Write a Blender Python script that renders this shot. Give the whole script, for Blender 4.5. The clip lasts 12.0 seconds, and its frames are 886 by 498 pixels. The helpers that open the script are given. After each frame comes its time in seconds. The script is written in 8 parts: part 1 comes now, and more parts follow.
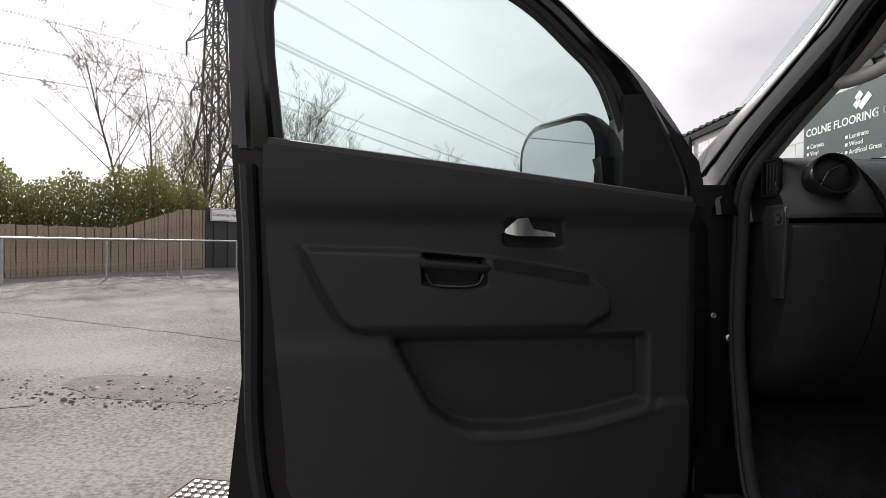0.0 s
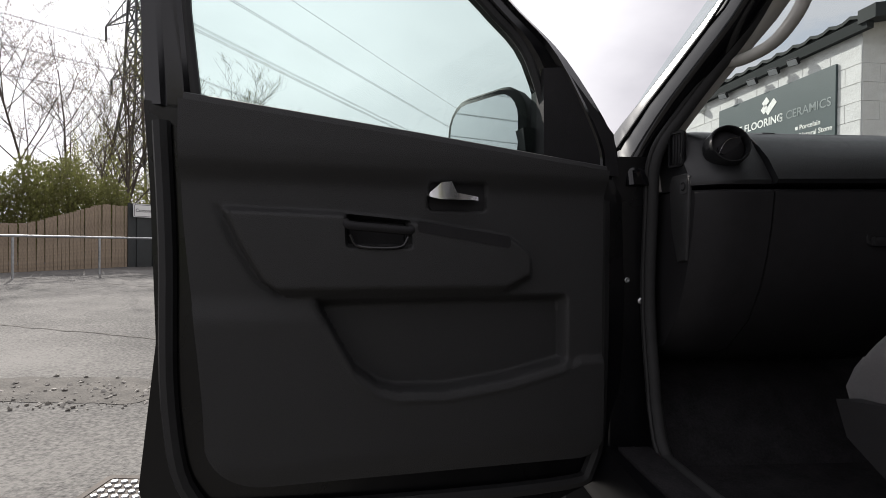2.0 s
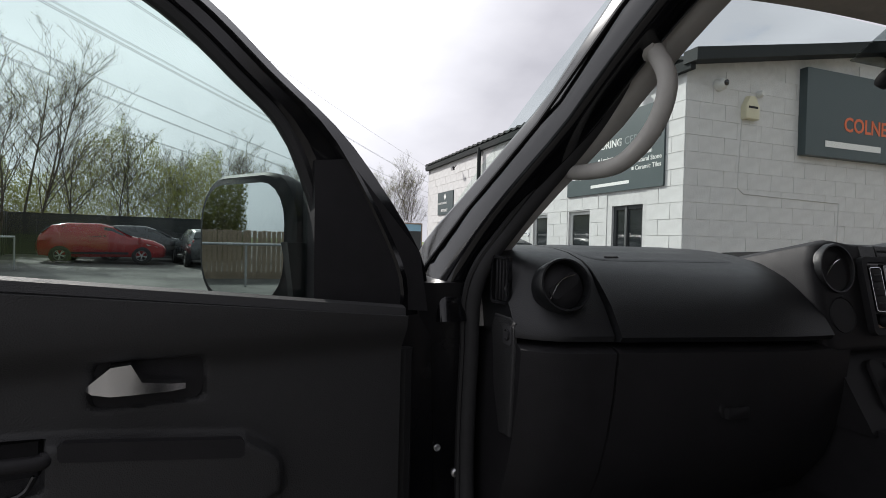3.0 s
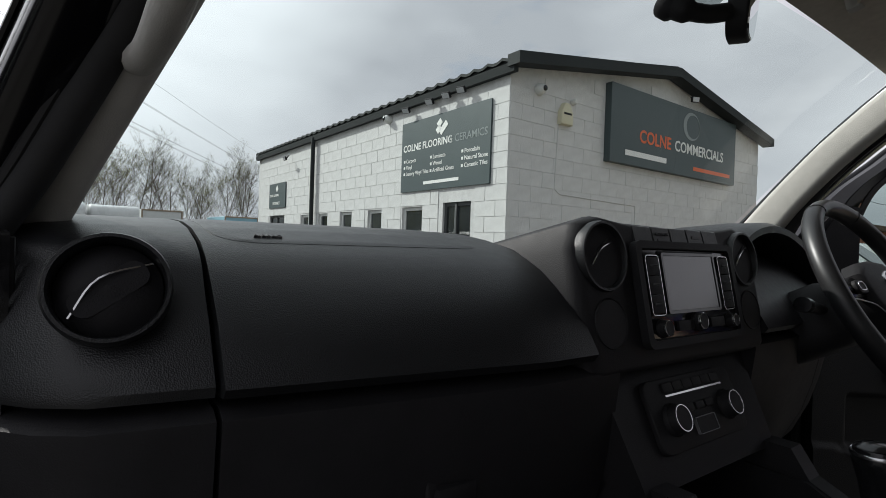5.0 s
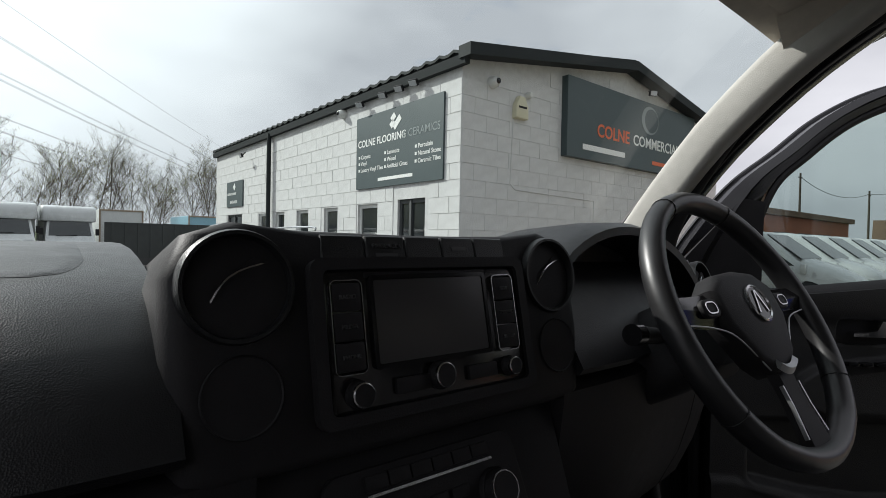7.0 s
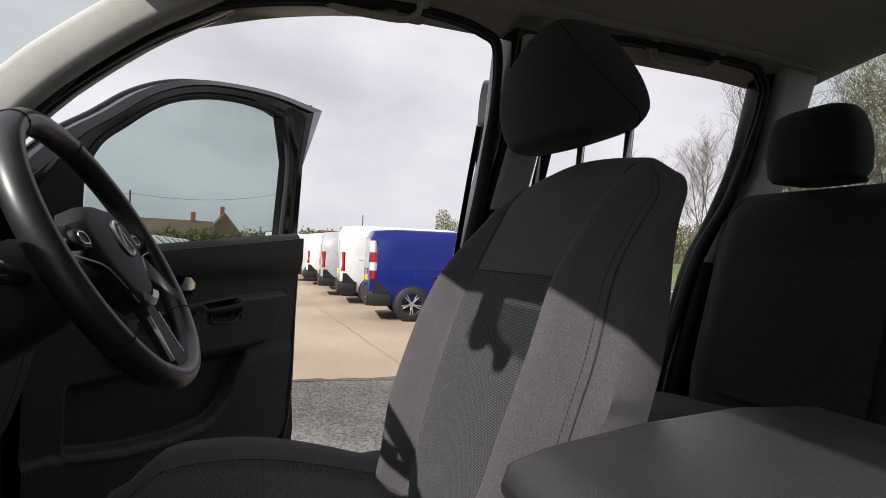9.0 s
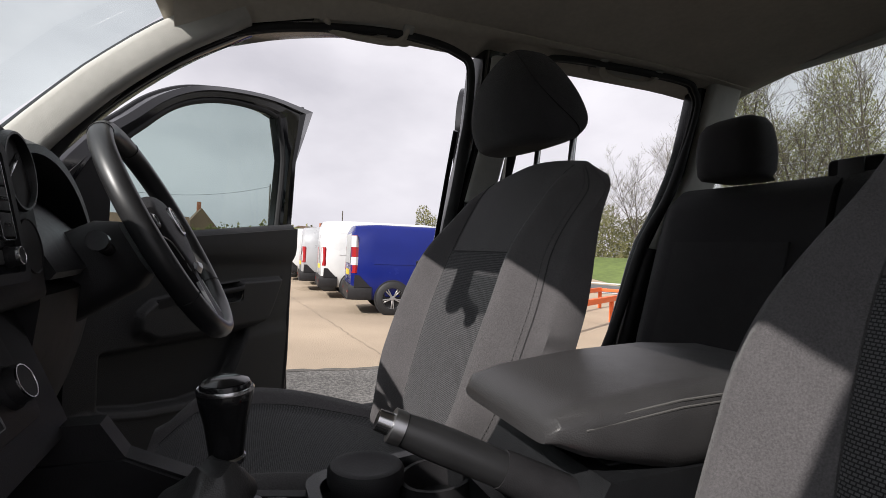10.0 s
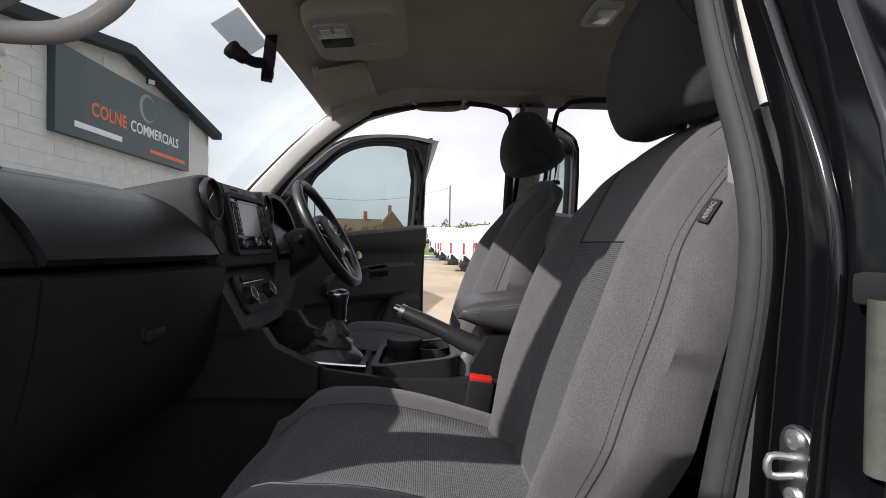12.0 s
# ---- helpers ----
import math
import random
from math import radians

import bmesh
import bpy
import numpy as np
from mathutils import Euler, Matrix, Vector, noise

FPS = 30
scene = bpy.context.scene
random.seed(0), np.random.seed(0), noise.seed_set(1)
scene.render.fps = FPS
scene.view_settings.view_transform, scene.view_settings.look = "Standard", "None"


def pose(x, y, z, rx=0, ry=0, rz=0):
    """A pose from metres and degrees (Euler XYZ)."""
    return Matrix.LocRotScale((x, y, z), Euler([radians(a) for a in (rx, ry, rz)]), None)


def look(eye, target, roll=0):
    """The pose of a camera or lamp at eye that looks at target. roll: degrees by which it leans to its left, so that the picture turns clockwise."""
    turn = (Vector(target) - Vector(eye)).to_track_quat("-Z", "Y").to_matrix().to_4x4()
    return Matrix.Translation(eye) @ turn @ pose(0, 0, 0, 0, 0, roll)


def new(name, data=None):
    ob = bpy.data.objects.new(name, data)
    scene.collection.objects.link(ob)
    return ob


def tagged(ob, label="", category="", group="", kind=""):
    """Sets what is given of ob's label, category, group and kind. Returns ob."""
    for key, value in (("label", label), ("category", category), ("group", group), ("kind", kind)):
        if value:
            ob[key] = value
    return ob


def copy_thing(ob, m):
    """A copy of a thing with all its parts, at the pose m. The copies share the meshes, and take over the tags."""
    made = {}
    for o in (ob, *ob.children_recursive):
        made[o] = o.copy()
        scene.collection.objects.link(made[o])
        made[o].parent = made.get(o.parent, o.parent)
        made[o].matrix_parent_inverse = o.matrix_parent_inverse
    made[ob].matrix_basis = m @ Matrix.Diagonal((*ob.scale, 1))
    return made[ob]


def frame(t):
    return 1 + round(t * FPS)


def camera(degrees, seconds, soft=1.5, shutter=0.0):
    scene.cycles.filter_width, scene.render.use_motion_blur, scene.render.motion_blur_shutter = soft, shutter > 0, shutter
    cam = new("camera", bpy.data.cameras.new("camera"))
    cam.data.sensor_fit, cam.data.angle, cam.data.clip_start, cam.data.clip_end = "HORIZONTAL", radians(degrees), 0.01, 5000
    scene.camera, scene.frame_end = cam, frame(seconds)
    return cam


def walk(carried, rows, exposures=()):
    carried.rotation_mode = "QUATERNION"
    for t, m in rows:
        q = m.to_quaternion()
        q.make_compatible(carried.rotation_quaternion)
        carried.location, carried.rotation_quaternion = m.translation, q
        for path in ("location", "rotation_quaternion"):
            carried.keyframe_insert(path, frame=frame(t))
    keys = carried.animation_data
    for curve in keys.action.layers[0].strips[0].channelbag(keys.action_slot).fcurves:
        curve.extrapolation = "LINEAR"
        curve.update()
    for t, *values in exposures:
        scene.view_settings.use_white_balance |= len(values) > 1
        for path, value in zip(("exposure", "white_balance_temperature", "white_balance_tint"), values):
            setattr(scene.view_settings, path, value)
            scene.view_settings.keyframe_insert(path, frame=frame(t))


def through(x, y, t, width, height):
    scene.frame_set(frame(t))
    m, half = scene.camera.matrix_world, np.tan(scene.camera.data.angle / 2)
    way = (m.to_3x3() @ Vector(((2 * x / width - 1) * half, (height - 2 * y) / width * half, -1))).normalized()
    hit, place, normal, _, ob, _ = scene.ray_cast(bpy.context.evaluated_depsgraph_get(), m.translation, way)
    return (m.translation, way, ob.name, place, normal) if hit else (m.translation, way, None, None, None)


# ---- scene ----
cam = camera(81.0, 12.0, soft=0.85)
PATH = [
    (0, pose(-1.319, -1.169, 1.147, 89.55, -0.64, 2.18)),
    (0.5, pose(-1.335, -1.209, 0.972, 89.58, -0.77, 1.08)),
    (0.8, pose(-1.343, -1.237, 0.941, 89.49, -0.43, -0.81)),
    (1, pose(-1.345, -1.232, 0.935, 89.55, -0.72, -1.65)),
    (1.5, pose(-1.343, -1.233, 0.947, 89.54, -0.64, -2.93)),
    (2, pose(-1.291, -1.181, 1.079, 89.57, -0.57, -4.46)),
    (2.5, pose(-1.185, -1.012, 1.266, 89.35, -0.95, -9.10)),
    (3, pose(-1.063, -0.859, 1.342, 89.25, -1.43, -18.90)),
    (3.5, pose(-0.930, -0.770, 1.362, 89.27, -1.54, -26.92)),
    (5.3, pose(-0.605, -0.626, 1.316, 89.39, -1.64, -36.27)),
    (5.5, pose(-0.554, -0.623, 1.314, 89.32, -1.37, -36.58)),
    (6, pose(-0.465, -0.627, 1.330, 89.23, -1.28, -36.90)),
    (6.5, pose(-0.381, -0.628, 1.337, 89.20, -1.21, -36.81)),
    (7, pose(-0.292, -0.639, 1.350, 89.15, -1.13, -38.47)),
    (7.5, pose(-0.225, -0.640, 1.354, 89.51, -1.82, -56.62)),
    (7.7, pose(-0.220, -0.645, 1.356, 89.65, -1.85, -65.78)),
    (9.3, pose(-0.347, -0.513, 1.268, 90.66, -2.20, -111.51)),
    (9.5, pose(-0.377, -0.498, 1.268, 90.58, -2.17, -111.53)),
    (10, pose(-0.489, -0.476, 1.250, 90.38, -2.21, -111.35)),
    (10.5, pose(-0.642, -0.468, 1.235, 90.23, -2.00, -111.18)),
    (11, pose(-0.799, -0.486, 1.239, 90.05, -1.91, -110.48)),
    (11.5, pose(-0.991, -0.520, 1.240, 89.85, -1.65, -106.90)),
    (12, pose(-1.176, -0.669, 1.238, 89.39, -0.93, -91.84)),
]
walk(cam, PATH, ((0.0, 0.55, 6550, 11), (1.5, 0.44, 6520, 11), (2.5, 0.37, 6380, 11), (3.5, 0.22, 6250, 9), (5.5, 0.10, 6250, 8), (7.5, 0.27, 6280, 9), (9.5, 0.36, 6400, 12), (10.5, 0.50, 6380, 12), (12.0, 0.70, 6280, 11)))

# ---- world, sun, exposure ----
scene.view_settings.exposure = 0.15
SUN_AZ, SUN_EL = radians(30), radians(36)   # azimuth to the left of straight ahead
SUN = Vector((-math.sin(SUN_AZ) * math.cos(SUN_EL), math.cos(SUN_AZ) * math.cos(SUN_EL), math.sin(SUN_EL)))
world = bpy.data.worlds.new("world")
scene.world = world
world.use_nodes = True
wn, wl = world.node_tree.nodes, world.node_tree.links
sky = wn.new("ShaderNodeTexSky")
sky.sky_type, sky.sun_disc = "NISHITA", False
sky.sun_elevation, sky.sun_rotation = SUN_EL, -SUN_AZ
sky.air_density, sky.dust_density = 1.0, 2.0
wtc = wn.new("ShaderNodeTexCoord")
wmap = wn.new("ShaderNodeMapping")
wmap.inputs["Scale"].default_value = (1.0, 1.0, 2.2)
wnoise = wn.new("ShaderNodeTexNoise")
wnoise.inputs["Scale"].default_value, wnoise.inputs["Detail"].default_value, wnoise.inputs["Roughness"].default_value = 2.3, 8.0, 0.55
wramp = wn.new("ShaderNodeValToRGB")
wramp.color_ramp.elements[0].position, wramp.color_ramp.elements[1].position = 0.14, 0.32
wshade = wn.new("ShaderNodeTexNoise")
wshade.inputs["Scale"].default_value, wshade.inputs["Detail"].default_value = 2.2, 6.0
wcol = wn.new("ShaderNodeValToRGB")
wcol.color_ramp.elements[0].position, wcol.color_ramp.elements[0].color = 0.34, (4.9, 4.8, 5.15, 1)
wcol.color_ramp.elements[1].position, wcol.color_ramp.elements[1].color = 0.68, (7.3, 7.1, 7.4, 1)
wdot = wn.new("ShaderNodeVectorMath")
wdot.operation = "DOT_PRODUCT"
wdot.inputs[1].default_value = SUN
wglow = wn.new("ShaderNodeMapRange")
wglow.inputs["From Min"].default_value, wglow.inputs["From Max"].default_value = 0.60, 1.0
wglow.inputs["To Min"].default_value, wglow.inputs["To Max"].default_value = 0.0, 8.0
wadd = wn.new("ShaderNodeMix")
wadd.data_type, wadd.blend_type = "RGBA", "ADD"
wadd.inputs["Factor"].default_value = 1.0
wmix = wn.new("ShaderNodeMix")
wmix.data_type = "RGBA"
bg = wn["Background"]
bg.inputs["Strength"].default_value = 0.1
wl.new(wtc.outputs["Generated"], wmap.inputs["Vector"])
wl.new(wmap.outputs["Vector"], wnoise.inputs["Vector"])
wl.new(wmap.outputs["Vector"], wshade.inputs["Vector"])
wl.new(wnoise.outputs["Fac"], wramp.inputs["Fac"])
wl.new(wshade.outputs["Fac"], wcol.inputs["Fac"])
wl.new(wtc.outputs["Generated"], wdot.inputs[0])
wl.new(wdot.outputs["Value"], wglow.inputs["Value"])
wl.new(wcol.outputs["Color"], wadd.inputs["A"])
wl.new(wglow.outputs["Result"], wadd.inputs["B"])
wl.new(wramp.outputs["Color"], wmix.inputs["Factor"])
wl.new(sky.outputs["Color"], wmix.inputs["A"])
wl.new(wadd.outputs["Result"], wmix.inputs["B"])
wl.new(wmix.outputs["Result"], bg.inputs["Color"])

sun_lamp = bpy.data.lights.new("sun", "SUN")
sun_lamp.energy, sun_lamp.angle, sun_lamp.color = 4.2, radians(0.6), (1.0, 0.95, 0.88)
new("sun", sun_lamp).matrix_world = look(SUN * 60, (0, 0, 0))


# ---- materials ----
def material(name, colour, rough=0.6, metal=0.0, vary=0.0, scale=30.0, bump=0.0, bump_scale=300.0, second=None, coat=0.0, cells=False, spec=0.5, broad=0.12, spread=0.14):
    """Principled material whose colour wanders at two scales and whose relief comes from noise or cells."""
    m = bpy.data.materials.new(name)
    m.use_nodes = True
    n, l = m.node_tree.nodes, m.node_tree.links
    p = n["Principled BSDF"]
    p.inputs["Base Color"].default_value = (*colour, 1)
    p.inputs["Roughness"].default_value, p.inputs["Metallic"].default_value = rough, metal
    p.inputs["Coat Weight"].default_value, p.inputs["Specular IOR Level"].default_value = coat, spec
    tc = n.new("ShaderNodeTexCoord")
    if vary > 0:
        big, fine = n.new("ShaderNodeTexNoise"), n.new("ShaderNodeTexNoise")
        big.inputs["Scale"].default_value, big.inputs["Detail"].default_value = scale * broad, 5.0
        fine.inputs["Scale"].default_value, fine.inputs["Detail"].default_value = scale, 6.0
        mul = n.new("ShaderNodeMath")
        mul.operation = "MULTIPLY_ADD"
        mul.inputs[1].default_value, mul.inputs[2].default_value = 0.5, 0.0
        mix = n.new("ShaderNodeMath")
        mix.operation = "MULTIPLY_ADD"
        mix.inputs[1].default_value = 0.5
        ramp = n.new("ShaderNodeValToRGB")
        lo = second or tuple(c * (1 - vary) for c in colour)
        hi = tuple(min(1.0, c * (1 + vary)) for c in colour)
        ramp.color_ramp.elements[0].position, ramp.color_ramp.elements[0].color = 0.5 - spread, (*lo, 1)
        ramp.color_ramp.elements[1].position, ramp.color_ramp.elements[1].color = 0.5 + spread, (*hi, 1)
        l.new(tc.outputs["Object"], big.inputs["Vector"]), l.new(tc.outputs["Object"], fine.inputs["Vector"])
        l.new(big.outputs["Fac"], mul.inputs[0])
        l.new(fine.outputs["Fac"], mix.inputs[0]), l.new(mul.outputs[0], mix.inputs[2])
        l.new(mix.outputs[0], ramp.inputs["Fac"]), l.new(ramp.outputs["Color"], p.inputs["Base Color"])
        rr = n.new("ShaderNodeMapRange")
        rr.inputs["To Min"].default_value, rr.inputs["To Max"].default_value = max(0.02, rough - 0.08), min(1, rough + 0.08)
        l.new(fine.outputs["Fac"], rr.inputs["Value"]), l.new(rr.outputs["Result"], p.inputs["Roughness"])
    if bump > 0:
        t = n.new("ShaderNodeTexVoronoi" if cells else "ShaderNodeTexNoise")
        t.inputs["Scale"].default_value = bump_scale
        b = n.new("ShaderNodeBump")
        b.inputs["Strength"].default_value, b.inputs["Distance"].default_value = bump, 0.002 if bump_scale > 60 else 0.01
        l.new(tc.outputs["Object"], t.inputs["Vector"])
        l.new(t.outputs["Distance" if cells else "Fac"], b.inputs["Height"])
        l.new(b.outputs["Normal"], p.inputs["Normal"])
    return m


def woven(name, colour, dark, pitch, rib=0.0, axes=(0, 2)):
    """Cloth: fine crossed threads in two of the object's axes, with flecks and soft stains."""
    m = material(name, colour, rough=0.92, spec=0.15)
    n, l = m.node_tree.nodes, m.node_tree.links
    p = n["Principled BSDF"]
    tc, sep = n.new("ShaderNodeTexCoord"), n.new("ShaderNodeSeparateXYZ")
    l.new(tc.outputs["Object"], sep.inputs[0])
    flat = n.new("ShaderNodeCombineXYZ")
    l.new(sep.outputs[axes[0]], flat.inputs[0]), l.new(sep.outputs[axes[1]], flat.inputs[1])
    if rib:
        prod = n.new("ShaderNodeTexBrick")
        for key, value in (("Scale", 1.0), ("Brick Width", pitch), ("Row Height", pitch * 0.68), ("Mortar Size", pitch * 0.17), ("Mortar Smooth", 0.6)):
            prod.inputs[key].default_value = value
        prod.inputs["Color1"].default_value, prod.inputs["Color2"].default_value, prod.inputs["Mortar"].default_value = (1, 1, 1, 1), (0.75, 0.75, 0.75, 1), (0, 0, 0, 1)
    else:
        prod = n.new("ShaderNodeTexNoise")
        prod.inputs["Scale"].default_value, prod.inputs["Detail"].default_value = 1 / pitch, 2.0
    l.new(flat.outputs[0] if rib else tc.outputs["Object"], prod.inputs["Vector"])
    fleck = n.new("ShaderNodeTexNoise")
    fleck.inputs["Scale"].default_value, fleck.inputs["Detail"].default_value = 900.0, 3.0
    soft = n.new("ShaderNodeTexNoise")
    soft.inputs["Scale"].default_value, soft.inputs["Detail"].default_value = 9.0, 4.0
    h = n.new("ShaderNodeMath")
    h.operation = "MULTIPLY_ADD"
    h.inputs[1].default_value = 0.9 if not rib else 0.75
    base = n.new("ShaderNodeMath")
    base.operation = "MULTIPLY_ADD"
    base.inputs[1].default_value, base.inputs[2].default_value = (1.3, -0.60) if not rib else (0.6, -0.18)
    l.new(fleck.outputs["Fac"], base.inputs[0])
    l.new(prod.outputs[0], h.inputs[0]), l.new(base.outputs[0], h.inputs[2])
    ramp = n.new("ShaderNodeValToRGB")
    ramp.color_ramp.elements[0].position, ramp.color_ramp.elements[0].color = 0.2, (*dark, 1)
    ramp.color_ramp.elements[1].position, ramp.color_ramp.elements[1].color = 0.8, (*colour, 1)
    l.new(h.outputs[0], ramp.inputs["Fac"])
    mix = n.new("ShaderNodeMix")
    mix.data_type, mix.blend_type = "RGBA", "MULTIPLY"
    rng = n.new("ShaderNodeMapRange")
    rng.inputs["To Min"].default_value, rng.inputs["To Max"].default_value = 0.82, 1.12
    mix.inputs["Factor"].default_value = 1.0
    l.new(soft.outputs["Fac"], rng.inputs["Value"])
    l.new(ramp.outputs["Color"], mix.inputs["A"]), l.new(rng.outputs["Result"], mix.inputs["B"])
    l.new(mix.outputs["Result"], p.inputs["Base Color"])
    b = n.new("ShaderNodeBump")
    b.inputs["Strength"].default_value, b.inputs["Distance"].default_value = 0.5, 0.0012
    l.new(h.outputs[0], b.inputs["Height"]), l.new(b.outputs["Normal"], p.inputs["Normal"])
    p.inputs["Sheen Weight"].default_value = 0.15
    return m


def glazing(name, tint, gloss=1.0):
    """Thin window glass: clear and tinted, with a sharp reflection that grows at grazing angles."""
    m = bpy.data.materials.new(name)
    m.use_nodes = True
    n, l = m.node_tree.nodes, m.node_tree.links
    n.remove(n["Principled BSDF"])
    tr, gl, mix, fr = n.new("ShaderNodeBsdfTransparent"), n.new("ShaderNodeBsdfGlossy"), n.new("ShaderNodeMixShader"), n.new("ShaderNodeLayerWeight")
    pw, ma = n.new("ShaderNodeMath"), n.new("ShaderNodeMath")
    pw.operation, ma.operation = "POWER", "MULTIPLY_ADD"
    pw.inputs[1].default_value, ma.inputs[1].default_value, ma.inputs[2].default_value = 4.5, 0.75 * gloss, 0.035 * gloss
    fr.inputs["Blend"].default_value = 0.5
    tr.inputs["Color"].default_value = (*tint, 1)
    gl.inputs["Roughness"].default_value = 0.01
    l.new(fr.outputs["Facing"], pw.inputs[0]), l.new(pw.outputs[0], ma.inputs[0])
    l.new(ma.outputs[0], mix.inputs[0]), l.new(tr.outputs[0], mix.inputs[1]), l.new(gl.outputs[0], mix.inputs[2])
    l.new(mix.outputs[0], n["Material Output"].inputs["Surface"])
    return m


def leafy(name, colour, second, through=0.45):
    """Thin leaves that let a part of the light through."""
    m = material(name, colour, 0.7, vary=0.4, scale=3, second=second)
    n, l = m.node_tree.nodes, m.node_tree.links
    t, mix = n.new("ShaderNodeBsdfTranslucent"), n.new("ShaderNodeMixShader")
    t.inputs["Color"].default_value = (*[min(1.0, c * 1.5) for c in colour], 1)
    mix.inputs[0].default_value = through
    l.new(n["Principled BSDF"].outputs[0], mix.inputs[1]), l.new(t.outputs[0], mix.inputs[2])
    l.new(mix.outputs[0], n["Material Output"].inputs["Surface"])
    return m


M = {}
M["dash"] = material("grained_dash_plastic", (0.0105, 0.011, 0.0122), 0.38, vary=0.12, scale=60, bump=0.20, bump_scale=820, cells=True, spec=0.42)
M["plastic"] = material("black_plastic", (0.018, 0.0175, 0.019), 0.58, vary=0.15, scale=40, bump=0.2, bump_scale=700, spec=0.20)
M["rubble"] = material("broken_asphalt", (0.30, 0.285, 0.26), 0.95, vary=0.3, scale=30)
M["door_plastic"] = material("charcoal_door_plastic", (0.020, 0.020, 0.0208), 0.62, vary=0.1, scale=40, bump=0.3, bump_scale=600, cells=True)
# fuse cover plastic, its grey raised to stand for sunlight falling on it
M["sunlit_cover"] = material("sunlit_cover_plastic", (0.026, 0.026, 0.027), 0.6, vary=0.1, scale=40, bump=0.35, bump_scale=500, cells=True)
M["gloss"] = material("gloss_black_trim", (0.010, 0.010, 0.011), 0.16, vary=0.1, scale=8)
M["pillar_paint"] = material("gloss_black_pillar_paint", (0.004, 0.004, 0.005), 0.12, vary=0.2, scale=6, spec=0.5)
M["paint"] = material("black_car_paint", (0.004, 0.004, 0.005), 0.28, vary=0.3, scale=6, coat=0.12, spec=0.35)
M["sill_paint"] = material("black_sill_paint", (0.005, 0.005, 0.006), 0.38, vary=0.25, scale=8, spec=0.18)
M["rubber"] = material("black_rubber", (0.014, 0.014, 0.015), 0.6, vary=0.2, scale=30, bump=0.2, bump_scale=200, spec=0.4)
M["seal"] = material("grey_door_rubber", (0.032, 0.032, 0.033), 0.65, vary=0.15, scale=60, bump=0.04, bump_scale=900, spec=0.2)
M["chrome"] = material("satin_chrome", (0.62, 0.62, 0.63), 0.22, 1.0, vary=0.08, scale=20)
M["alu"] = material("cast_aluminium", (0.50, 0.50, 0.51), 0.35, 1.0, vary=0.12, scale=20)
M["steel"] = material("galvanised_steel", (0.42, 0.43, 0.44), 0.45, 0.9, vary=0.2, scale=15)
M["greymetal"] = material("greenish_primed_metal", (0.062, 0.064, 0.054), 0.6, 0.2, vary=0.3, scale=40, bump=0.3, bump_scale=120)
M["leather"] = material("dark_grey_leather", (0.034, 0.033, 0.034), 0.42, vary=0.12, scale=30, bump=0.16, bump_scale=620, cells=True)
M["wheel_leather"] = material("worn_wheel_leather", (0.016, 0.016, 0.017), 0.38, vary=0.2, scale=25, bump=0.03, bump_scale=900, cells=True)
M["cloth"] = woven("grey_seat_cloth", (0.114, 0.108, 0.111), (0.056, 0.053, 0.056), 0.0017)
M["insert"] = woven("ribbed_seat_insert", (0.092, 0.091, 0.096), (0.013, 0.013, 0.015), 0.0043, rib=1.0)
M["cushion_insert"] = woven("ribbed_cushion_insert", (0.092, 0.091, 0.096), (0.013, 0.013, 0.015), 0.0043, rib=1.0, axes=(0, 1))
M["headcloth"] = woven("dark_headrest_cloth", (0.060, 0.058, 0.060), (0.026, 0.026, 0.028), 0.0016)
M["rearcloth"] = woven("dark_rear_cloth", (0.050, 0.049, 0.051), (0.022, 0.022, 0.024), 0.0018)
M["headliner"] = material("beige_headliner_felt", (0.52, 0.475, 0.41), 0.95, vary=0.08, scale=80, bump=0.3, bump_scale=900, spec=0.1)
M["trim"] = material("light_grey_pillar_trim", (0.45, 0.44, 0.41), 0.75, vary=0.06, scale=50, bump=0.3, bump_scale=800, spec=0.2)
M["carpet"] = material("black_floor_carpet", (0.028, 0.027, 0.029), 0.98, vary=0.3, scale=200, bump=0.6, bump_scale=500, spec=0.05)
M["belt"] = material("grey_belt_webbing", (0.050, 0.050, 0.052), 0.34, vary=0.1, scale=300, bump=0.15, bump_scale=900)
M["red"] = material("red_plastic", (0.55, 0.02, 0.015), 0.4, vary=0.1, scale=30)
# base grey lifted to stand for the bright cabin mirrored in the screen
M["screen"] = material("screen_with_painted_sheen", (0.045, 0.043, 0.045), 0.2, spec=1.0)
M["dim_print"] = material("dim_grey_print", (0.05, 0.05, 0.052), 0.6)
M["legend"] = material("grey_print", (0.19, 0.19, 0.20), 0.5)
M["stitch"] = material("pale_stitching", (0.085, 0.083, 0.08), 0.8)
M["frit"] = glazing("dotted_shade_band", (0.58, 0.60, 0.60), 0.6)
M["glass"] = glazing("windscreen_glass", (0.86, 0.93, 0.91))
M["side_glass"] = glazing("tinted_side_glass", (0.70, 0.765, 0.75))
M["mirror"] = material("mirror_glass", (0.85, 0.88, 0.88), 0.02, 1.0)
M["asphalt"] = material("worn_asphalt", (0.106, 0.102, 0.095), 0.92, vary=0.75, scale=38, bump=1.0, bump_scale=58, second=(0.050, 0.048, 0.045), broad=0.012, spread=0.09)
M["concrete"] = material("sandy_concrete", (0.34, 0.27, 0.195), 0.9, vary=0.22, scale=90, bump=0.7, bump_scale=58, broad=0.004, spread=0.12)
M["road"] = material("road_asphalt", (0.10, 0.10, 0.10), 0.9, vary=0.2, scale=10, bump=0.4, bump_scale=50)
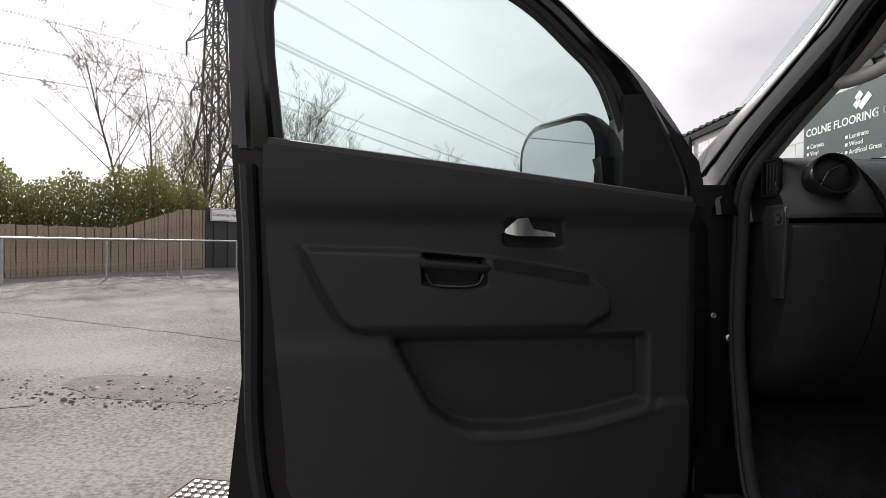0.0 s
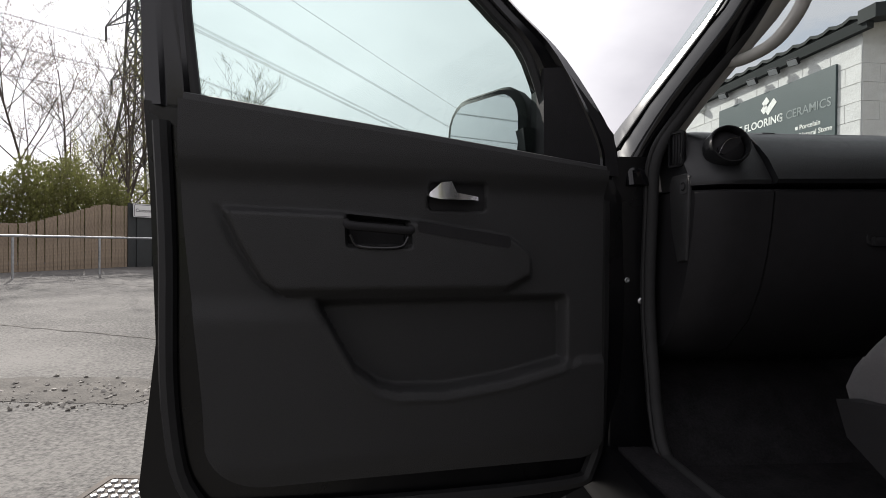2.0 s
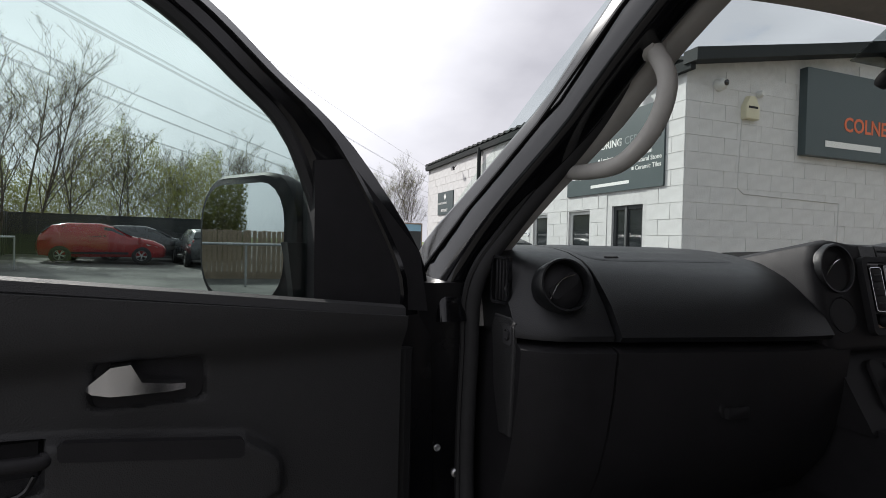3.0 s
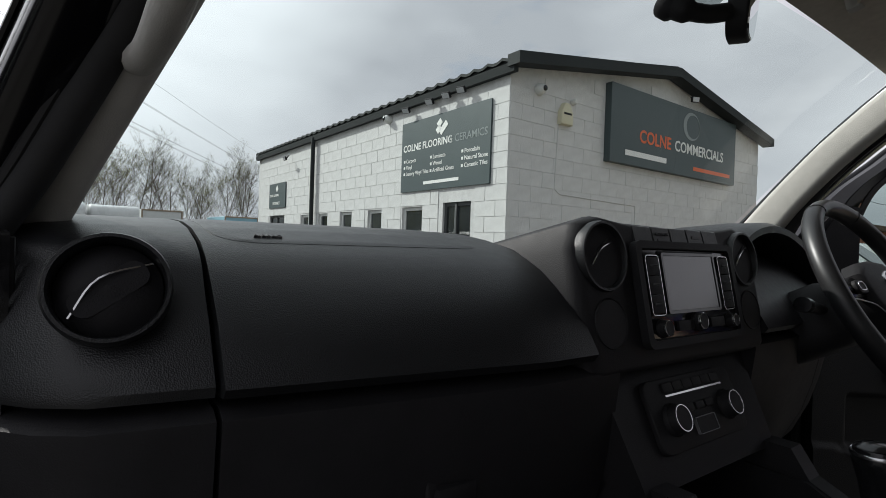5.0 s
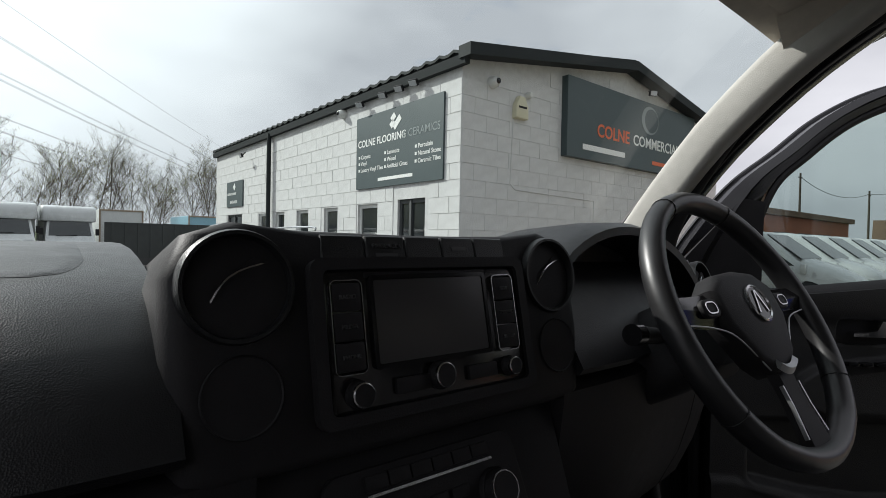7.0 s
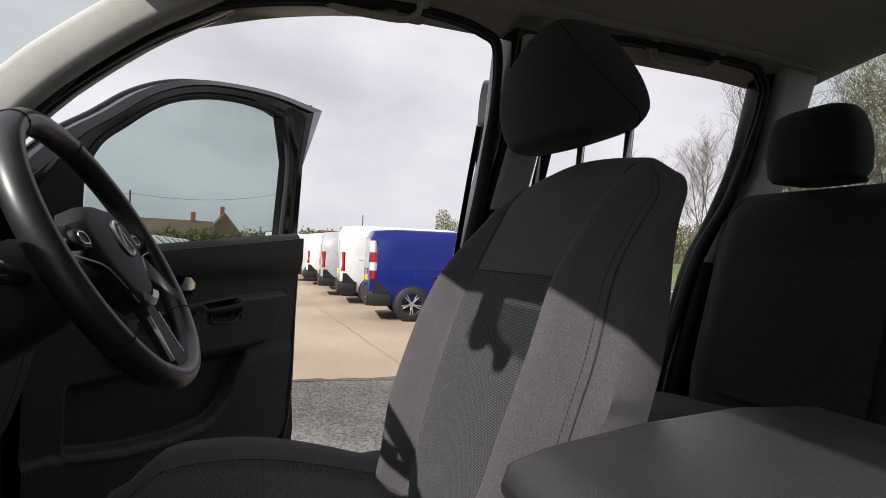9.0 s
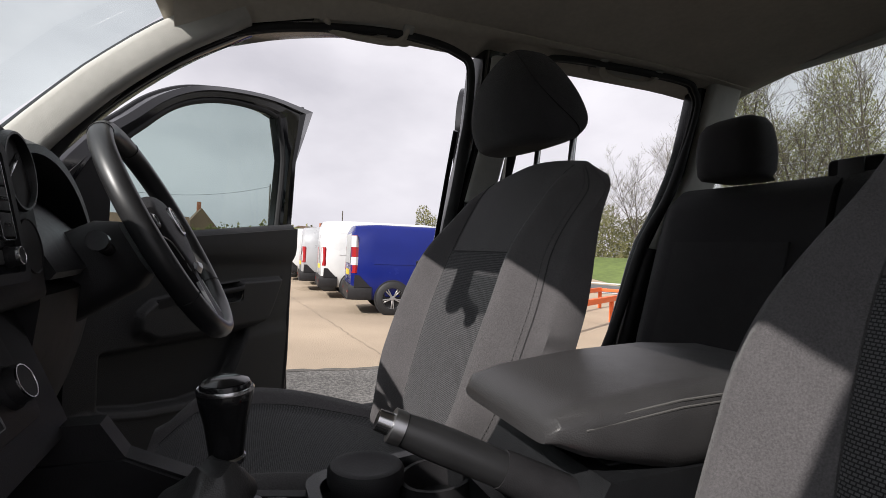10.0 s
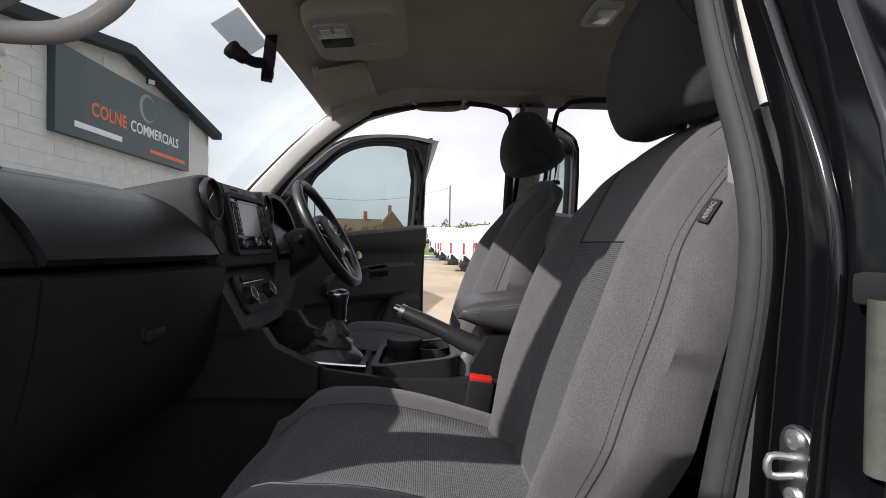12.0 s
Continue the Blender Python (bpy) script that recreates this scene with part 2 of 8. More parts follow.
M["block"] = material("white_painted_block", (0.62, 0.615, 0.61), 0.85, vary=0.08, scale=9, bump=0.5, bump_scale=45)
M["mortar"] = material("painted_mortar", (0.585, 0.58, 0.575), 0.9, vary=0.12, scale=12, bump=0.4, bump_scale=60)
M["roofing"] = material("dark_green_steel", (0.020, 0.024, 0.025), 0.7, vary=0.15, scale=5, spec=0.2)
M["signboard"] = material("slate_green_sign", (0.045, 0.066, 0.070), 0.5, vary=0.06, scale=3)
M["signwhite"] = material("white_print", (0.80, 0.80, 0.78), 0.5)
M["signgrey"] = material("grey_outline_print", (0.22, 0.25, 0.25), 0.5)
M["signorange"] = material("orange_print", (0.72, 0.13, 0.03), 0.5)
M["glassdark"] = material("dark_window_glass", (0.020, 0.024, 0.026), 0.06, vary=0.2, scale=3, spec=0.9)
M["frame"] = material("dark_window_frame", (0.045, 0.048, 0.05), 0.5)
M["sillwhite"] = material("white_frame", (0.70, 0.70, 0.68), 0.5)
M["timber"] = material("weathered_fence_timber", (0.30, 0.235, 0.17), 0.9, vary=0.25, scale=18, bump=0.5, bump_scale=60)
M["darkwall"] = material("dark_steel_hoarding", (0.030, 0.034, 0.034), 0.6, vary=0.2, scale=4)
M["bark"] = material("grey_brown_bark", (0.075, 0.060, 0.047), 0.95, vary=0.3, scale=20, bump=0.6, bump_scale=60)
M["bud"] = leafy("spring_leaf", (0.19, 0.20, 0.06), (0.15, 0.12, 0.058))
M["blossom"] = leafy("white_blossom", (0.24, 0.205, 0.175), (0.13, 0.10, 0.08), 0.25)
M["rust"] = material("rusty_steel", (0.105, 0.092, 0.080), 0.85, 0.2, vary=0.35, scale=40, bump=0.4, bump_scale=150)
M["joint"] = material("sandy_joint_filler", (0.235, 0.19, 0.145), 0.95, vary=0.3, scale=30, bump=0.5, bump_scale=60)
M["oldpatch"] = material("dark_broken_asphalt", (0.095, 0.088, 0.078), 0.95, vary=0.4, scale=60, bump=0.9, bump_scale=50)
M["hedge"] = leafy("hedge_leaf", (0.115, 0.125, 0.038), (0.11, 0.08, 0.045))
M["drygrass"] = material("dry_stems", (0.13, 0.12, 0.05), 0.9, vary=0.45, scale=3, second=(0.08, 0.085, 0.03))
M["grass"] = material("verge_grass", (0.105, 0.145, 0.036), 0.9, vary=0.3, scale=3, bump=0.6, bump_scale=30)
M["whitepaint"] = material("white_van_paint", (0.60, 0.61, 0.61), 0.28, vary=0.05, scale=3, coat=0.6)
M["silverpaint"] = material("silver_van_paint", (0.42, 0.43, 0.44), 0.3, 0.3, vary=0.06, scale=3, coat=0.6)
M["bluepaint"] = material("deep_blue_van_paint", (0.006, 0.013, 0.13), 0.25, vary=0.08, scale=3, coat=0.1, spec=0.25)
M["redpaint"] = material("red_car_paint", (0.30, 0.012, 0.014), 0.25, vary=0.08, scale=3, coat=0.8)
M["greypaint"] = material("dark_grey_car_paint", (0.035, 0.04, 0.045), 0.28, vary=0.1, scale=3, coat=0.8)
M["lamp_red"] = material("red_lamp_lens", (0.30, 0.010, 0.012), 0.15, spec=0.8)
M["lamp_clear"] = material("clear_lamp_lens", (0.52, 0.53, 0.55), 0.1, spec=0.9)
M["plate"] = material("yellow_number_plate", (0.70, 0.52, 0.05), 0.5)
M["brick"] = material("red_brick", (0.27, 0.10, 0.055), 0.9, vary=0.25, scale=8, bump=0.5, bump_scale=30)
M["tile"] = material("brown_roof_tile", (0.13, 0.085, 0.055), 0.9, vary=0.25, scale=5)
M["tarp"] = material("grey_trailer_side", (0.62, 0.63, 0.62), 0.5, vary=0.06, scale=3)


# ---- mesh helpers ----
def part(name, bm, mat, parent=None, label="", smooth=True, angle=40, matrix=None):
    """Links a bmesh as one mesh object, under a thing or a part."""
    me = bpy.data.meshes.new(name)
    bmesh.ops.recalc_face_normals(bm, faces=bm.faces)
    bm.to_mesh(me), bm.free()
    if smooth:
        me.polygons.foreach_set("use_smooth", [True] * len(me.polygons))
        me.set_sharp_from_angle(angle=radians(angle))
    me.materials.append(M[mat] if isinstance(mat, str) else mat)
    ob = new(name, me)
    if parent:
        ob.parent = parent
    if matrix is not None:
        ob.matrix_basis = matrix
    return tagged(ob, label) if label else ob


def thing(name, label, category, m=None, group="", kind=""):
    ob = new(name)
    ob.empty_display_size = 0.05
    if m is not None:
        ob.matrix_basis = m
    return tagged(ob, label, category, group, kind)


def box(size, centre=(0, 0, 0), bevel=0.0, seg=2, bm=None, m=None):
    bm = bm or bmesh.new()
    r = bmesh.ops.create_cube(bm, size=1.0, matrix=(m or Matrix()) @ Matrix.Translation(centre) @ Matrix.Diagonal((*size, 1)))
    if bevel > 0:
        es = list({e for v in r["verts"] for e in v.link_edges})
        bmesh.ops.bevel(bm, geom=es, offset=bevel, segments=seg, profile=0.6, affect="EDGES", clamp_overlap=True)
    return bm


def loft(rings, closed=True, caps=True, bm=None):
    """Skins a list of point rings of equal length."""
    bm = bm or bmesh.new()
    vs = [[bm.verts.new(p) for p in r] for r in rings]
    n = len(vs[0])
    for a, b in zip(vs, vs[1:]):
        for i in range(n if closed else n - 1):
            j = (i + 1) % n
            try:
                bm.faces.new((a[i], a[j], b[j], b[i]))
            except ValueError:
                pass
    if caps and closed:
        bm.faces.new(vs[0][::-1]), bm.faces.new(vs[-1])
    return bm


def tube(points, radius, seg=10, bm=None, caps=True, flat=1.0):
    """A round bar along points; radius may be a list."""
    pts = [Vector(p) for p in points]
    rad = radius if isinstance(radius, (list, tuple)) else [radius] * len(pts)
    rings, side = [], None
    for i, p in enumerate(pts):
        d = (pts[min(i + 1, len(pts) - 1)] - pts[max(i - 1, 0)]).normalized()
        if side is None:
            side = d.orthogonal().normalized()
        side = (side - d * side.dot(d)).normalized()
        up = d.cross(side)
        rings.append([p + (side * math.cos(a) + up * math.sin(a) * flat) * rad[i] for a in (2 * math.pi * k / seg for k in range(seg))])
    return loft(rings, True, caps, bm)


def smooth_path(points, n=6):
    """Catmull-Rom through the points."""
    p = [Vector(q) for q in points]
    p = [p[0] * 2 - p[1]] + p + [p[-1] * 2 - p[-2]]
    out = []
    for i in range(1, len(p) - 2):
        for k in range(n):
            t = k / n
            a, b, c, d = p[i - 1], p[i], p[i + 1], p[i + 2]
            out.append(0.5 * (2 * b + (c - a) * t + (2 * a - 5 * b + 4 * c - d) * t * t + (3 * b - a - 3 * c + d) * t ** 3))
    return out + [p[-2]]


def rrect(w, h, r, seg=5):
    """A rectangle with rounded corners about the origin, as 2D points."""
    pts = []
    for cx, cy, a0 in ((w / 2 - r, h / 2 - r, 0), (-w / 2 + r, h / 2 - r, 90), (-w / 2 + r, -h / 2 + r, 180), (w / 2 - r, -h / 2 + r, 270)):
        for k in range(seg + 1):
            a = radians(a0 + 90 * k / seg)
            pts.append((cx + r * math.cos(a), cy + r * math.sin(a)))
    return pts


def plate(outline, depth, m=None, edge=0.0, bm=None, dome=0.0):
    """A slab of a 2D outline in the local xy plane, from z = 0 up to depth, its upper rim rounded by edge."""
    m = m or Matrix()
    c = Vector((sum(p[0] for p in outline) / len(outline), sum(p[1] for p in outline) / len(outline), 0))
    span = max((Vector((*p, 0)) - c).length for p in outline)
    def ring(z, inset):
        out = []
        for p in outline:
            q = Vector((*p, 0)) - c
            out.append(m @ (c + q * (1 - inset / max(q.length, 1e-6)) + Vector((0, 0, z))))
        return out
    rings = [ring(0, 0)]
    if edge > 0:
        for k in range(4):
            a = radians(90 * k / 3)
            rings.append(ring(depth - edge + edge * math.sin(a), edge * (1 - math.cos(a))))
    else:
        rings.append(ring(depth, 0))
    if dome:
        rings.append(ring(depth + dome * 0.7, span * 0.4)), rings.append(ring(depth + dome, span * 0.75))
    return loft(rings, True, True, bm)


def revolve(profile, m=None, seg=24, bm=None, caps=True):
    """Turns (radius, height) points about the local z axis."""
    m = m or Matrix()
    return loft([[m @ Vector((r * math.cos(2 * math.pi * k / seg), r * math.sin(2 * math.pi * k / seg), z)) for k in range(seg)] for r, z in profile], True, caps, bm)


def frame_of(outer, inner, depth, m=None, bm=None):
    """A ring-shaped slab between two outlines with the same number of points."""
    m, bm = m or Matrix(), bm or bmesh.new()
    rows = [[m @ Vector((*p, z)) for p in o] for o, z in ((outer, 0), (outer, depth), (inner, depth), (inner, 0))]
    return loft(rows + [rows[0]], True, False, bm)


def facing(centre, normal, up=(0, 0, 1)):
    """A pose at centre whose z axis looks along normal and whose y axis points up."""
    z = Vector(normal).normalized()
    x = Vector(up).cross(z).normalized()
    y = z.cross(x)
    return Matrix.Translation(centre) @ Matrix((x, y, z)).transposed().to_4x4()


def words(text, size, m, mat, parent, name="lettering", bold=0.0, align="LEFT"):
    """Lettering in the built-in font, turned into a mesh a hair proud of its board."""
    cu = bpy.data.curves.new(name, "FONT")
    cu.body, cu.size, cu.extrude, cu.offset, cu.align_x = text, size, 0.0015, bold, align
    cu.resolution_u = 3
    tmp = bpy.data.objects.new("tmp", cu)
    scene.collection.objects.link(tmp)
    me = bpy.data.meshes.new_from_object(tmp.evaluated_get(bpy.context.evaluated_depsgraph_get()))
    bpy.data.objects.remove(tmp), bpy.data.curves.remove(cu)
    me.materials.clear()
    me.materials.append(M[mat])
    ob = new(name, me)
    ob.parent, ob.matrix_basis = parent, m
    return ob


# ---- ground ----
def ground_z(x, y):
    """The yard: level round the truck, rising gently to the front left."""
    s = -0.95 * (x + 1) + 0.30 * y
    bank = min(max((0.5 * x - 0.866 * y) - 25.5, 0.0), 7.0) * 0.2
    return -0.07 + 0.034 * min(max(s - 2.5, 0.0), 14.0) + bank


def near_steps(lo, hi, first):
    out, v, step = [0.0], 0.0, first
    while v < hi:
        v += step
        out.append(min(v, hi))
        step = first if v < 8 else step * 1.16
    return sorted({round(-a, 3) for a in out if -a >= lo} | {round(a, 3) for a in out})


gx = sorted(set(near_steps(-1800, 1800, 0.4)) | {5.2})
gy = sorted(set(near_steps(-1800, 1800, 0.4)) | {4.8})
bm = bmesh.new()
grid = [[bm.verts.new((x, y, ground_z(x, y) + (0.012 * noise.noise((x * 0.7, y * 0.7, 0)) if abs(x) + abs(y) < 30 else 0))) for x in gx] for y in gy]
for j in range(len(gy) - 1):
    for i in range(len(gx) - 1):
        f = bm.faces.new((grid[j][i], grid[j][i + 1], grid[j + 1][i + 1], grid[j + 1][i]))
        cx, cy = (gx[i] + gx[i + 1]) / 2, (gy[j] + gy[j + 1]) / 2
        across = 0.5 * cx - 0.866 * cy
        if across > 25.5 or abs(cx) > 90 or cy > 60:
            f.material_index = 2
        elif cx > 5.2 and cy < 4.8:
            f.material_index = 1
ground = part("ground", bm, "asphalt", label="worn grey asphalt yard beside sandy concrete and grass verge")
ground.data.materials.append(M["concrete"]), ground.data.materials.append(M["grass"])
tagged(ground, category="ground", kind="structure")

# road strip beyond the yard, with its centre line and kerb
rdir, rnor = Vector((0.866, 0.5, 0)), Vector((0.5, -0.866, 0))
def strip(name, a, b, z, u0, u1, mat, label, step=4.0):
    bm = bmesh.new()
    rows = []
    u = u0
    while u <= u1 + 1e-6:
        rows.append([bm.verts.new(rdir * u + rnor * v + Vector((0, 0, -0.07 + z))) for v in (a, b)])
        u += min(step, u1 - u0)
    for p, q in zip(rows, rows[1:]):
        bm.faces.new((p[0], p[1], q[1], q[0]))
    r = bmesh.ops.extrude_face_region(bm, geom=bm.faces[:])
    bmesh.ops.translate(bm, verts=[v for v in r["geom"] if isinstance(v, bmesh.types.BMVert)], vec=(0, 0, -0.04))
    return tagged(part(name, bm, mat, smooth=False), label, name.split("_")[0], kind="structure")


strip("road", 19.2, 25.0, 0.02, -120, 160, "road", "dark asphalt road past the yard")
for k in range(16):
    strip("road_marking", 21.95, 22.1, 0.026, -20 + k * 6.0, -17 + k * 6.0, "signwhite", "white painted centre dash on the road", 3.0)
strip("road_marking", 19.45, 19.56, 0.026, -60, 120, "signwhite", "white painted edge line on the road", 6.0)
strip("kerb", 25.0, 25.25, 0.13, -120, 160, "mortar", "pale concrete kerb beside the grass verge")
for a in (18.55, 18.1, 17.65):
    strip("road_marking", a, a + 0.14, 0.012, 8, 26, "signwhite", "worn white painted line at the yard mouth", 6.0)

# pothole rubble
bm = bmesh.new()
for k in range(420):
    a, r = random.uniform(0, 6.28), random.random() ** 0.5
    px, py = -3.90 + 1.25 * r * math.cos(a), 2.85 + 0.42 * r * math.sin(a)
    s = random.choice((0.004, 0.006, 0.008, 0.011, 0.020)) * random.uniform(0.7, 1.2)
    bmesh.ops.create_icosphere(bm, subdivisions=1, radius=s, matrix=Matrix.Translation((px, py, ground_z(px, py) + s * 0.15)) @ Euler((random.random(), random.random(), random.random() * 6)).to_matrix().to_4x4() @ Matrix.Diagonal((1.3, 1.0, 0.45, 1)))
tagged(part("loose_stones", bm, "rubble", smooth=False), "loose broken asphalt stones round a shallow pothole", "rubble", kind="stuff")

# tired joints and a broken patch in the asphalt
def crack(pts, width, seed, mat="oldpatch"):
    rng = random.Random(seed)
    bm, prev = bmesh.new(), None
    for (xa, ya), (xb, yb) in zip(pts, pts[1:]):
        n = max(2, int(math.hypot(xb - xa, yb - ya) / 0.12))
        side = Vector((-(yb - ya), xb - xa, 0)).normalized()
        for k in range(n):
            p = Vector((xa + (xb - xa) * k / n, ya + (yb - ya) * k / n, 0)) + side * rng.uniform(-0.03, 0.03)
            p.z = ground_z(p.x, p.y) + 0.012 * noise.noise((p.x * 0.7, p.y * 0.7, 0)) + 0.004
            w = width * rng.uniform(0.35, 1.2) / 2
            row = [bm.verts.new(p + side * w), bm.verts.new(p - side * w)]
            if prev:
                bm.faces.new((prev[0], row[0], row[1], prev[1]))
            prev = row
    return tagged(part("asphalt_joint", bm, mat, smooth=False), "dark worn joint in the asphalt yard", "ground", kind="stuff")
crack([(-12, 7.1), (-9.6, 6.43), (-4.12, 4.89), (-1.5, 4.15), (2.5, 3.1)], 0.05, 3)
crack([(-14, 12.4), (-7.0, 10.4), (-1.0, 8.9), (3.6, 7.6)], 0.06, 4)
crack([(-9.5, 3.6), (-7.0, 2.9), (-4.65, 2.29), (-4.2, 2.45)], 0.035, 5)
crack([(5.2, -16), (5.22, -8), (5.18, -2), (5.2, 4.6)], 0.12, 6)
crack([(5.3, -2.2), (14, -1.75), (40, -0.4)], 0.016, 8, "joint")
crack([(5.3, -7.4), (18, -6.7), (40, -5.6)], 0.016, 9, "joint")
bm = bmesh.new()
rim = []
for k in range(40):
    a = 2 * math.pi * k / 40
    r = 1 + 0.35 * noise.noise((math.cos(a) * 1.6, math.sin(a) * 1.6, 4.2)) + 0.12 * noise.noise((math.cos(a) * 6, math.sin(a) * 6, 1.2))
    x, y = -3.77 + 0.80 * r * math.cos(a), 2.92 + 0.36 * r * math.sin(a)
    rim.append(bm.verts.new((x, y, ground_z(x, y) + 0.012 * noise.noise((x * 0.7, y * 0.7, 0)) + 0.004)))
bm.faces.new(rim)
tagged(part("asphalt_patch", bm, "oldpatch", smooth=False), "shallow dark pothole in the asphalt", "ground", kind="stuff")

# chequered access cover set in the asphalt
cover = thing("access_cover", "rusty steel access cover with raised square studs set in asphalt", "manhole cover", pose(-2.36, 1.06, ground_z(-2.36, 1.06) + 0.008, 0, 0, -6) @ Matrix.Scale(0.82, 4))
part("frame", frame_of(rrect(0.92, 0.86, 0.02, 1), rrect(0.84, 0.78, 0.015, 1), 0.010), "rust", cover)
part("lid", plate(rrect(0.83, 0.77, 0.01, 1), 0.008, edge=0.003), "rust", cover)
stud_bm = plate(rrect(0.034, 0.034, 0.004, 1), 0.010, edge=0.004)
stud = part("stud", stud_bm, "steel", cover)
for i in range(14):
    for j in range(13):
        ob = stud if (i, j) == (0, 0) else stud.copy()
        if ob is not stud:
            scene.collection.objects.link(ob)
        ob.matrix_basis = pose(-0.375 + i * 0.0575, -0.345 + j * 0.0575, 0.008, 0, 0, 45 if (i + j) % 2 else 20)

# ---- the painted block building ----
BC = Vector((4.18, 4.64, 0))           # near corner
FU, LU = Vector((0.99985, 0.0171, 0)), Vector((-0.0171, 0.99985, 0))
FN, LN = Vector((0.0171, -0.99985, 0)), Vector((-0.99985, -0.0171, 0))
BW, BL, EAVE, RIDGE, BASE = 7.72, 10.9, 3.84, 4.48, -0.30
building = thing("block_building", "white-painted blockwork unit with dark green pitched roof", "building", Matrix.Translation(BC))
def on_front(u, z, out=0.0):
    return FU * u + FN * out + Vector((0, 0, z))
def deep(u, z, d):
    return FU * u + LU * d + Vector((0, 0, z))
def on_left(u, z, out=0.0):
    return LU * u + LN * out + Vector((0, 0, z))
def face_front(u, z, out=0.0):
    return facing(on_front(u, z, out), FN)
def face_left(u, z, out=0.0):
    return facing(on_left(u, z, out), LN)


# openings of the side wall: distance from the corner to the middle, width, head height
OPEN = [(1.115, 0.70, 1.98, "door"), (2.36, 0.63, 1.945, "window"), (3.68, 0.54, 1.935, "window"), (4.92, 0.54, 1.935, "window"), (6.11, 0.50, 1.935, "window"), (7.20, 0.47, 1.93, "window"), (9.24, 1.20, 1.955, "door")]
bm = bmesh.new()
cuts = sorted([(u - w / 2, u + w / 2, z, k) for u, w, z, k in OPEN])
last = 0.0
for a, b, z, k in cuts + [(BL, BL, 0, "")]:
    w = a - last
    if w > 0.01:
        box((1, 1, 1), (0, 0, 0), 0, 2, bm, Matrix.Translation(on_left((a + last) / 2, (EAVE + BASE) / 2, -0.11)) @ Matrix((LU * w, LN * 0.22, Vector((0, 0, EAVE - BASE)))).transposed().to_4x4())
    if b > a:
        box((1, 1, 1), (0, 0, 0), 0, 2, bm, Matrix.Translation(on_left((a + b) / 2, (EAVE + z) / 2, -0.11)) @ Matrix((LU * (b - a), LN * 0.22, Vector((0, 0, EAVE - z)))).transposed().to_4x4())
        if k == "window":
            box((1, 1, 1), (0, 0, 0), 0, 2, bm, Matrix.Translation(on_left((a + b) / 2, (BASE + z - 1.05) / 2, -0.11)) @ Matrix((LU * (b - a), LN * 0.22, Vector((0, 0, z - 1.05 - BASE)))).transposed().to_4x4())
    last = b
wall_side = part("side_wall", bm, "mortar", building, smooth=False)
bm = loft([[on_front(u, z, o) for u, z in ((0.22, BASE), (BW, BASE), (BW, EAVE), (BW / 2, RIDGE), (0.22, EAVE + 0.04))] for o in (0.0, -0.22)])
wall_front = part("gable_wall", bm, "mortar", building, smooth=False)
bm = loft([[deep(BW, z, d) for d, z in ((0.0, BASE), (BL, BASE), (BL, EAVE), (0.0, EAVE))], [deep(BW - 0.22, z, d) for d, z in ((0.0, BASE), (BL, BASE), (BL, EAVE), (0.0, EAVE))]])
part("far_wall", bm, "mortar", building, smooth=False)
bm = loft([[deep(u, z, BL - o) for u, z in ((0, BASE), (BW, BASE), (BW, EAVE), (BW / 2, RIDGE), (0, EAVE))] for o in (0.0, 0.22)])
part("rear_wall", bm, "mortar", building, smooth=False)
# roof sheets with ribs, fascia, gutter and down pipe
for side, (ua, ub) in (("near", (-0.10, BW / 2)), ("far", (BW + 0.10, BW / 2))):
    bm = bmesh.new()
    za = EAVE + 0.02
    n = int((BL + 0.3) / 0.1)
    rows = []
    for k in range(n + 1):
        d = 0.22 - k * (BL + 0.3) / n
        h = 0.035 if k % 3 == 0 else 0.0
        rows.append([deep(u, z + h + lift, -d) for u, z in ((ua, za - 0.04), (ub, RIDGE + 0.06)) for lift in (0.0, 0.04)])
    for p, q in zip(rows, rows[1:]):
        vs = [bm.verts.new(v) for v in (p[1], p[3], q[3], q[1], p[0], p[2], q[2], q[0])]
        bm.faces.new(vs[:4]), bm.faces.new(vs[4:][::-1]), bm.faces.new((vs[0], vs[3], vs[7], vs[4]))
    part("roof", bm, "roofing", building, smooth=False)
for ua, ub in ((-0.12, BW / 2), (BW + 0.12, BW / 2)):
    bm = loft([[on_front(ua, EAVE - 0.10, o), on_front(ub, RIDGE - 0.06, o), on_front(ub, RIDGE + 0.10, o), on_front(ua, EAVE + 0.06, o)] for o in (0.28, 0.05)])
    part("barge_board", bm, "roofing", building, smooth=False)
bm = loft([[on_left(u, EAVE + z, o) for o, z in ((0.01, -0.17), (0.09, -0.17), (0.11, -0.05), (0.01, -0.05))] for u in (-0.15, BL + 0.06)])
part("gutter", bm, "roofing", building, smooth=False)
part("down_pipe", tube([on_left(6.59, EAVE - 0.1, 0.08), on_left(6.59, EAVE - 0.25, 0.09), on_left(6.59, BASE, 0.09)], 0.05, 10), "roofing", building)
part("roof_vent", revolve([(0.11, 0), (0.11, 0.35), (0.17, 0.36), (0.17, 0.45), (0.02, 0.5)], Matrix.Translation(deep(1.7, EAVE + 0.35, 3.1))), "steel", building)
part("soffit", loft([[on_left(u, z, o) for o, z in ((0.0, EAVE - 0.02), (0.06, EAVE - 0.02), (0.06, EAVE + 0.02), (0.0, EAVE + 0.02))] for u in (-0.2, BL)]), "roofing", building, smooth=False)
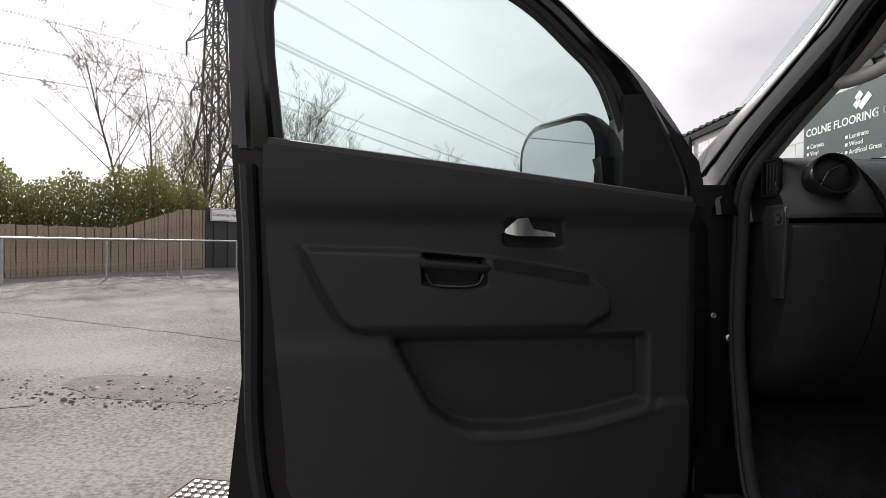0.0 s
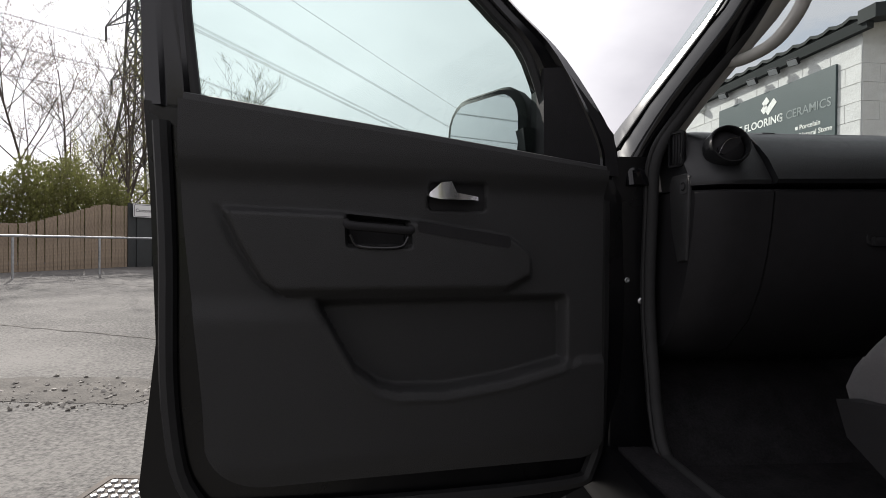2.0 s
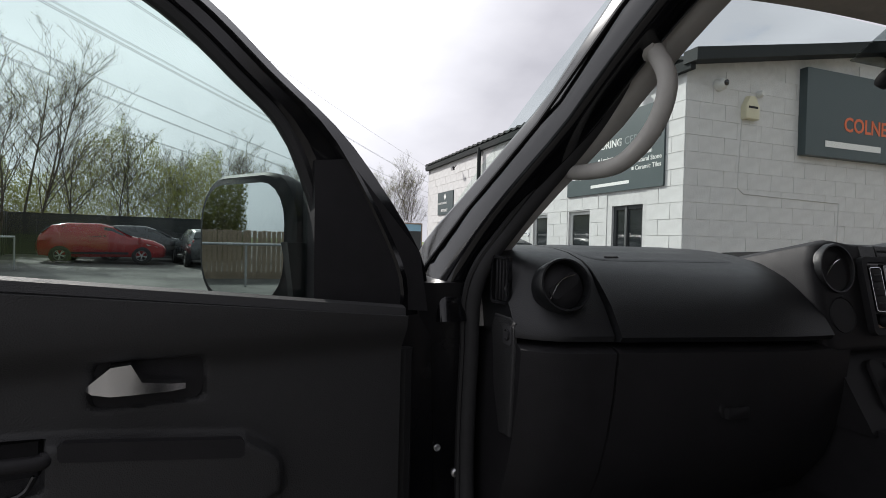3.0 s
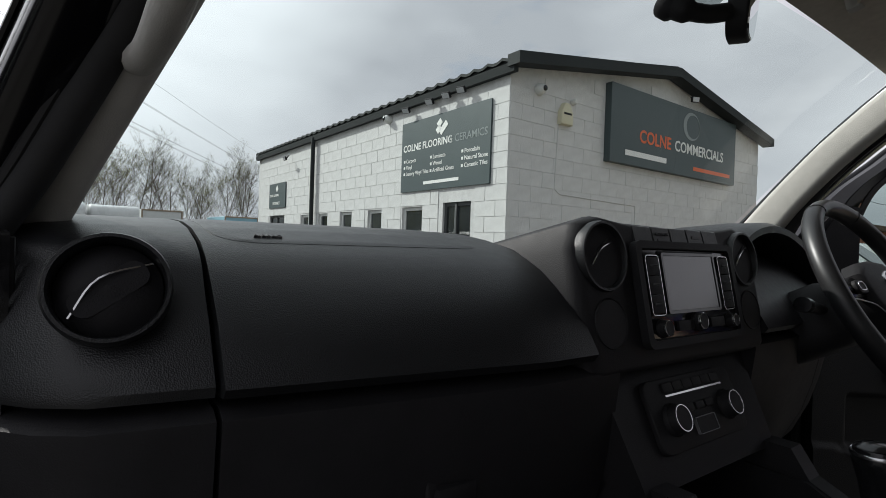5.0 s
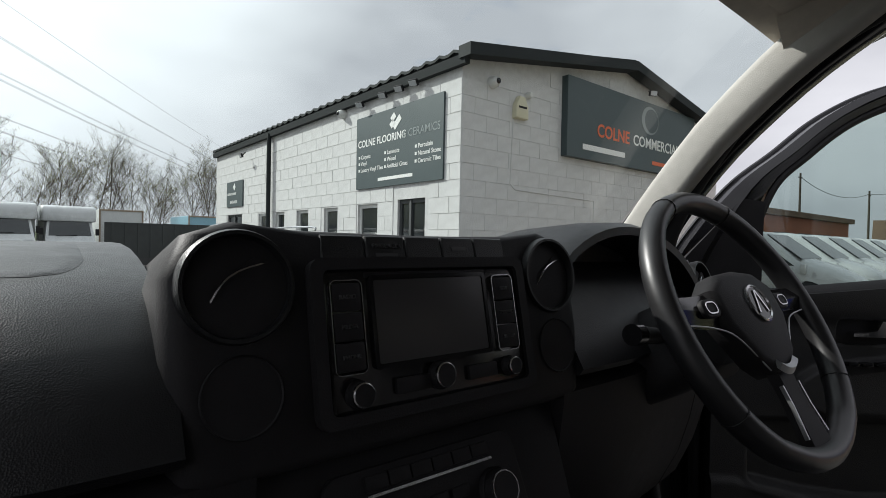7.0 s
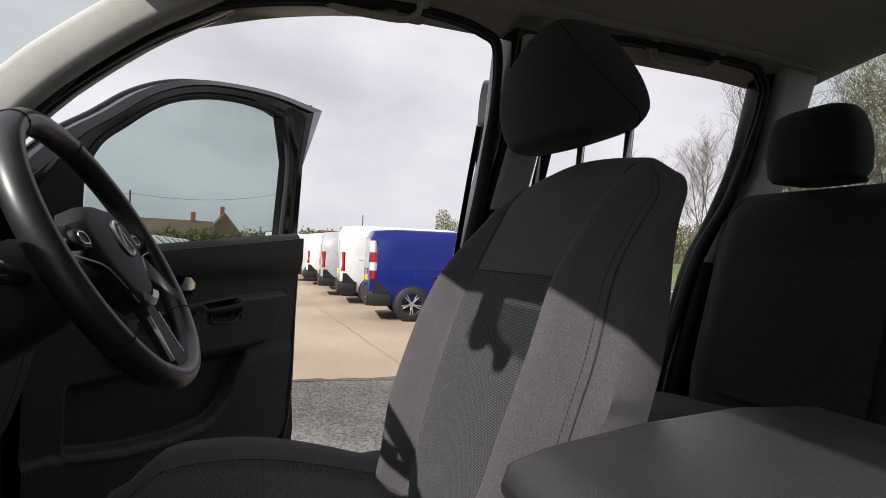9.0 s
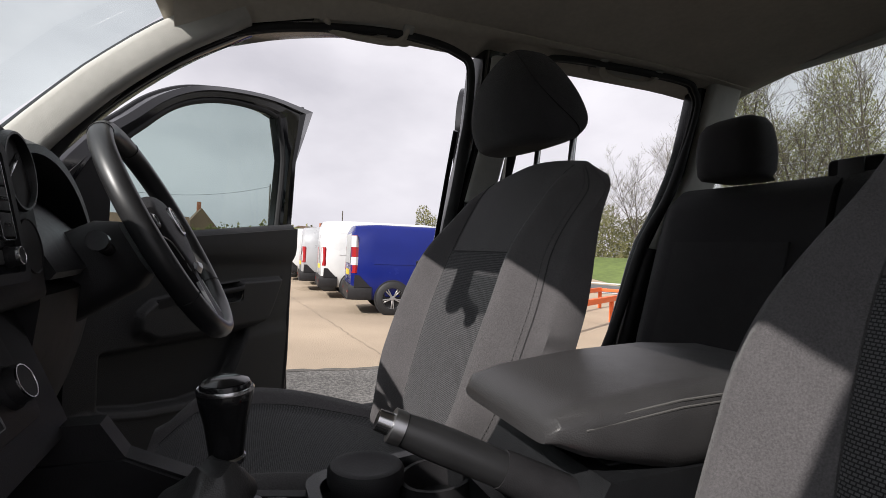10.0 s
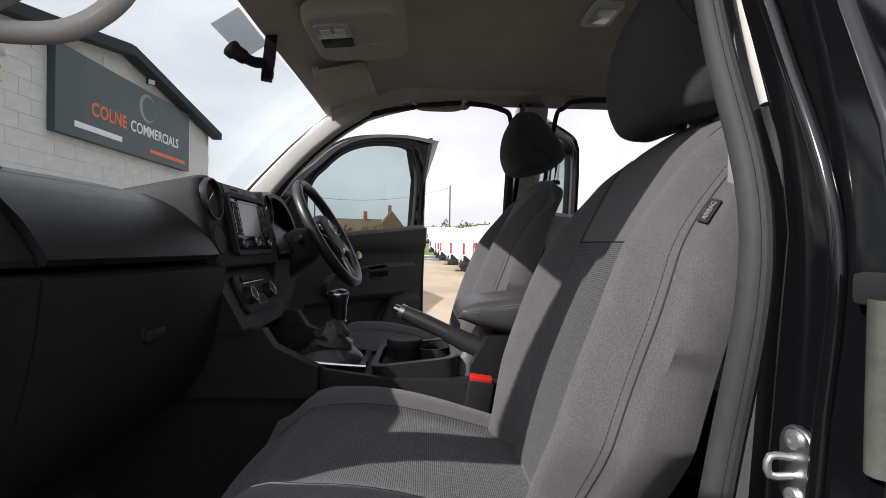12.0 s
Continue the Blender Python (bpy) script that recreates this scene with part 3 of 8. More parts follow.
# windows and doors in the side wall
for u, w, z, k in OPEN:
    h = 1.05 if k == "window" else 2.1
    fr = part(k, frame_of(rrect(w, h, 0.001, 1), rrect(w - 0.12, h - 0.12, 0.001, 1), 0.06, face_left(u, z - h / 2, -0.10)), "frame" if k == "door" else "sillwhite", building, "dark glazed entrance door" if k == "door" else "small white-framed window")
    part("pane", plate(rrect(w - 0.11, h - 0.11, 0.001, 1), 0.012, face_left(u, z - h / 2, -0.07)), "glassdark", fr, smooth=False)
    if k == "door":
        part("mullion", box((0.05, h, 0.05), bevel=0.004, m=face_left(u + 0.05, z - h / 2, -0.05)), "frame", fr)
    else:
        part("sill", box((w + 0.1, 0.05, 0.12), bevel=0.006, m=face_left(u, z - h - 0.02, -0.02)), "sillwhite", fr)
# cctv, alarm, floodlights, cables
def floodlight(m):
    t = part("floodlight", box((0.15, 0.10, 0.05), bevel=0.010, m=m), "plastic", building, "black floodlight on a bracket")
    part("lens", box((0.125, 0.08, 0.010), (0, 0, 0.027), m=m), "lamp_clear", t)
    part("arm", tube([m @ Vector((0, -0.02, -0.03)), m @ Vector((0, 0.03, -0.08)), m @ Vector((0.0, 0.05, -0.13))], 0.014, 8), "plastic", t)
for u in (0.93, 1.30, 1.75, 2.45):
    floodlight(face_left(u, 3.66 - 0.02 * u, 0.13) @ pose(0, 0, 0, 35, 20, 0))
floodlight(face_left(8.1, 3.40, 0.22) @ pose(0, 0, 0, 20, 0, 0))
floodlight(face_front(4.42, 4.13, 0.25) @ pose(0, 0, 0, 10, -25, 0))
for u, z, f in ((0.54, 3.57, face_front), (3.20, 3.60, face_left)):
    d = part("camera_dome", revolve([(0.085, 0), (0.085, 0.05), (0.07, 0.09), (0.05, 0.13), (0.02, 0.15)], f(u, z, 0.0), 20), "sillwhite", building, "white dome camera")
    part("eye", revolve([(0.045, 0.10), (0.04, 0.145), (0.015, 0.16)], f(u, z, 0.0), 16), "gloss", d)
al = part("alarm_box", plate([(-0.13, -0.16), (0.13, -0.16), (0.13, 0.02), (0.05, 0.16), (-0.05, 0.16), (-0.13, 0.02)], 0.09, face_front(1.09, 3.31, 0.004), edge=0.02), material("cream_alarm_plastic", (0.62, 0.58, 0.42), 0.5), building, "cream alarm sounder box")
part("label_bar", box((0.17, 0.03, 0.004), (0, 0.0, 0.091), m=face_front(1.09, 3.31, 0.004)), "plastic", al)
part("sensor", revolve([(0.05, 0), (0.05, 0.06), (0.03, 0.09)], face_front(1.28, 3.53, 0.0), 14), "sillwhite", building)
part("cable", tube([on_front(0.98, 3.15, 0.012), on_front(0.94, 2.2, 0.012), on_front(1.05, 2.12, 0.012), on_front(3.0, 2.08, 0.012), on_front(3.0, 1.2, 0.012)], 0.008, 6), "mortar", building)
# boards with lettering
def board(name, label, u, z, w, h, face, deep):
    t = thing(name, label, "sign", Matrix.Translation(BC) @ face(u, z, 0.006))
    part("panel", plate(rrect(w, h, 0.006, 1), deep, edge=0.004), "signboard", t, smooth=False)
    return t
sg = board("flooring_sign", "slate grey flooring and ceramics sign board on white blockwork", 1.515, 2.81, 2.36, 1.21, face_left, 0.03)
for k, (x, y) in enumerate(((-0.075, 0.07), (0.075, 0.0), (-0.01, -0.09), (-0.10, -0.05))):
    part("emblem_tile", plate(rrect(0.12, 0.10, 0.006, 2), 0.004, pose(0.02 + x, 0.40 + y * 0.8, 0.031, 0, 0, 40)), "signwhite", sg, smooth=False)
words("COLNE FLOORING", 0.165, pose(-1.12, 0.10, 0.032), "signwhite", sg, bold=0.003)
words("& CERAMICS", 0.165, pose(0.20, 0.10, 0.032), "signgrey", sg, bold=0.001)
for col, lines in ((-1.02, ("Carpets", "Vinyl", "Luxury Vinyl Tiles")), (-0.22, ("Laminate", "Wood", "Artificial Grass")), (0.60, ("Porcelain", "Natural Stone", "Ceramic Tiles"))):
    for k, s in enumerate(lines):
        words(s, 0.095, pose(col, -0.10 - 0.11 * k, 0.032), "signwhite", sg, bold=0.001)
        part("bullet", box((0.045, 0.045, 0.003), (col - 0.05, -0.07 - 0.11 * k, 0.0325)), "signwhite", sg, smooth=False)
part("number_bar", box((0.95, 0.05, 0.003), (0.0, -0.48, 0.0325)), "signwhite", sg, smooth=False)
sg2 = board("entrance_sign", "small slate grey entrance sign on white blockwork", 9.17, 2.51, 1.30, 0.68, face_left, 0.03)
words("COLNE FLOORING", 0.085, pose(-0.58, -0.02, 0.032), "signwhite", sg2, bold=0.002)
words("ENTRANCE", 0.11, pose(-0.34, -0.25, 0.032), "signwhite", sg2, bold=0.002)
part("emblem_tile", plate(rrect(0.14, 0.14, 0.01, 2), 0.004, pose(0, 0.19, 0.031, 0, 0, 40)), "signwhite", sg2, smooth=False)
cs = board("commercials_sign", "large dark slate commercials sign board on the gable", 4.215, 3.37, 4.25, 1.26, face_front, 0.12)
words("COLNE", 0.30, pose(-1.33, -0.22, 0.123), "signorange", cs, bold=0.006)
words("COMMERCIALS", 0.27, pose(-0.22, -0.215, 0.123), "signwhite", cs, bold=0.004)
part("number_bar", box((1.24, 0.09, 0.003), (-1.10, -0.44, 0.1235)), "signwhite", cs, smooth=False)
part("address_bar", box((1.45, 0.07, 0.003), (1.18, -0.47, 0.1235)), "signorange", cs, smooth=False)
part("emblem", frame_of([(0.30 * math.cos(a), 0.26 * math.sin(a)) for a in (k * 0.2618 for k in range(24))], [(0.24 * math.cos(a) + 0.05, 0.22 * math.sin(a)) for a in (k * 0.2618 for k in range(24))], 0.004, pose(0.35, 0.30, 0.121)), "signgrey", cs, smooth=False)

# ---- fence, rail and hoarding ----
FR, FD = Vector((-9.93, 15.88, 0)), Vector((-0.29, -0.957, 0)).normalized()
fence = thing("timber_fence", "weathered close-board timber fence stepping down in height", "fence")
slat = part("board", box((0.018, 0.105, 1.0), (0, 0, 0.5), 0.003, 1), "timber", fence)
ang = math.degrees(math.atan2(FD.y, FD.x)) - 90
fn = Vector((FD.y, -FD.x, 0))
for k in range(190):
    d = 0.06 + k * 0.117
    h = 1.92 if d < 0.9 else 1.92 - min((d - 0.9) / 2.3, 1.0) * 0.68
    p = FR + FD * d
    ob = slat if k == 0 else slat.copy()
    if k:
        scene.collection.objects.link(ob)
    ob.matrix_basis = Matrix.Translation((*(p + fn * (0.012 * (k % 2)))[:2], ground_z(p.x, p.y) - 0.02)) @ pose(0, 0, 0, random.uniform(-0.6, 0.6), random.uniform(-0.8, 0.8), ang) @ Matrix.Diagonal((1, 1, h + random.uniform(-0.012, 0.012), 1))
gb = part("gravel_board", loft([[FR + FD * d + fn * o + Vector((0, 0, ground_z(*(FR + FD * d)[:2]) + z)) for o, z in ((0.03, -0.05), (0.06, -0.05), (0.06, 0.17), (0.03, 0.17))] for d in (0, 6, 12, 22)]), "timber", fence, smooth=False)
rail = thing("tube_rail", "galvanised tube railing in front of the fence", "railing")
def rail_at(d):
    p = FR + Vector((1.2, -1.6, 0)) + FD * d
    return Vector((p.x, p.y, ground_z(p.x, p.y)))
part("top_rail", tube([rail_at(d) + Vector((0, 0, 0.95)) for d in (-3.0, 0, 6, 12, 20)], 0.03, 8), "steel", rail)
for k in range(11):
    p = rail_at(-3.0 + k * 2.2)
    part("post", tube([p, p + Vector((0, 0, 0.95))], 0.027, 8), "steel", rail)
hoard = thing("steel_hoarding", "long dark green steel hoarding at the yard edge", "fence")
hpts = [FR, FR + Vector((0.93, 1.18, 0)), Vector((-11.2, 25.2, 0)), Vector((-4.0, 26.9, 0)), Vector((-1.73, 26.9, 0)), Vector((2.27, 26.9, 0)), Vector((7.2, 27.2, 0))]
for a, b in [pair for k, pair in enumerate(zip(hpts, hpts[1:])) if k != 4]:
    n = int((b - a).length / 0.25)
    for k in range(n):
        p, q = a.lerp(b, k / n), a.lerp(b, (k + 1) / n)
        o = (b - a).normalized().cross(Vector((0, 0, 1))) * (0.03 if k % 2 else 0.0)
        bm = bmesh.new()
        zs = (ground_z(p.x, p.y) - 0.1, 2.30 if p.y < 18 else 2.16 if p.x < 0 else 1.92)
        vs = [bm.verts.new((*(v + o + e)[:2], z)) for e in (Vector(), (b - a).normalized().cross(Vector((0, 0, 1))) * 0.04) for v, z in ((p, zs[0]), (q, zs[0]), (q, zs[1]), (p, zs[1]))]
        bm.faces.new(vs[:4]), bm.faces.new(vs[4:][::-1]), bm.faces.new((vs[3], vs[2], vs[6], vs[7])), bm.faces.new((vs[0], vs[3], vs[7], vs[4])), bm.faces.new((vs[1], vs[2], vs[6], vs[5]))
        part("sheet", bm, "darkwall", hoard, smooth=False)
cp_dir = (hpts[1] - hpts[0]).normalized()
cpn = Vector((cp_dir.y, -cp_dir.x, 0))
cp = thing("parking_sign", "white customer parking sign on dark hoarding", "sign", facing(FR + cp_dir * 0.72 + cpn * 0.12 + Vector((0, 0, 2.08)), cpn))
part("panel", plate(rrect(1.22, 0.42, 0.03, 3), 0.02, edge=0.004), "signwhite", cp, smooth=False)
part("border", frame_of(rrect(1.18, 0.38, 0.03, 3), rrect(1.15, 0.35, 0.025, 3), 0.003, pose(0, 0, 0.02)), "frame", cp, smooth=False)
words("Customer Parking", 0.15, pose(0, -0.045, 0.022), "frame", cp, bold=0.002, align="CENTER")
ms = thing("notice_sign", "white no entry notice with a red disc on dark hoarding", "sign", facing(Vector((-2.26, 26.78, 1.70)), (0.06, -1, 0)))
part("panel", plate(rrect(0.92, 1.04, 0.02, 2), 0.02, edge=0.004), "signwhite", ms, smooth=False)
part("disc", revolve([(0.40, 0), (0.40, 0.006), (0.02, 0.006)], pose(0, 0.02, 0.018), 32), "lamp_red", ms)
part("disc_bar", box((0.64, 0.16, 0.006), (0, 0.02, 0.027), 0.002), "signwhite", ms)
words("NO ENTRY", 0.125, pose(0, -0.025, 0.031), "frame", ms, bold=0.003, align="CENTER")


# ---- trees, hedges ----
def grow_tree(name, height, seed, spread=0.5, leaf="bud", leaves=900, stems=1, lean=0.0):
    """A tapered trunk with limbs and twigs, and a crown of small separate leaves."""
    rng = random.Random(seed)
    wood, crown = bmesh.new(), bmesh.new()
    tips = []
    def limb(p, d, length, r, depth):
        n = 4 if depth < 2 else 3
        pts, rads = [p], [r]
        q, dd = p.copy(), d.copy()
        for k in range(n):
            dd = (dd + Vector((rng.uniform(-1, 1), rng.uniform(-1, 1), rng.uniform(-0.3, 0.8))) * 0.14).normalized()
            q = q + dd * length / n
            pts.append(q.copy()), rads.append(r * (1 - 0.72 * (k + 1) / n))
        tube(pts, rads, (7, 5, 3, 3)[depth], wood, caps=False)
        if depth >= 2:
            tips.extend(pts[1:])
        if depth < 3:
            for k in range((13, 7, 4)[depth]):
                t = rng.uniform(0.25 if depth == 0 else 0.2, 1.0)
                i = min(int(t * n), n - 1)
                at = pts[i].lerp(pts[i + 1], t * n - i)
                side = Vector((rng.uniform(-1, 1), rng.uniform(-1, 1), rng.uniform(-0.1, 0.5))).normalized()
                nd = (dd * (1 - spread) + side * spread * 1.3 + Vector((0, 0, 0.25))).normalized()
                limb(at, nd, length * rng.uniform(0.42, 0.62) * (1.15 - 0.5 * t), max(rads[i] * 0.5, 0.0075), depth + 1)
    for s in range(stems):
        a = rng.uniform(0, 6.28)
        d0 = Vector((math.cos(a) * 0.16 * (stems > 1) + lean, math.sin(a) * 0.16 * (stems > 1), 1)).normalized()
        limb(Vector((math.cos(a) * 0.3 * (stems > 1), math.sin(a) * 0.3 * (stems > 1), -0.1)), d0, height * rng.uniform(0.7, 0.85), height * 0.0062, 0)
    for k in range(leaves):
        p = rng.choice(tips) + Vector((rng.uniform(-1, 1), rng.uniform(-1, 1), rng.uniform(-1, 1))) * 0.16
        e = Euler((rng.uniform(0, 6), rng.uniform(0, 6), rng.uniform(0, 6))).to_matrix()
        s = rng.uniform(0.016, 0.038)
        vs = [crown.verts.new(p + e @ Vector(c) * s) for c in ((-1, 0, 0), (0, -0.6, 0.1), (1.2, 0, 0), (0, 0.6, 0.1))]
        crown.faces.new(vs)
    t = thing(name, "", "tree")
    part("trunk", wood, "bark", t)
    part("crown", crown, leaf, t, smooth=False)
    return t


TREES = [
    tagged(grow_tree("bare_tree", 9.5, 3, 0.60, "blossom", 4200), "slender tree with pale spring blossom behind the fence"),
    tagged(grow_tree("bare_tree", 10.5, 5, 0.52, "bud", 2600, 3), "multi-stemmed bare tree with first green buds"),
    tagged(grow_tree("bare_tree", 8.5, 8, 0.5, "bud", 2600, 2), "bare spreading tree with sparse yellow-green leaves"),
    tagged(grow_tree("bare_tree", 7.0, 11, 0.55, "bud", 1500, 2), "young bare tree with thin twigs"),
]
def polar(bearing, dist, base=(-1.2, -1.0)):
    a = radians(bearing)
    x, y = base[0] - dist * math.sin(a), base[1] + dist * math.cos(a)
    return x, y, ground_z(x, y)


placed = [(0, 34.4, 24, 1.08), (0, 31.6, 25.5, 0.92), (1, 28, 25, 1.0), (2, 25.4, 28, 0.95), (2, 30.7, 27, 1.0), (2, 21.7, 25, 1.05), (1, 19.7, 31.5, 0.95), (2, 15.7, 33, 0.95), (3, 12.7, 33, 1.0), (2, 9.7, 36, 0.85), (3, 6.8, 40, 1.0), (1, 4.2, 44, 0.8), (3, 1.4, 44, 1.1), (2, -1, 46, 0.9), (3, -3.3, 46, 1.15), (1, -6, 47, 0.8), (3, -8.6, 48, 1.1), (2, -11, 50, 0.95), (3, -13.3, 50, 1.15), (1, -15.3, 52, 0.85), (3, 8.2, 37, 0.9), (3, 3.2, 40, 0.9), (3, -4.4, 45, 0.95), (3, -9.8, 46, 0.9),
          (2, -131.2, 36, 0.85), (1, -134.2, 38, 0.85), (2, -137.2, 36, 0.95), (1, -140.2, 37, 1.24), (2, -143.2, 35, 1.31), (2, -146.2, 36, 1.38), (1, -149.2, 35, 1.24), (2, -152.2, 34, 1.38), (1, -156.2, 35, 1.24), (2, -160.2, 34, 1.38), (3, -128.2, 40, 0.7), (2, -165.2, 35, 1.38), (1, -171.2, 36, 1.38), (2, -177.2, 36, 1.38), (1, 174.8, 37, 1.38), (2, 166.8, 38, 1.38)]
used = set()
for i, (kind, b, d, s) in enumerate(placed):
    x, y, z = polar(b, d)
    m = Matrix.Translation((x, y, z)) @ pose(0, 0, 0, 0, 0, 73 * i) @ Matrix.Scale(s, 4)
    if kind not in used:
        used.add(kind)
        TREES[kind].matrix_basis = m
    else:
        copy_thing(TREES[kind], m)
for t in TREES:
    for o in [t] + [o for o in scene.objects if o.get("label") == t.get("label")]:
        o["group"] = "trees round the yard"


def hedge(name, label, pts, height, depth, count, mat, size, seed):
    """A thicket of many small leaves and stems along a line, ragged on top."""
    rng = random.Random(seed)
    bm = bmesh.new()
    seg = [(Vector((*a, 0)), Vector((*b, 0))) for a, b in zip(pts, pts[1:])]
    lens = [(b - a).length for a, b in seg]
    for k in range(count):
        a, b = rng.choices(seg, lens)[0]
        t = rng.random()
        p = a.lerp(b, t)
        top = height * (0.72 + 0.5 * noise.noise((p.x * 0.35, p.y * 0.35, seed)) + 0.22 * noise.noise((p.x * 1.3, p.y * 1.3, seed)))
        n = (b - a).normalized().cross(Vector((0, 0, 1)))
        p = p + n * rng.uniform(-depth, depth) / 2
        z = ground_z(p.x, p.y) + top * 1.2 * rng.betavariate(1.0, 1.35)
        e = Euler((rng.uniform(0, 6), rng.uniform(0, 6), rng.uniform(0, 6))).to_matrix()
        s = size * rng.uniform(0.5, 1.4)
        if k % 7 == 0:
            up = Vector((rng.uniform(-0.25, 0.25), rng.uniform(-0.25, 0.25), 1)).normalized() * size * 9
            w = n.cross(up).normalized() * 0.008 + n * 0.012
            q = Vector((p.x, p.y, max(z - size * 5, ground_z(p.x, p.y))))
            vs = [bm.verts.new(c) for c in (q - w, q + w, q + up)]
        else:
            vs = [bm.verts.new(Vector((p.x, p.y, z)) + e @ Vector(c) * s) for c in ((-1, 0, 0), (0, -0.65, 0.15), (1.1, 0, 0), (0, 0.65, 0.15))]
        bm.faces.new(vs)
    return tagged(part(name, bm, mat, smooth=False), label, "hedge", kind="stuff")


def along(bearings, dist):
    return [polar(b, dist)[:2] for b in bearings]


hedge("hedge", "overgrown green and brown hedge behind the fence", along((64.2, 53.2, 43.2, 36.2, 27.2), 22.5), 3.5, 2.6, 90000, "hedge", 0.05, 4)
hedge("thicket", "budding yellow-green thicket behind the hoarding", along((34.2, 28.2, 22.2, 16.2, 10.2, 4.2), 35), 5.8, 5.0, 80000, "bud", 0.05, 6)
hedge("bank_hedge", "dry brown and green hedge on the road bank", along((-107.2, -115.2, -123.2, -131.2, -139.2, -149.2, -163.2), 38), 3.4, 4.0, 80000, "drygrass", 0.065, 9)
hedge("bank_thicket", "yellow-green thicket of young trees on the bank", along((-138.2, -143.2, -153.2, -168.2, 176.8), 39), 11.0, 5.0, 190000, "bud", 0.055, 12)
hedge("field_hedge", "dark green clipped hedge beyond the parked vans", along((-79.2, -85.2, -91.2, -98.2), 85), 3.0, 3.0, 6000, "hedge", 0.2, 14)
hedge("skyline_trees", "distant low treeline", along((-87.2, -95.2, -103.2, -113.2), 170), 6.5, 8.0, 5000, "drygrass", 0.5, 15)

# ---- pylon and its lines ----
pyl = thing("pylon", "lattice steel electricity pylon behind bare trees", "pylon", Matrix.Translation(polar(26.2, 46)) @ pose(0, 0, 0, 0, 0, -32.5))
def lattice(w0, z0, w1, z1, n, bm):
    for k in range(n):
        za, zb = z0 + (z1 - z0) * k / n, z0 + (z1 - z0) * (k + 1) / n
        wa, wb = w0 + (w1 - w0) * k / n, w0 + (w1 - w0) * (k + 1) / n
        ca = [Vector((sx * wa, sy * wa, za)) for sx, sy in ((1, 1), (-1, 1), (-1, -1), (1, -1))]
        cb = [Vector((sx * wb, sy * wb, zb)) for sx, sy in ((1, 1), (-1, 1), (-1, -1), (1, -1))]
        for i in range(4):
            j = (i + 1) % 4
            tube([ca[i], cb[i]], 0.10, 4, bm), tube([ca[i], cb[j]], 0.055, 4, bm), tube([ca[j], cb[i]], 0.055, 4, bm), tube([cb[i], cb[j]], 0.055, 4, bm)
    return bm
part("tower", lattice(0.75, 11.5, 0.3, 27, 9, lattice(2.3, 0, 0.75, 11.5, 5, bmesh.new())), "frame", pyl)
ARMS = ((13.6, 3.6), (18.0, 4.4), (22.4, 3.4))
for z, w in ARMS:
    for s in (1, -1):
        bm = bmesh.new()
        for y in (0.55, -0.55):
            tube([(0.5 * s, y, z), (w * s, 0, z)], 0.05, 4, bm), tube([(0.45 * s, y, z + 1.3), (w * s, 0, z)], 0.045, 4, bm)
            for k in range(1, 4):
                x = s * (0.5 + (w - 0.5) * k / 4)
                tube([(x, y * (1 - k / 4), z), (x, y * (1 - k / 4), z + 1.3 * (1 - k / 4))], 0.03, 4, bm)
        arm = part("cross_arm", bm, "frame", pyl)
        part("insulator", tube([(w * s, 0, z), (w * s, 0, z - 1.2)], 0.09, 6), "glassdark", arm)
LD = Vector((math.sin(radians(32.5)), math.cos(radians(32.5)), 0))
pm = pyl.matrix_basis
def wire(p, q, sag, n=14):
    return [p.lerp(q, k / n) - Vector((0, 0, 4 * sag * (k / n) * (1 - k / n))) for k in range(n + 1)]
for z, w in ARMS + ((27.0, 0.0),):
    for s in ((1, -1) if w else (1,)):
        p = pm @ Vector((w * s, 0, z - (1.2 if w else 0)))
        bm = bmesh.new()
        for far, sg in ((260, 5.0), (-220, 4.0)):
            for off in ((-0.15, 0.15) if w else (0,)):
                o = Vector((off, 0, 0))
                tube(wire(p + o, p + LD * far + o, sg), 0.019, 4, bm, caps=False)
        tagged(part("power_line", bm, "frame"), "dark overhead power conductor strung from the pylon", "cable", "power lines")
for i, (b, d, h) in enumerate(((-72.9, 70, 9.8), (-77.8, 82, 8.6), (-92.6, 90, 10.1), (-100.2, 120, 8.5))):
    x, y, z = polar(b, d, (-0.2, -0.6))
    t = thing("utility_pole", "weathered wooden utility pole", "pole", Matrix.Translation((x, y, z)), "utility poles")
    part("shaft", tube([(0, 0, 0), (0, 0, h)], [0.15, 0.10], 8), "bark", t)
    part("cross_bar", box((1.3, 0.1, 0.1), (0, 0, h - 0.5), 0.01), "bark", t)
pole_tops = [Vector(polar(b, d, (-0.2, -0.6))) + Vector((0, 0, h - 0.4)) for b, d, h in ((-72.9, 70, 9.8), (-77.8, 82, 8.6), (-92.6, 90, 10.1))]
for p, q in zip(pole_tops, pole_tops[1:]):
    tagged(part("pole_cable", tube(wire(p, q, 1.2), 0.03, 4), "frame"), "thin cable slung between wooden poles", "cable")


# ---- vehicles ----
def ring_of(y, zl, zb, zt, wl, wb, wt):
    half = [(0, zl), (wl * 0.92, zl), (wl, zl + 0.07), (wb, (zl + zb) / 2), (wb, zb), ((wb + wt) / 2 + 0.02, (zb + zt) / 2), (wt, zt - 0.10), (wt - 0.05, zt - 0.03), (wt - 0.16, zt), (0, zt + 0.015)]
    return [Vector((x, y, z)) for x, z in half] + [Vector((-x, y, z)) for x, z in half[-2:0:-1]]


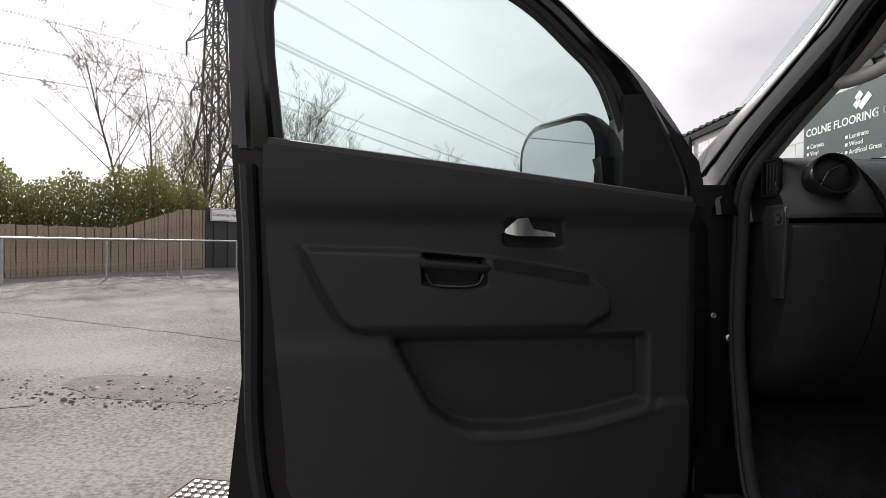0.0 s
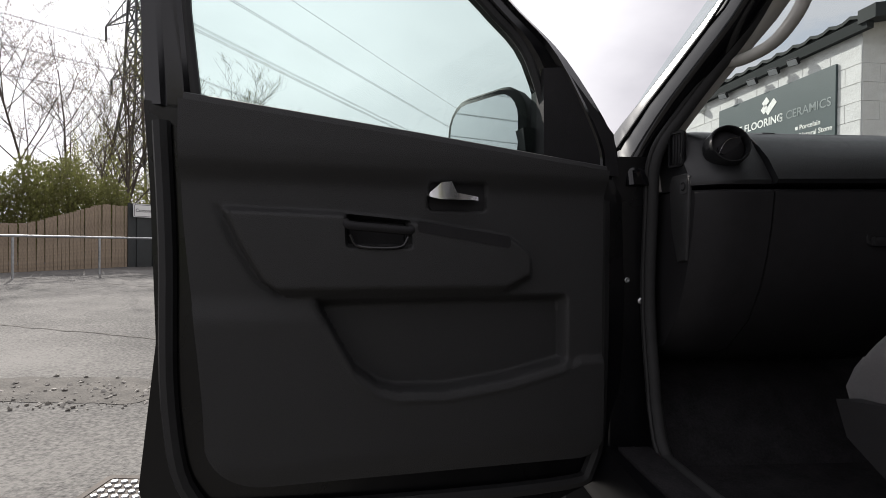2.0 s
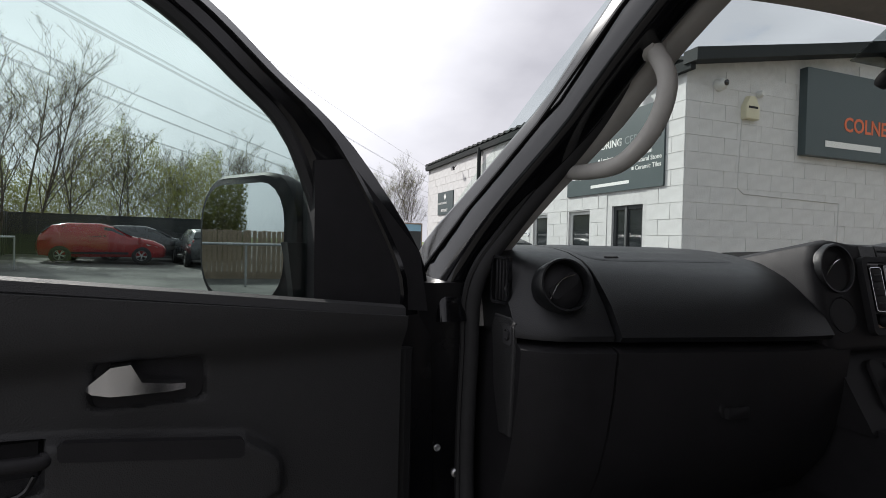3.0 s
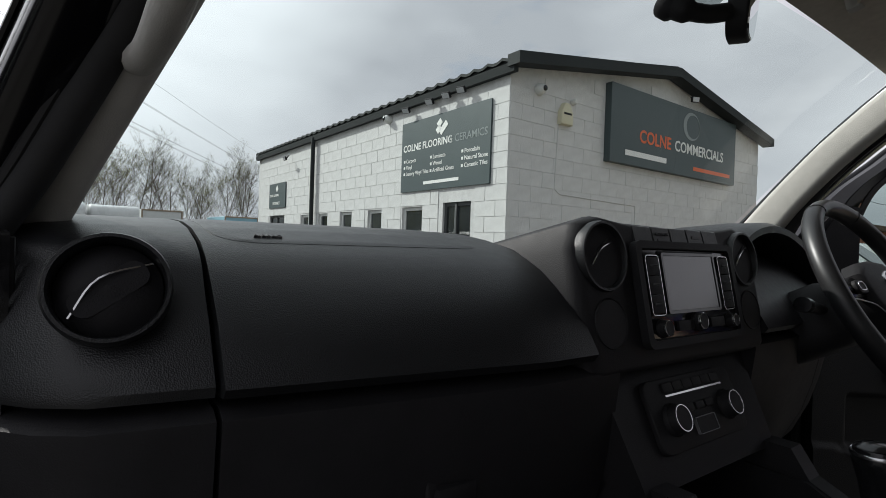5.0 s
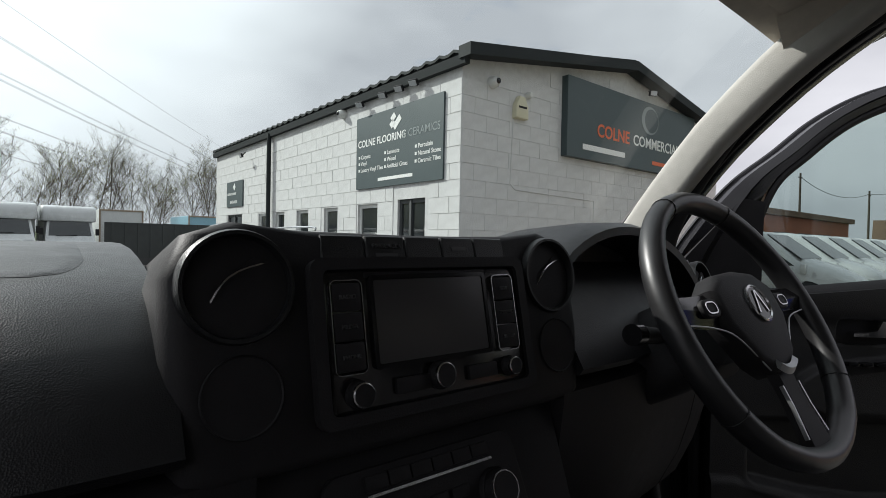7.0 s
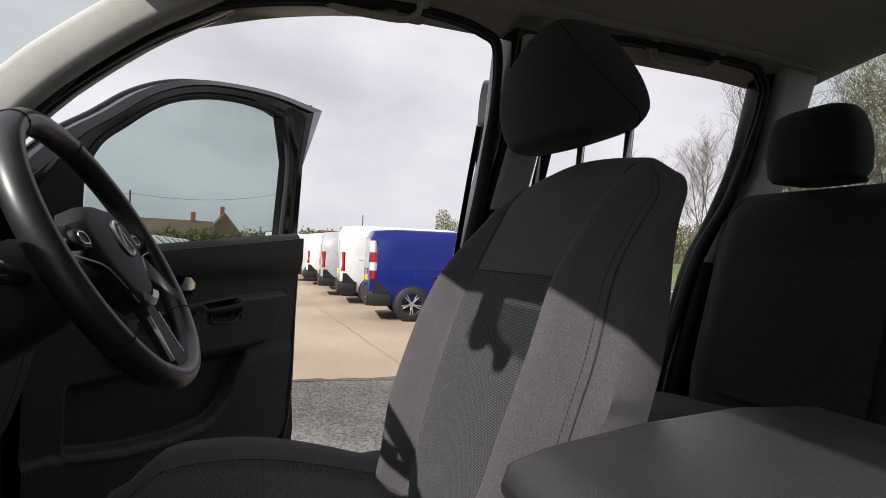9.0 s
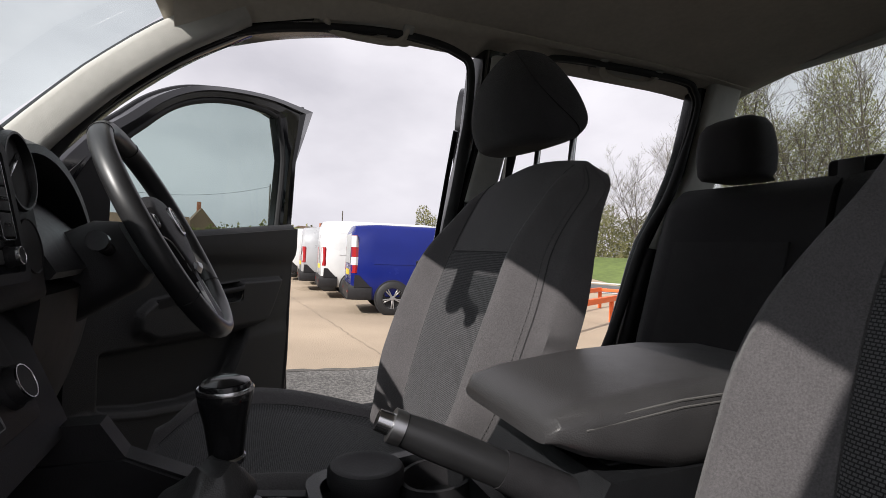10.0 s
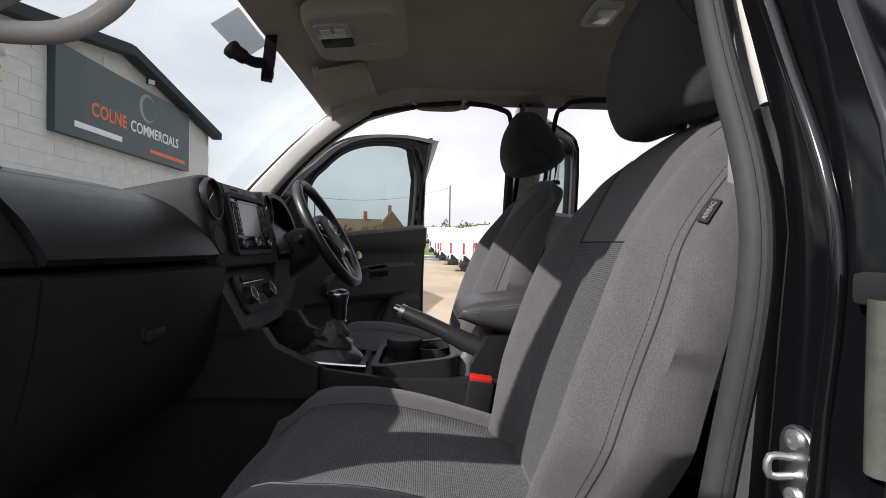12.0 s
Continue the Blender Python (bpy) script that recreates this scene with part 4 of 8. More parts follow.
def side_x(st, y, z):
    """Half width of a body at y, z."""
    for a, b in zip(st, st[1:]):
        if min(a[0], b[0]) <= y <= max(a[0], b[0]):
            t = (y - a[0]) / (b[0] - a[0] or 1)
            s = [p + (q - p) * t for p, q in zip(a, b)]
            if z <= s[2]:
                return s[5]
            return s[5] + (s[6] - s[5]) * min(1, (z - s[2]) / max(0.05, s[3] - 0.10 - s[2]))
    return st[0][5]


def road_wheel(r, w, parent, m, spokes=5):
    t = part("wheel", revolve([(r * 0.62, -w / 2), (r * 0.90, -w / 2), (r, -w * 0.36), (r, w * 0.36), (r * 0.90, w / 2), (r * 0.62, w / 2), (r * 0.62, -w / 2)], m, 28, caps=False), "rubber", parent)
    bm = revolve([(r * 0.66, w * 0.44), (r * 0.62, w * 0.40), (r * 0.58, w * 0.1), (r * 0.55, 0.0)], m, 28, caps=False)
    revolve([(r * 0.16, w * 0.30), (r * 0.12, w * 0.40), (r * 0.02, w * 0.42)], m, 12, bm)
    for k in range(spokes):
        a = 2 * math.pi * k / spokes
        for da in (-0.13, 0.13):
            box((r * 0.5, r * 0.07, w * 0.16), (r * 0.38, 0, w * 0.32), 0.004, 1, bm, m @ Matrix.Rotation(a + da, 4, "Z"))
    part("rim", bm, "alu", t)
    part("hub_disc", revolve([(r * 0.6, 0.0), (r * 0.6, 0.01), (r * 0.02, 0.01)], m, 20), "plastic", t)
    return t


def vehicle(name, label, st, paint, windows, wheels, tall_lamps=True, group="", rails=False):
    """st: stations rear to front of (y, z low, z belt, z top, half widths low, belt, top)."""
    t = thing(name, label, "van" if "van" in name else "car", group=group)
    part("body", loft([ring_of(*s) for s in st]), paint, t, angle=40)
    for nm, poly, mat in windows:
        for s in ((1, -1) if nm not in ("windscreen", "rear_window", "grille", "number_plate", "rear_bumper", "front_bumper") else (1,)):
            if nm in ("windscreen", "rear_window", "grille", "number_plate", "rear_bumper", "front_bumper"):
                pts = [Vector(p) for p in poly]
                n = (pts[1] - pts[0]).cross(pts[2] - pts[0]).normalized()
                if n.y * (1 if nm in ("windscreen", "grille", "front_bumper") else -1) < 0:
                    n = -n
            else:
                pts = [Vector((s * (side_x(st, y, z)), y, z)) for y, z in poly]
                n = Vector((s, 0, 0))
            d = 0.07 if "bumper" in nm else 0.016
            part(nm, loft([[p - n * 0.02 for p in pts], [p + n * d for p in pts]]), mat, t, smooth=False)
    for y, r in wheels:
        for s in (1, -1):
            x = s * (side_x(st, y, 0.5) - 0.08)
            part("wheel_arch", revolve([(r * 1.09, 0.0), (r * 1.09, 0.082), (r * 1.03, 0.086), (0.05, 0.02)], Matrix.Translation((x, y, r)) @ Matrix.Rotation(radians(90 * s), 4, "Y"), 24), "rubber", t)
            road_wheel(r, 0.2, t, Matrix.Translation((x + s * 0.03, y, r)) @ Matrix.Rotation(radians(90 * s), 4, "Y"))
    for s in (1, -1):
        f = st[-3]
        part("door_mirror", box((0.16, 0.10, 0.22), (s * (f[5] + 0.10), f[0] - 0.45, f[2] + 0.12), 0.03), paint if name != "panel_van" else "plastic", t)
    return t


def van_stations(L, H, W, nose=1.0):
    w = W / 2
    r, f = -L / 2, L / 2
    return [(r, 0.42, H * 0.5, H - 0.18, w - 0.10, w - 0.06, w - 0.16), (r + 0.07, 0.36, H * 0.5, H - 0.04, w - 0.06, w - 0.01, w - 0.10), (r + 0.5, 0.30, H * 0.5, H, w - 0.04, w, w - 0.09), (f - 2.2, 0.30, H * 0.5, H, w - 0.04, w, w - 0.09), (f - 1.75 * nose, 0.30, H * 0.5, H - 0.05, w - 0.04, w, w - 0.12),
            (f - 0.95 * nose, 0.30, 1.0, 1.16 + (H - 1.84) * 0.3, w - 0.04, w - 0.01, w - 0.15), (f - 0.45 * nose, 0.28, 0.86, 1.00 + (H - 1.84) * 0.25, w - 0.06, w - 0.05, w - 0.2), (f - 0.1, 0.26, 0.70, 0.80, w - 0.12, w - 0.12, w - 0.3), (f, 0.30, 0.55, 0.64, w - 0.3, w - 0.3, w - 0.4)]


def van(name, label, paint, L=4.4, H=1.84, W=1.82, glazed=False, group="", tall=False):
    st = van_stations(L, H, W)
    w, r, f = W / 2, -L / 2, L / 2
    belt = H * 0.56
    a, b = st[4], st[5]
    win = [("windscreen", [(-a[6] + 0.10, a[0] + 0.06, a[3] - 0.05), (a[6] - 0.10, a[0] + 0.06, a[3] - 0.05), (b[6] + 0.02, b[0] - 0.04, b[3] + 0.03), (-b[6] - 0.02, b[0] - 0.04, b[3] + 0.03)], "glassdark"),
           ("side_window", [(f - 2.45, belt), (f - 2.45, H - 0.24), (f - 1.78, H - 0.26), (f - 1.10, belt + 0.02)], "glassdark"),
           ("side_panel", [(r + 0.45, belt), (r + 0.45, H - 0.32), (f - 2.65, H - 0.32), (f - 2.65, belt)], paint),
           ("sill_strip", [(r + 0.95, 0.42), (r + 0.95, 0.52), (f - 1.3, 0.52), (f - 1.3, 0.42)], "plastic"),
           ("front_bumper", [(-w + 0.28, f - 0.04, 0.32), (w - 0.28, f - 0.04, 0.32), (w - 0.28, f - 0.04, 0.50), (-w + 0.28, f - 0.04, 0.50)], "plastic"),
           ("grille", [(-0.45, f - 0.05, 0.55), (0.45, f - 0.05, 0.55), (0.45, f - 0.08, 0.68), (-0.45, f - 0.08, 0.68)], "gloss"),
           ("number_plate", [(-0.26, r - 0.01, 0.78), (0.26, r - 0.01, 0.78), (0.26, r - 0.01, 0.89), (-0.26, r - 0.01, 0.89)], "plate"),
           ("headlamp", [(f - 0.75, 0.80), (f - 0.75, 0.92), (f - 0.30, 0.82), (f - 0.25, 0.72)], "lamp_clear"),
           ("door_handle", [(f - 2.42, belt - 0.10), (f - 2.42, belt - 0.06), (f - 2.25, belt - 0.06), (f - 2.25, belt - 0.10)], "plastic")]
    if glazed:
        win.append(("rear_window", [(-w + 0.20, r - 0.004, belt), (w - 0.20, r - 0.004, belt), (w - 0.27, r + 0.016, H - 0.20), (-w + 0.27, r + 0.016, H - 0.20)], "glassdark"))
    t = vehicle(name, label, st, paint, win, ((r + 0.85, 0.345), (f - 0.85, 0.345)), group=group)
    part("rear_bumper", loft([[(x * k, y, z) for x, y in ((-w + 0.01, r + 0.42), (-w + 0.0, r + 0.10), (-w + 0.10, r - 0.05), (w - 0.10, r - 0.05), (w, r + 0.10), (w - 0.01, r + 0.42), (w - 0.2, r + 0.42), (-w + 0.2, r + 0.42))] for k, z in ((0.97, 0.30), (1.01, 0.36), (1.01, 0.54), (0.985, 0.60))]), "plastic", t, angle=40)
    for s in (1, -1):
        def lamp_ring(z, k, grow=0.0):
            lean = 0.09 * (z - 0.9)
            return [(s * x, y, z) for x, y in ((w - 0.03 - 0.10 * k - lean, r - 0.006 - grow), (w - 0.055 - lean * 0.5, r + 0.010 - grow), (w + 0.008 + grow - lean * 0.35, r + 0.08), (w - 0.02 - lean * 0.4, r + 0.08 + 0.10 * k), (w - 0.12 - lean, r + 0.06))]
        lamp = part("tail_lamp", loft([lamp_ring(z, k) for z, k in (((0.84, 0.40), (0.90, 0.60), (1.10, 0.70), (1.30, 0.60), (1.50, 0.42), (1.60, 0.2)) if tall else ((0.86, 0.5), (0.90, 0.7), (1.12, 0.75), (1.30, 0.7), (1.34, 0.5)))]), "lamp_red", t, "tall red tail lamp")
        if tall:
            part("clear_band", loft([lamp_ring(z, k, 0.006) for z, k in ((1.00, 0.62), (1.16, 0.66))]), "lamp_clear", lamp)
            part("clear_top", loft([lamp_ring(z, k, 0.006) for z, k in ((1.36, 0.52), (1.50, 0.42), (1.59, 0.22))]), "lamp_clear", lamp)
        part("reflector", box((0.12, 0.012, 0.05), (s * (w - 0.24), r - 0.052, 0.46), 0.004), "lamp_red", t)
        part("bumper_cheek", loft([[(s * (w + o), y, z) for y, z in ((r + 0.06, 0.56), (r + 0.40, 0.56), (r + 0.30, 0.66), (r + 0.16, 0.80), (r + 0.07, 0.80))] for o in (-0.04, 0.012)]), "plastic", t)
    part("badge", box((0.34, 0.010, 0.035), (0, r - 0.006, 0.96), 0.004), "chrome", t)
    part("door_gap", box((0.012, 0.01, H - 1.0), (0, r - 0.001, 0.62 + (H - 1.0) / 2), 0), "rubber", t)
    return t


blue = van("panel_van", "deep blue panel van with silver alloy wheels", "bluepaint", glazed=True, tall=True)
blue.matrix_basis = Matrix.Translation((10.45, -4.85, -0.07)) @ pose(0, 0, 0, 0, 0, 180 - 7)
w1 = van("panel_van", "clean white panel van with black bumpers", "whitepaint", 5.0, 2.05, 1.9, group="row of parked vans")
w2 = van("panel_van", "silver panel van with dark rear bumper", "silverpaint", 4.6, 1.95, 1.84, True, group="row of parked vans")
for k in range(17):
    x = 13.8 + k * 2.5
    m = Matrix.Translation((x, -5.1 + 0.035 * (x - 11) + (0.35 if k % 3 == 1 else 0) - (0.3 if k % 4 == 2 else 0), ground_z(x, -4))) @ pose(0, 0, 0, 0, 0, 175 + (k % 3))
    src = w2 if k in (1, 5, 9) else w1
    if k == 0:
        w1.matrix_basis = m
    elif k == 1:
        w2.matrix_basis = m
    else:
        copy_thing(src, m)
cw = van("small_van", "small white van parked nose to the lane", "whitepaint", 4.3, 1.82, 1.8, True, group="facing row of white vans")
for k in range(12):
    x = 13.6 + k * 2.3
    m = Matrix.Translation((x, 4.55 + 0.01 * (x - 15), ground_z(x, 4.5))) @ pose(0, 0, 0, 0, 0, 182)
    if k == 0:
        cw.matrix_basis = m
    else:
        copy_thing(cw, m)
copy_thing(w1, Matrix.Translation((*polar(-86.3, 52, (-0.2, -0.6))[:2], -0.07)) @ pose(0, 0, 0, 0, 0, 98))


def hatch_stations(L, H, W):
    w, r, f = W / 2, -L / 2, L / 2
    return [(r, 0.40, 0.62, 0.78, w - 0.18, w - 0.14, w - 0.22), (r + 0.08, 0.30, 0.80, 1.02, w - 0.08, w - 0.05, w - 0.16), (r + 0.42, 0.26, 0.90, H - 0.10, w - 0.05, w - 0.01, w - 0.22), (r + 0.9, 0.24, 0.92, H, w - 0.04, w, w - 0.2), (r + 1.9, 0.24, 0.92, H, w - 0.04, w, w - 0.2), (f - 1.75, 0.24, 0.92, H - 0.10, w - 0.04, w, w - 0.22),
            (f - 1.05, 0.24, 0.88, 1.0, w - 0.04, w - 0.01, w - 0.16), (f - 0.4, 0.22, 0.74, 0.86, w - 0.08, w - 0.06, w - 0.2), (f - 0.08, 0.24, 0.60, 0.70, w - 0.18, w - 0.16, w - 0.32), (f, 0.28, 0.5, 0.58, w - 0.3, w - 0.3, w - 0.42)]


def hatchback(name, label, paint, L=4.0, H=1.46, W=1.72, rails=False):
    st = hatch_stations(L, H, W)
    w, r, f = W / 2, -L / 2, L / 2
    a, b, c, d = st[5], st[6], st[2], st[1]
    win = [("windscreen", [(-a[6] + 0.06, a[0] + 0.05, a[3] - 0.02), (a[6] - 0.06, a[0] + 0.05, a[3] - 0.02), (b[6] + 0.0, b[0] - 0.05, b[3] + 0.03), (-b[6] - 0.0, b[0] - 0.05, b[3] + 0.03)], "glassdark"),
           ("rear_window", [(-c[6] + 0.05, c[0] - 0.03, c[3] - 0.04), (c[6] - 0.05, c[0] - 0.03, c[3] - 0.04), (d[6] + 0.02, d[0] + 0.05, d[3] + 0.07), (-d[6] - 0.02, d[0] + 0.05, d[3] + 0.07)], "glassdark"),
           ("side_window", [(r + 0.62, 0.98), (r + 0.75, H - 0.12), (f - 2.05, H - 0.12), (f - 2.05, 0.98)], "glassdark"),
           ("front_side_window", [(f - 1.98, 0.98), (f - 1.98, H - 0.12), (f - 1.72, H - 0.16), (f - 1.22, 0.98)], "glassdark"),
           ("tail_lamp", [(r + 0.09, 0.80), (r + 0.14, 1.02), (r + 0.32, 1.02), (r + 0.34, 0.84)], "lamp_red"),
           ("headlamp", [(f - 0.62, 0.70), (f - 0.62, 0.80), (f - 0.30, 0.72), (f - 0.26, 0.62)], "lamp_clear"),
           ("number_plate", [(-0.26, r - 0.0, 0.66), (0.26, r - 0.0, 0.66), (0.26, r + 0.01, 0.77), (-0.26, r + 0.01, 0.77)], "plate"),
           ("sill_strip", [(r + 1.0, 0.34), (r + 1.0, 0.42), (f - 1.2, 0.42), (f - 1.2, 0.34)], "plastic")]
    t = vehicle(name, label, st, paint, win, ((r + 0.72, 0.30), (f - 0.78, 0.30)))
    if rails:
        for s in (1, -1):
            part("roof_rail", tube(smooth_path([(s * (w - 0.27), r + 0.5, H), (s * (w - 0.27), r + 0.65, H + 0.06), (s * (w - 0.27), f - 2.0, H + 0.06), (s * (w - 0.27), f - 1.85, H - 0.02)]), 0.018, 8), "chrome", t)
    return t


red = hatchback("hatchback_car", "dark red hatchback parked by the hoarding", "redpaint")
red.matrix_basis = Matrix.Translation(polar(13.7, 23.5)) @ pose(0, 0, 0, 0, 0, -82)
g1 = hatchback("hatchback_car", "dark grey hatchback parked behind the red car", "greypaint")
g1.matrix_basis = Matrix.Translation(polar(10.4, 25.6)) @ pose(0, 0, 0, 0, 0, -80)
g2 = hatchback("hatchback_car", "dark blue hatchback parked tail to the yard", "greypaint")
g2.matrix_basis = Matrix.Translation(polar(5.6, 23.6)) @ pose(0, 0, 0, 0, 0, 18)
suv = hatchback("estate_car", "dark estate car with chrome roof rails by the building", "greypaint", 4.4, 1.56, 1.8, True)
suv.matrix_basis = Matrix.Translation((2.95, 9.35, ground_z(2.95, 9.35))) @ pose(0, 0, 0, 0, 0, -3)
def box_lorry(label, place, paint, h, cab):
    """cab: a rounded body nose that overhangs a low cab with a raked windscreen."""
    t = thing("box_lorry", label, "lorry", place, "lorries behind the hoarding")
    part("body", box((2.2, 4.4, h - 0.75), (0, 1.9, 0.75 + (h - 0.75) / 2), 0.05, 3), paint, t)
    if cab:
        part("body_nose", loft([[(x, y, z) for x, z in [(p[0], p[1] + h - 0.40 - dz) for p in rrect(2.2 * k, 0.78 * q, 0.10, 4)]] for y, k, q, dz in ((-0.25, 1.0, 1.0, 0.0), (-1.30, 1.0, 1.0, 0.0), (-1.62, 0.985, 0.92, 0.03), (-1.80, 0.95, 0.72, 0.10), (-1.86, 0.90, 0.50, 0.16))]), paint, t, angle=50)
        part("cab", loft([[(s * x, y, z) for s, x in ((-1, x0), (1, x0))] + [(x0 * 0.99, y2, z), (-x0 * 0.99, y2, z)] for z, x0, y, y2 in ((0.40, 0.98, -2.55, -0.2), (0.85, 0.98, -2.60, -0.2), (1.06, 0.96, -2.25, -0.2), (h - 0.76, 0.86, -1.72, -0.2))]), "whitepaint", t, angle=30)
        part("windscreen", loft([[(-0.84, -2.14 + o, 1.13), (0.84, -2.14 + o, 1.13), (0.76, -1.78 + o, h - 0.80), (-0.76, -1.78 + o, h - 0.80)] for o in (0.0, -0.06)]), "glassdark", t, smooth=False)
        part("wiper", tube([(-0.55, -2.215, 1.16), (0.25, -2.19, 1.20)], 0.015, 6), "plastic", t)
        for s in (1, -1):
            part("door_mirror", box((0.16, 0.08, 0.32), (s * 1.10, -1.95, 1.35), 0.03), "plastic", t)
            part("headlamp", box((0.34, 0.06, 0.20), (s * 0.74, -2.59, 0.80), 0.03), "lamp_clear", t)
        part("grille", box((0.9, 0.04, 0.16), (0, -2.61, 0.78), 0.01), "plastic", t)
    else:
        part("edge_frame", frame_of(rrect(2.24, h - 0.72, 0.03, 2), rrect(2.08, h - 0.90, 0.02, 2), 0.03, facing((0, -0.31, 0.75 + (h - 0.75) / 2), (0, -1, 0))), "timber", t, smooth=False)
        part("chassis", box((1.0, 4.2, 0.25), (0, 1.9, 0.62), 0.02), "plastic", t)
    for y in ((-1.7, 2.9) if cab else (0.8, 3.0)):
        for s in (1, -1):
            road_wheel(0.38, 0.25, t, Matrix.Translation((s * 0.88, y, 0.38)) @ Matrix.Rotation(radians(90 * s), 4, "Y"))
    return t
for b, d, h, label, paint, cab in ((1.74, 31.5, 2.58, "white box van with a rounded nose over its cab", "whitepaint", True), (-2.40, 32.5, 2.62, "white box van with a rounded nose over its cab", "whitepaint", True), (-6.6, 36, 2.75, "white box trailer with a brown edge frame", "tarp", False), (-13.8, 38, 2.75, "light blue box trailer", material("pale_blue_paint", (0.25, 0.45, 0.55), 0.4), False)):
    box_lorry(label, Matrix.Translation(polar(b, d, (-0.29, -0.64))) @ pose(0, 0, 0, 0, 0, 3), paint, h, cab)

# ---- far buildings ----
bk = thing("brick_workshop", "long low red brick workshop with flat dark roof", "building", Matrix.Translation((37.2, 10.8, -0.07)))
part("wall", box((20, 6, 3.3), (0, 3, 1.65)), "brick", bk, smooth=False)
part("roof", box((20.6, 6.6, 0.35), (0, 3, 3.45), 0.03), "tile", bk, smooth=False)
for x in (-7, -3.2, 0.6, 4.4):
    d = part("shutter_door", box((2.2, 0.08, 2.3), (x, -0.04, 1.2), 0.01), "frame", bk)
    for k in range(6):
        part("slat", box((2.1, 0.03, 0.30), (x, -0.085, 0.25 + k * 0.37), 0.008, 1), "frame", d)
def house(name, label, b, d, w, deep, h, rh, wall, turn=0, chimney=True):
    t = thing(name, label, "house", Matrix.Translation((*polar(b, d, (-0.2, -0.6))[:2], -0.3)) @ pose(0, 0, 0, 0, 0, turn))
    part("wall", box((w, deep, h), (0, 0, h / 2)), wall, t, smooth=False)
    part("roof", loft([[Vector((s * (w / 2 + 0.3), y, z)) for y, z in ((-deep / 2 - 0.3, h), (deep / 2 + 0.3, h), (0, h + rh))] for s in (-1, 1)]), "tile", t, smooth=False)
    if chimney:
        part("chimney", box((0.7, 0.7, 2.4), (w * 0.25, 0, h + rh + 0.2), 0.05), "brick", t)
    for s in (-1, 1):
        wf = part("window", box((1.0, 0.1, 1.0), (s * w * 0.25, -deep / 2, h * 0.55), 0.01), "sillwhite", t)
        part("pane", box((0.84, 0.1, 0.84), (s * w * 0.25, -deep / 2 - 0.01, h * 0.55)), "glassdark", wf, smooth=False)
house("cottage", "cottage with long brown tiled roof", -81.6, 95, 11, 6, 2.6, 3.2, "tile", -80)
house("gabled_house", "steep gabled house with tall brick chimney", -86.0, 105, 6, 6, 3.6, 4.2, "mortar", 10)
house("far_house", "distant red brick house with chimneys", -97.2, 180, 12, 8, 4.5, 4.0, "brick", -60)

# low orange barrier at the edge of the yard: two square-tube rails on legs
bar_a, bar_b = Vector((7.7, -4.75, -0.07)), Vector((10.9, -9.5, -0.07))
hurdle = thing("barrier", "low orange steel barrier of square tube", "barrier", Matrix.Translation(bar_a))
way = (bar_b - bar_a).normalized()
flat = Matrix((way, Vector((0, 0, 1)).cross(way), Vector((0, 0, 1)))).transposed().to_4x4()
far = (bar_b - bar_a).length
for off in (0.0, -1.15):
    part("rail", box((far, 0.09, 0.11), (far / 2, off, 0.49), 0.010, 2, None, flat), "signorange", hurdle)
    for u in (0.05, far / 2, far - 0.05):
        part("leg", box((0.08, 0.08, 0.45), (u, off, 0.21), 0.008, 2, None, flat), "signorange", hurdle)
for u in (0.045, far - 0.045):
    part("cross_rail", box((0.08, 1.06, 0.08), (u, -0.575, 0.49), 0.008, 2, None, flat), "signorange", hurdle)
# footpath post and a-board seen through the rear door
fp = thing("footpath_post", "wooden footpath signpost on the grass verge", "signpost", Matrix.Translation(polar(-125.2, 30, (-0.63, -0.49))))
part("post", box((0.14, 0.14, 2.1), (0, 0, 1.0), 0.015), "timber", fp)
part("finger", box((0.9, 0.05, 0.2), (0.3, 0, 1.85), 0.01), "timber", fp)
ab = thing("a_board", "dark pavement sign standing open on concrete", "sign", Matrix.Translation((*polar(-121.4, 9.6, (-0.63, -0.49))[:2], -0.06)) @ pose(0, 0, 0, 0, 0, -108))
for s in (1, -1):
    leaf = part("leaf", plate(rrect(0.62, 0.86, 0.01, 1), 0.02, pose(0, s * -0.16, 0.42, 90 - s * 12, 0, 0 if s > 0 else 180), edge=0.003), "roofing", ab, smooth=False)
face = pose(0, -0.16, 0.42, 78, 0, 0)
words("OPEN", 0.19, face @ pose(-0.24, -0.24, 0.0225), "signwhite", ab, bold=0.002)
words("COMMERCIALS", 0.072, face @ pose(-0.26, 0.08, 0.0225), "signwhite", ab)
words("COLNE", 0.072, face @ pose(-0.26, 0.18, 0.0225), "signorange", ab)


# ---- the pickup: body shell ----
def lerp(a, b, t):
    return a + (b - a) * t


def sstep(a, b, x):
    t = min(max((x - a) / (b - a), 0.0), 1.0)
    return t * t * (3 - 2 * t)


def side_w(z):
    """Outer half width of the cab at a height."""
    return 0.865 - 0.48 * min(max(0.0, z - 1.28), 0.25) - 0.22 * max(0.0, z - 1.53)


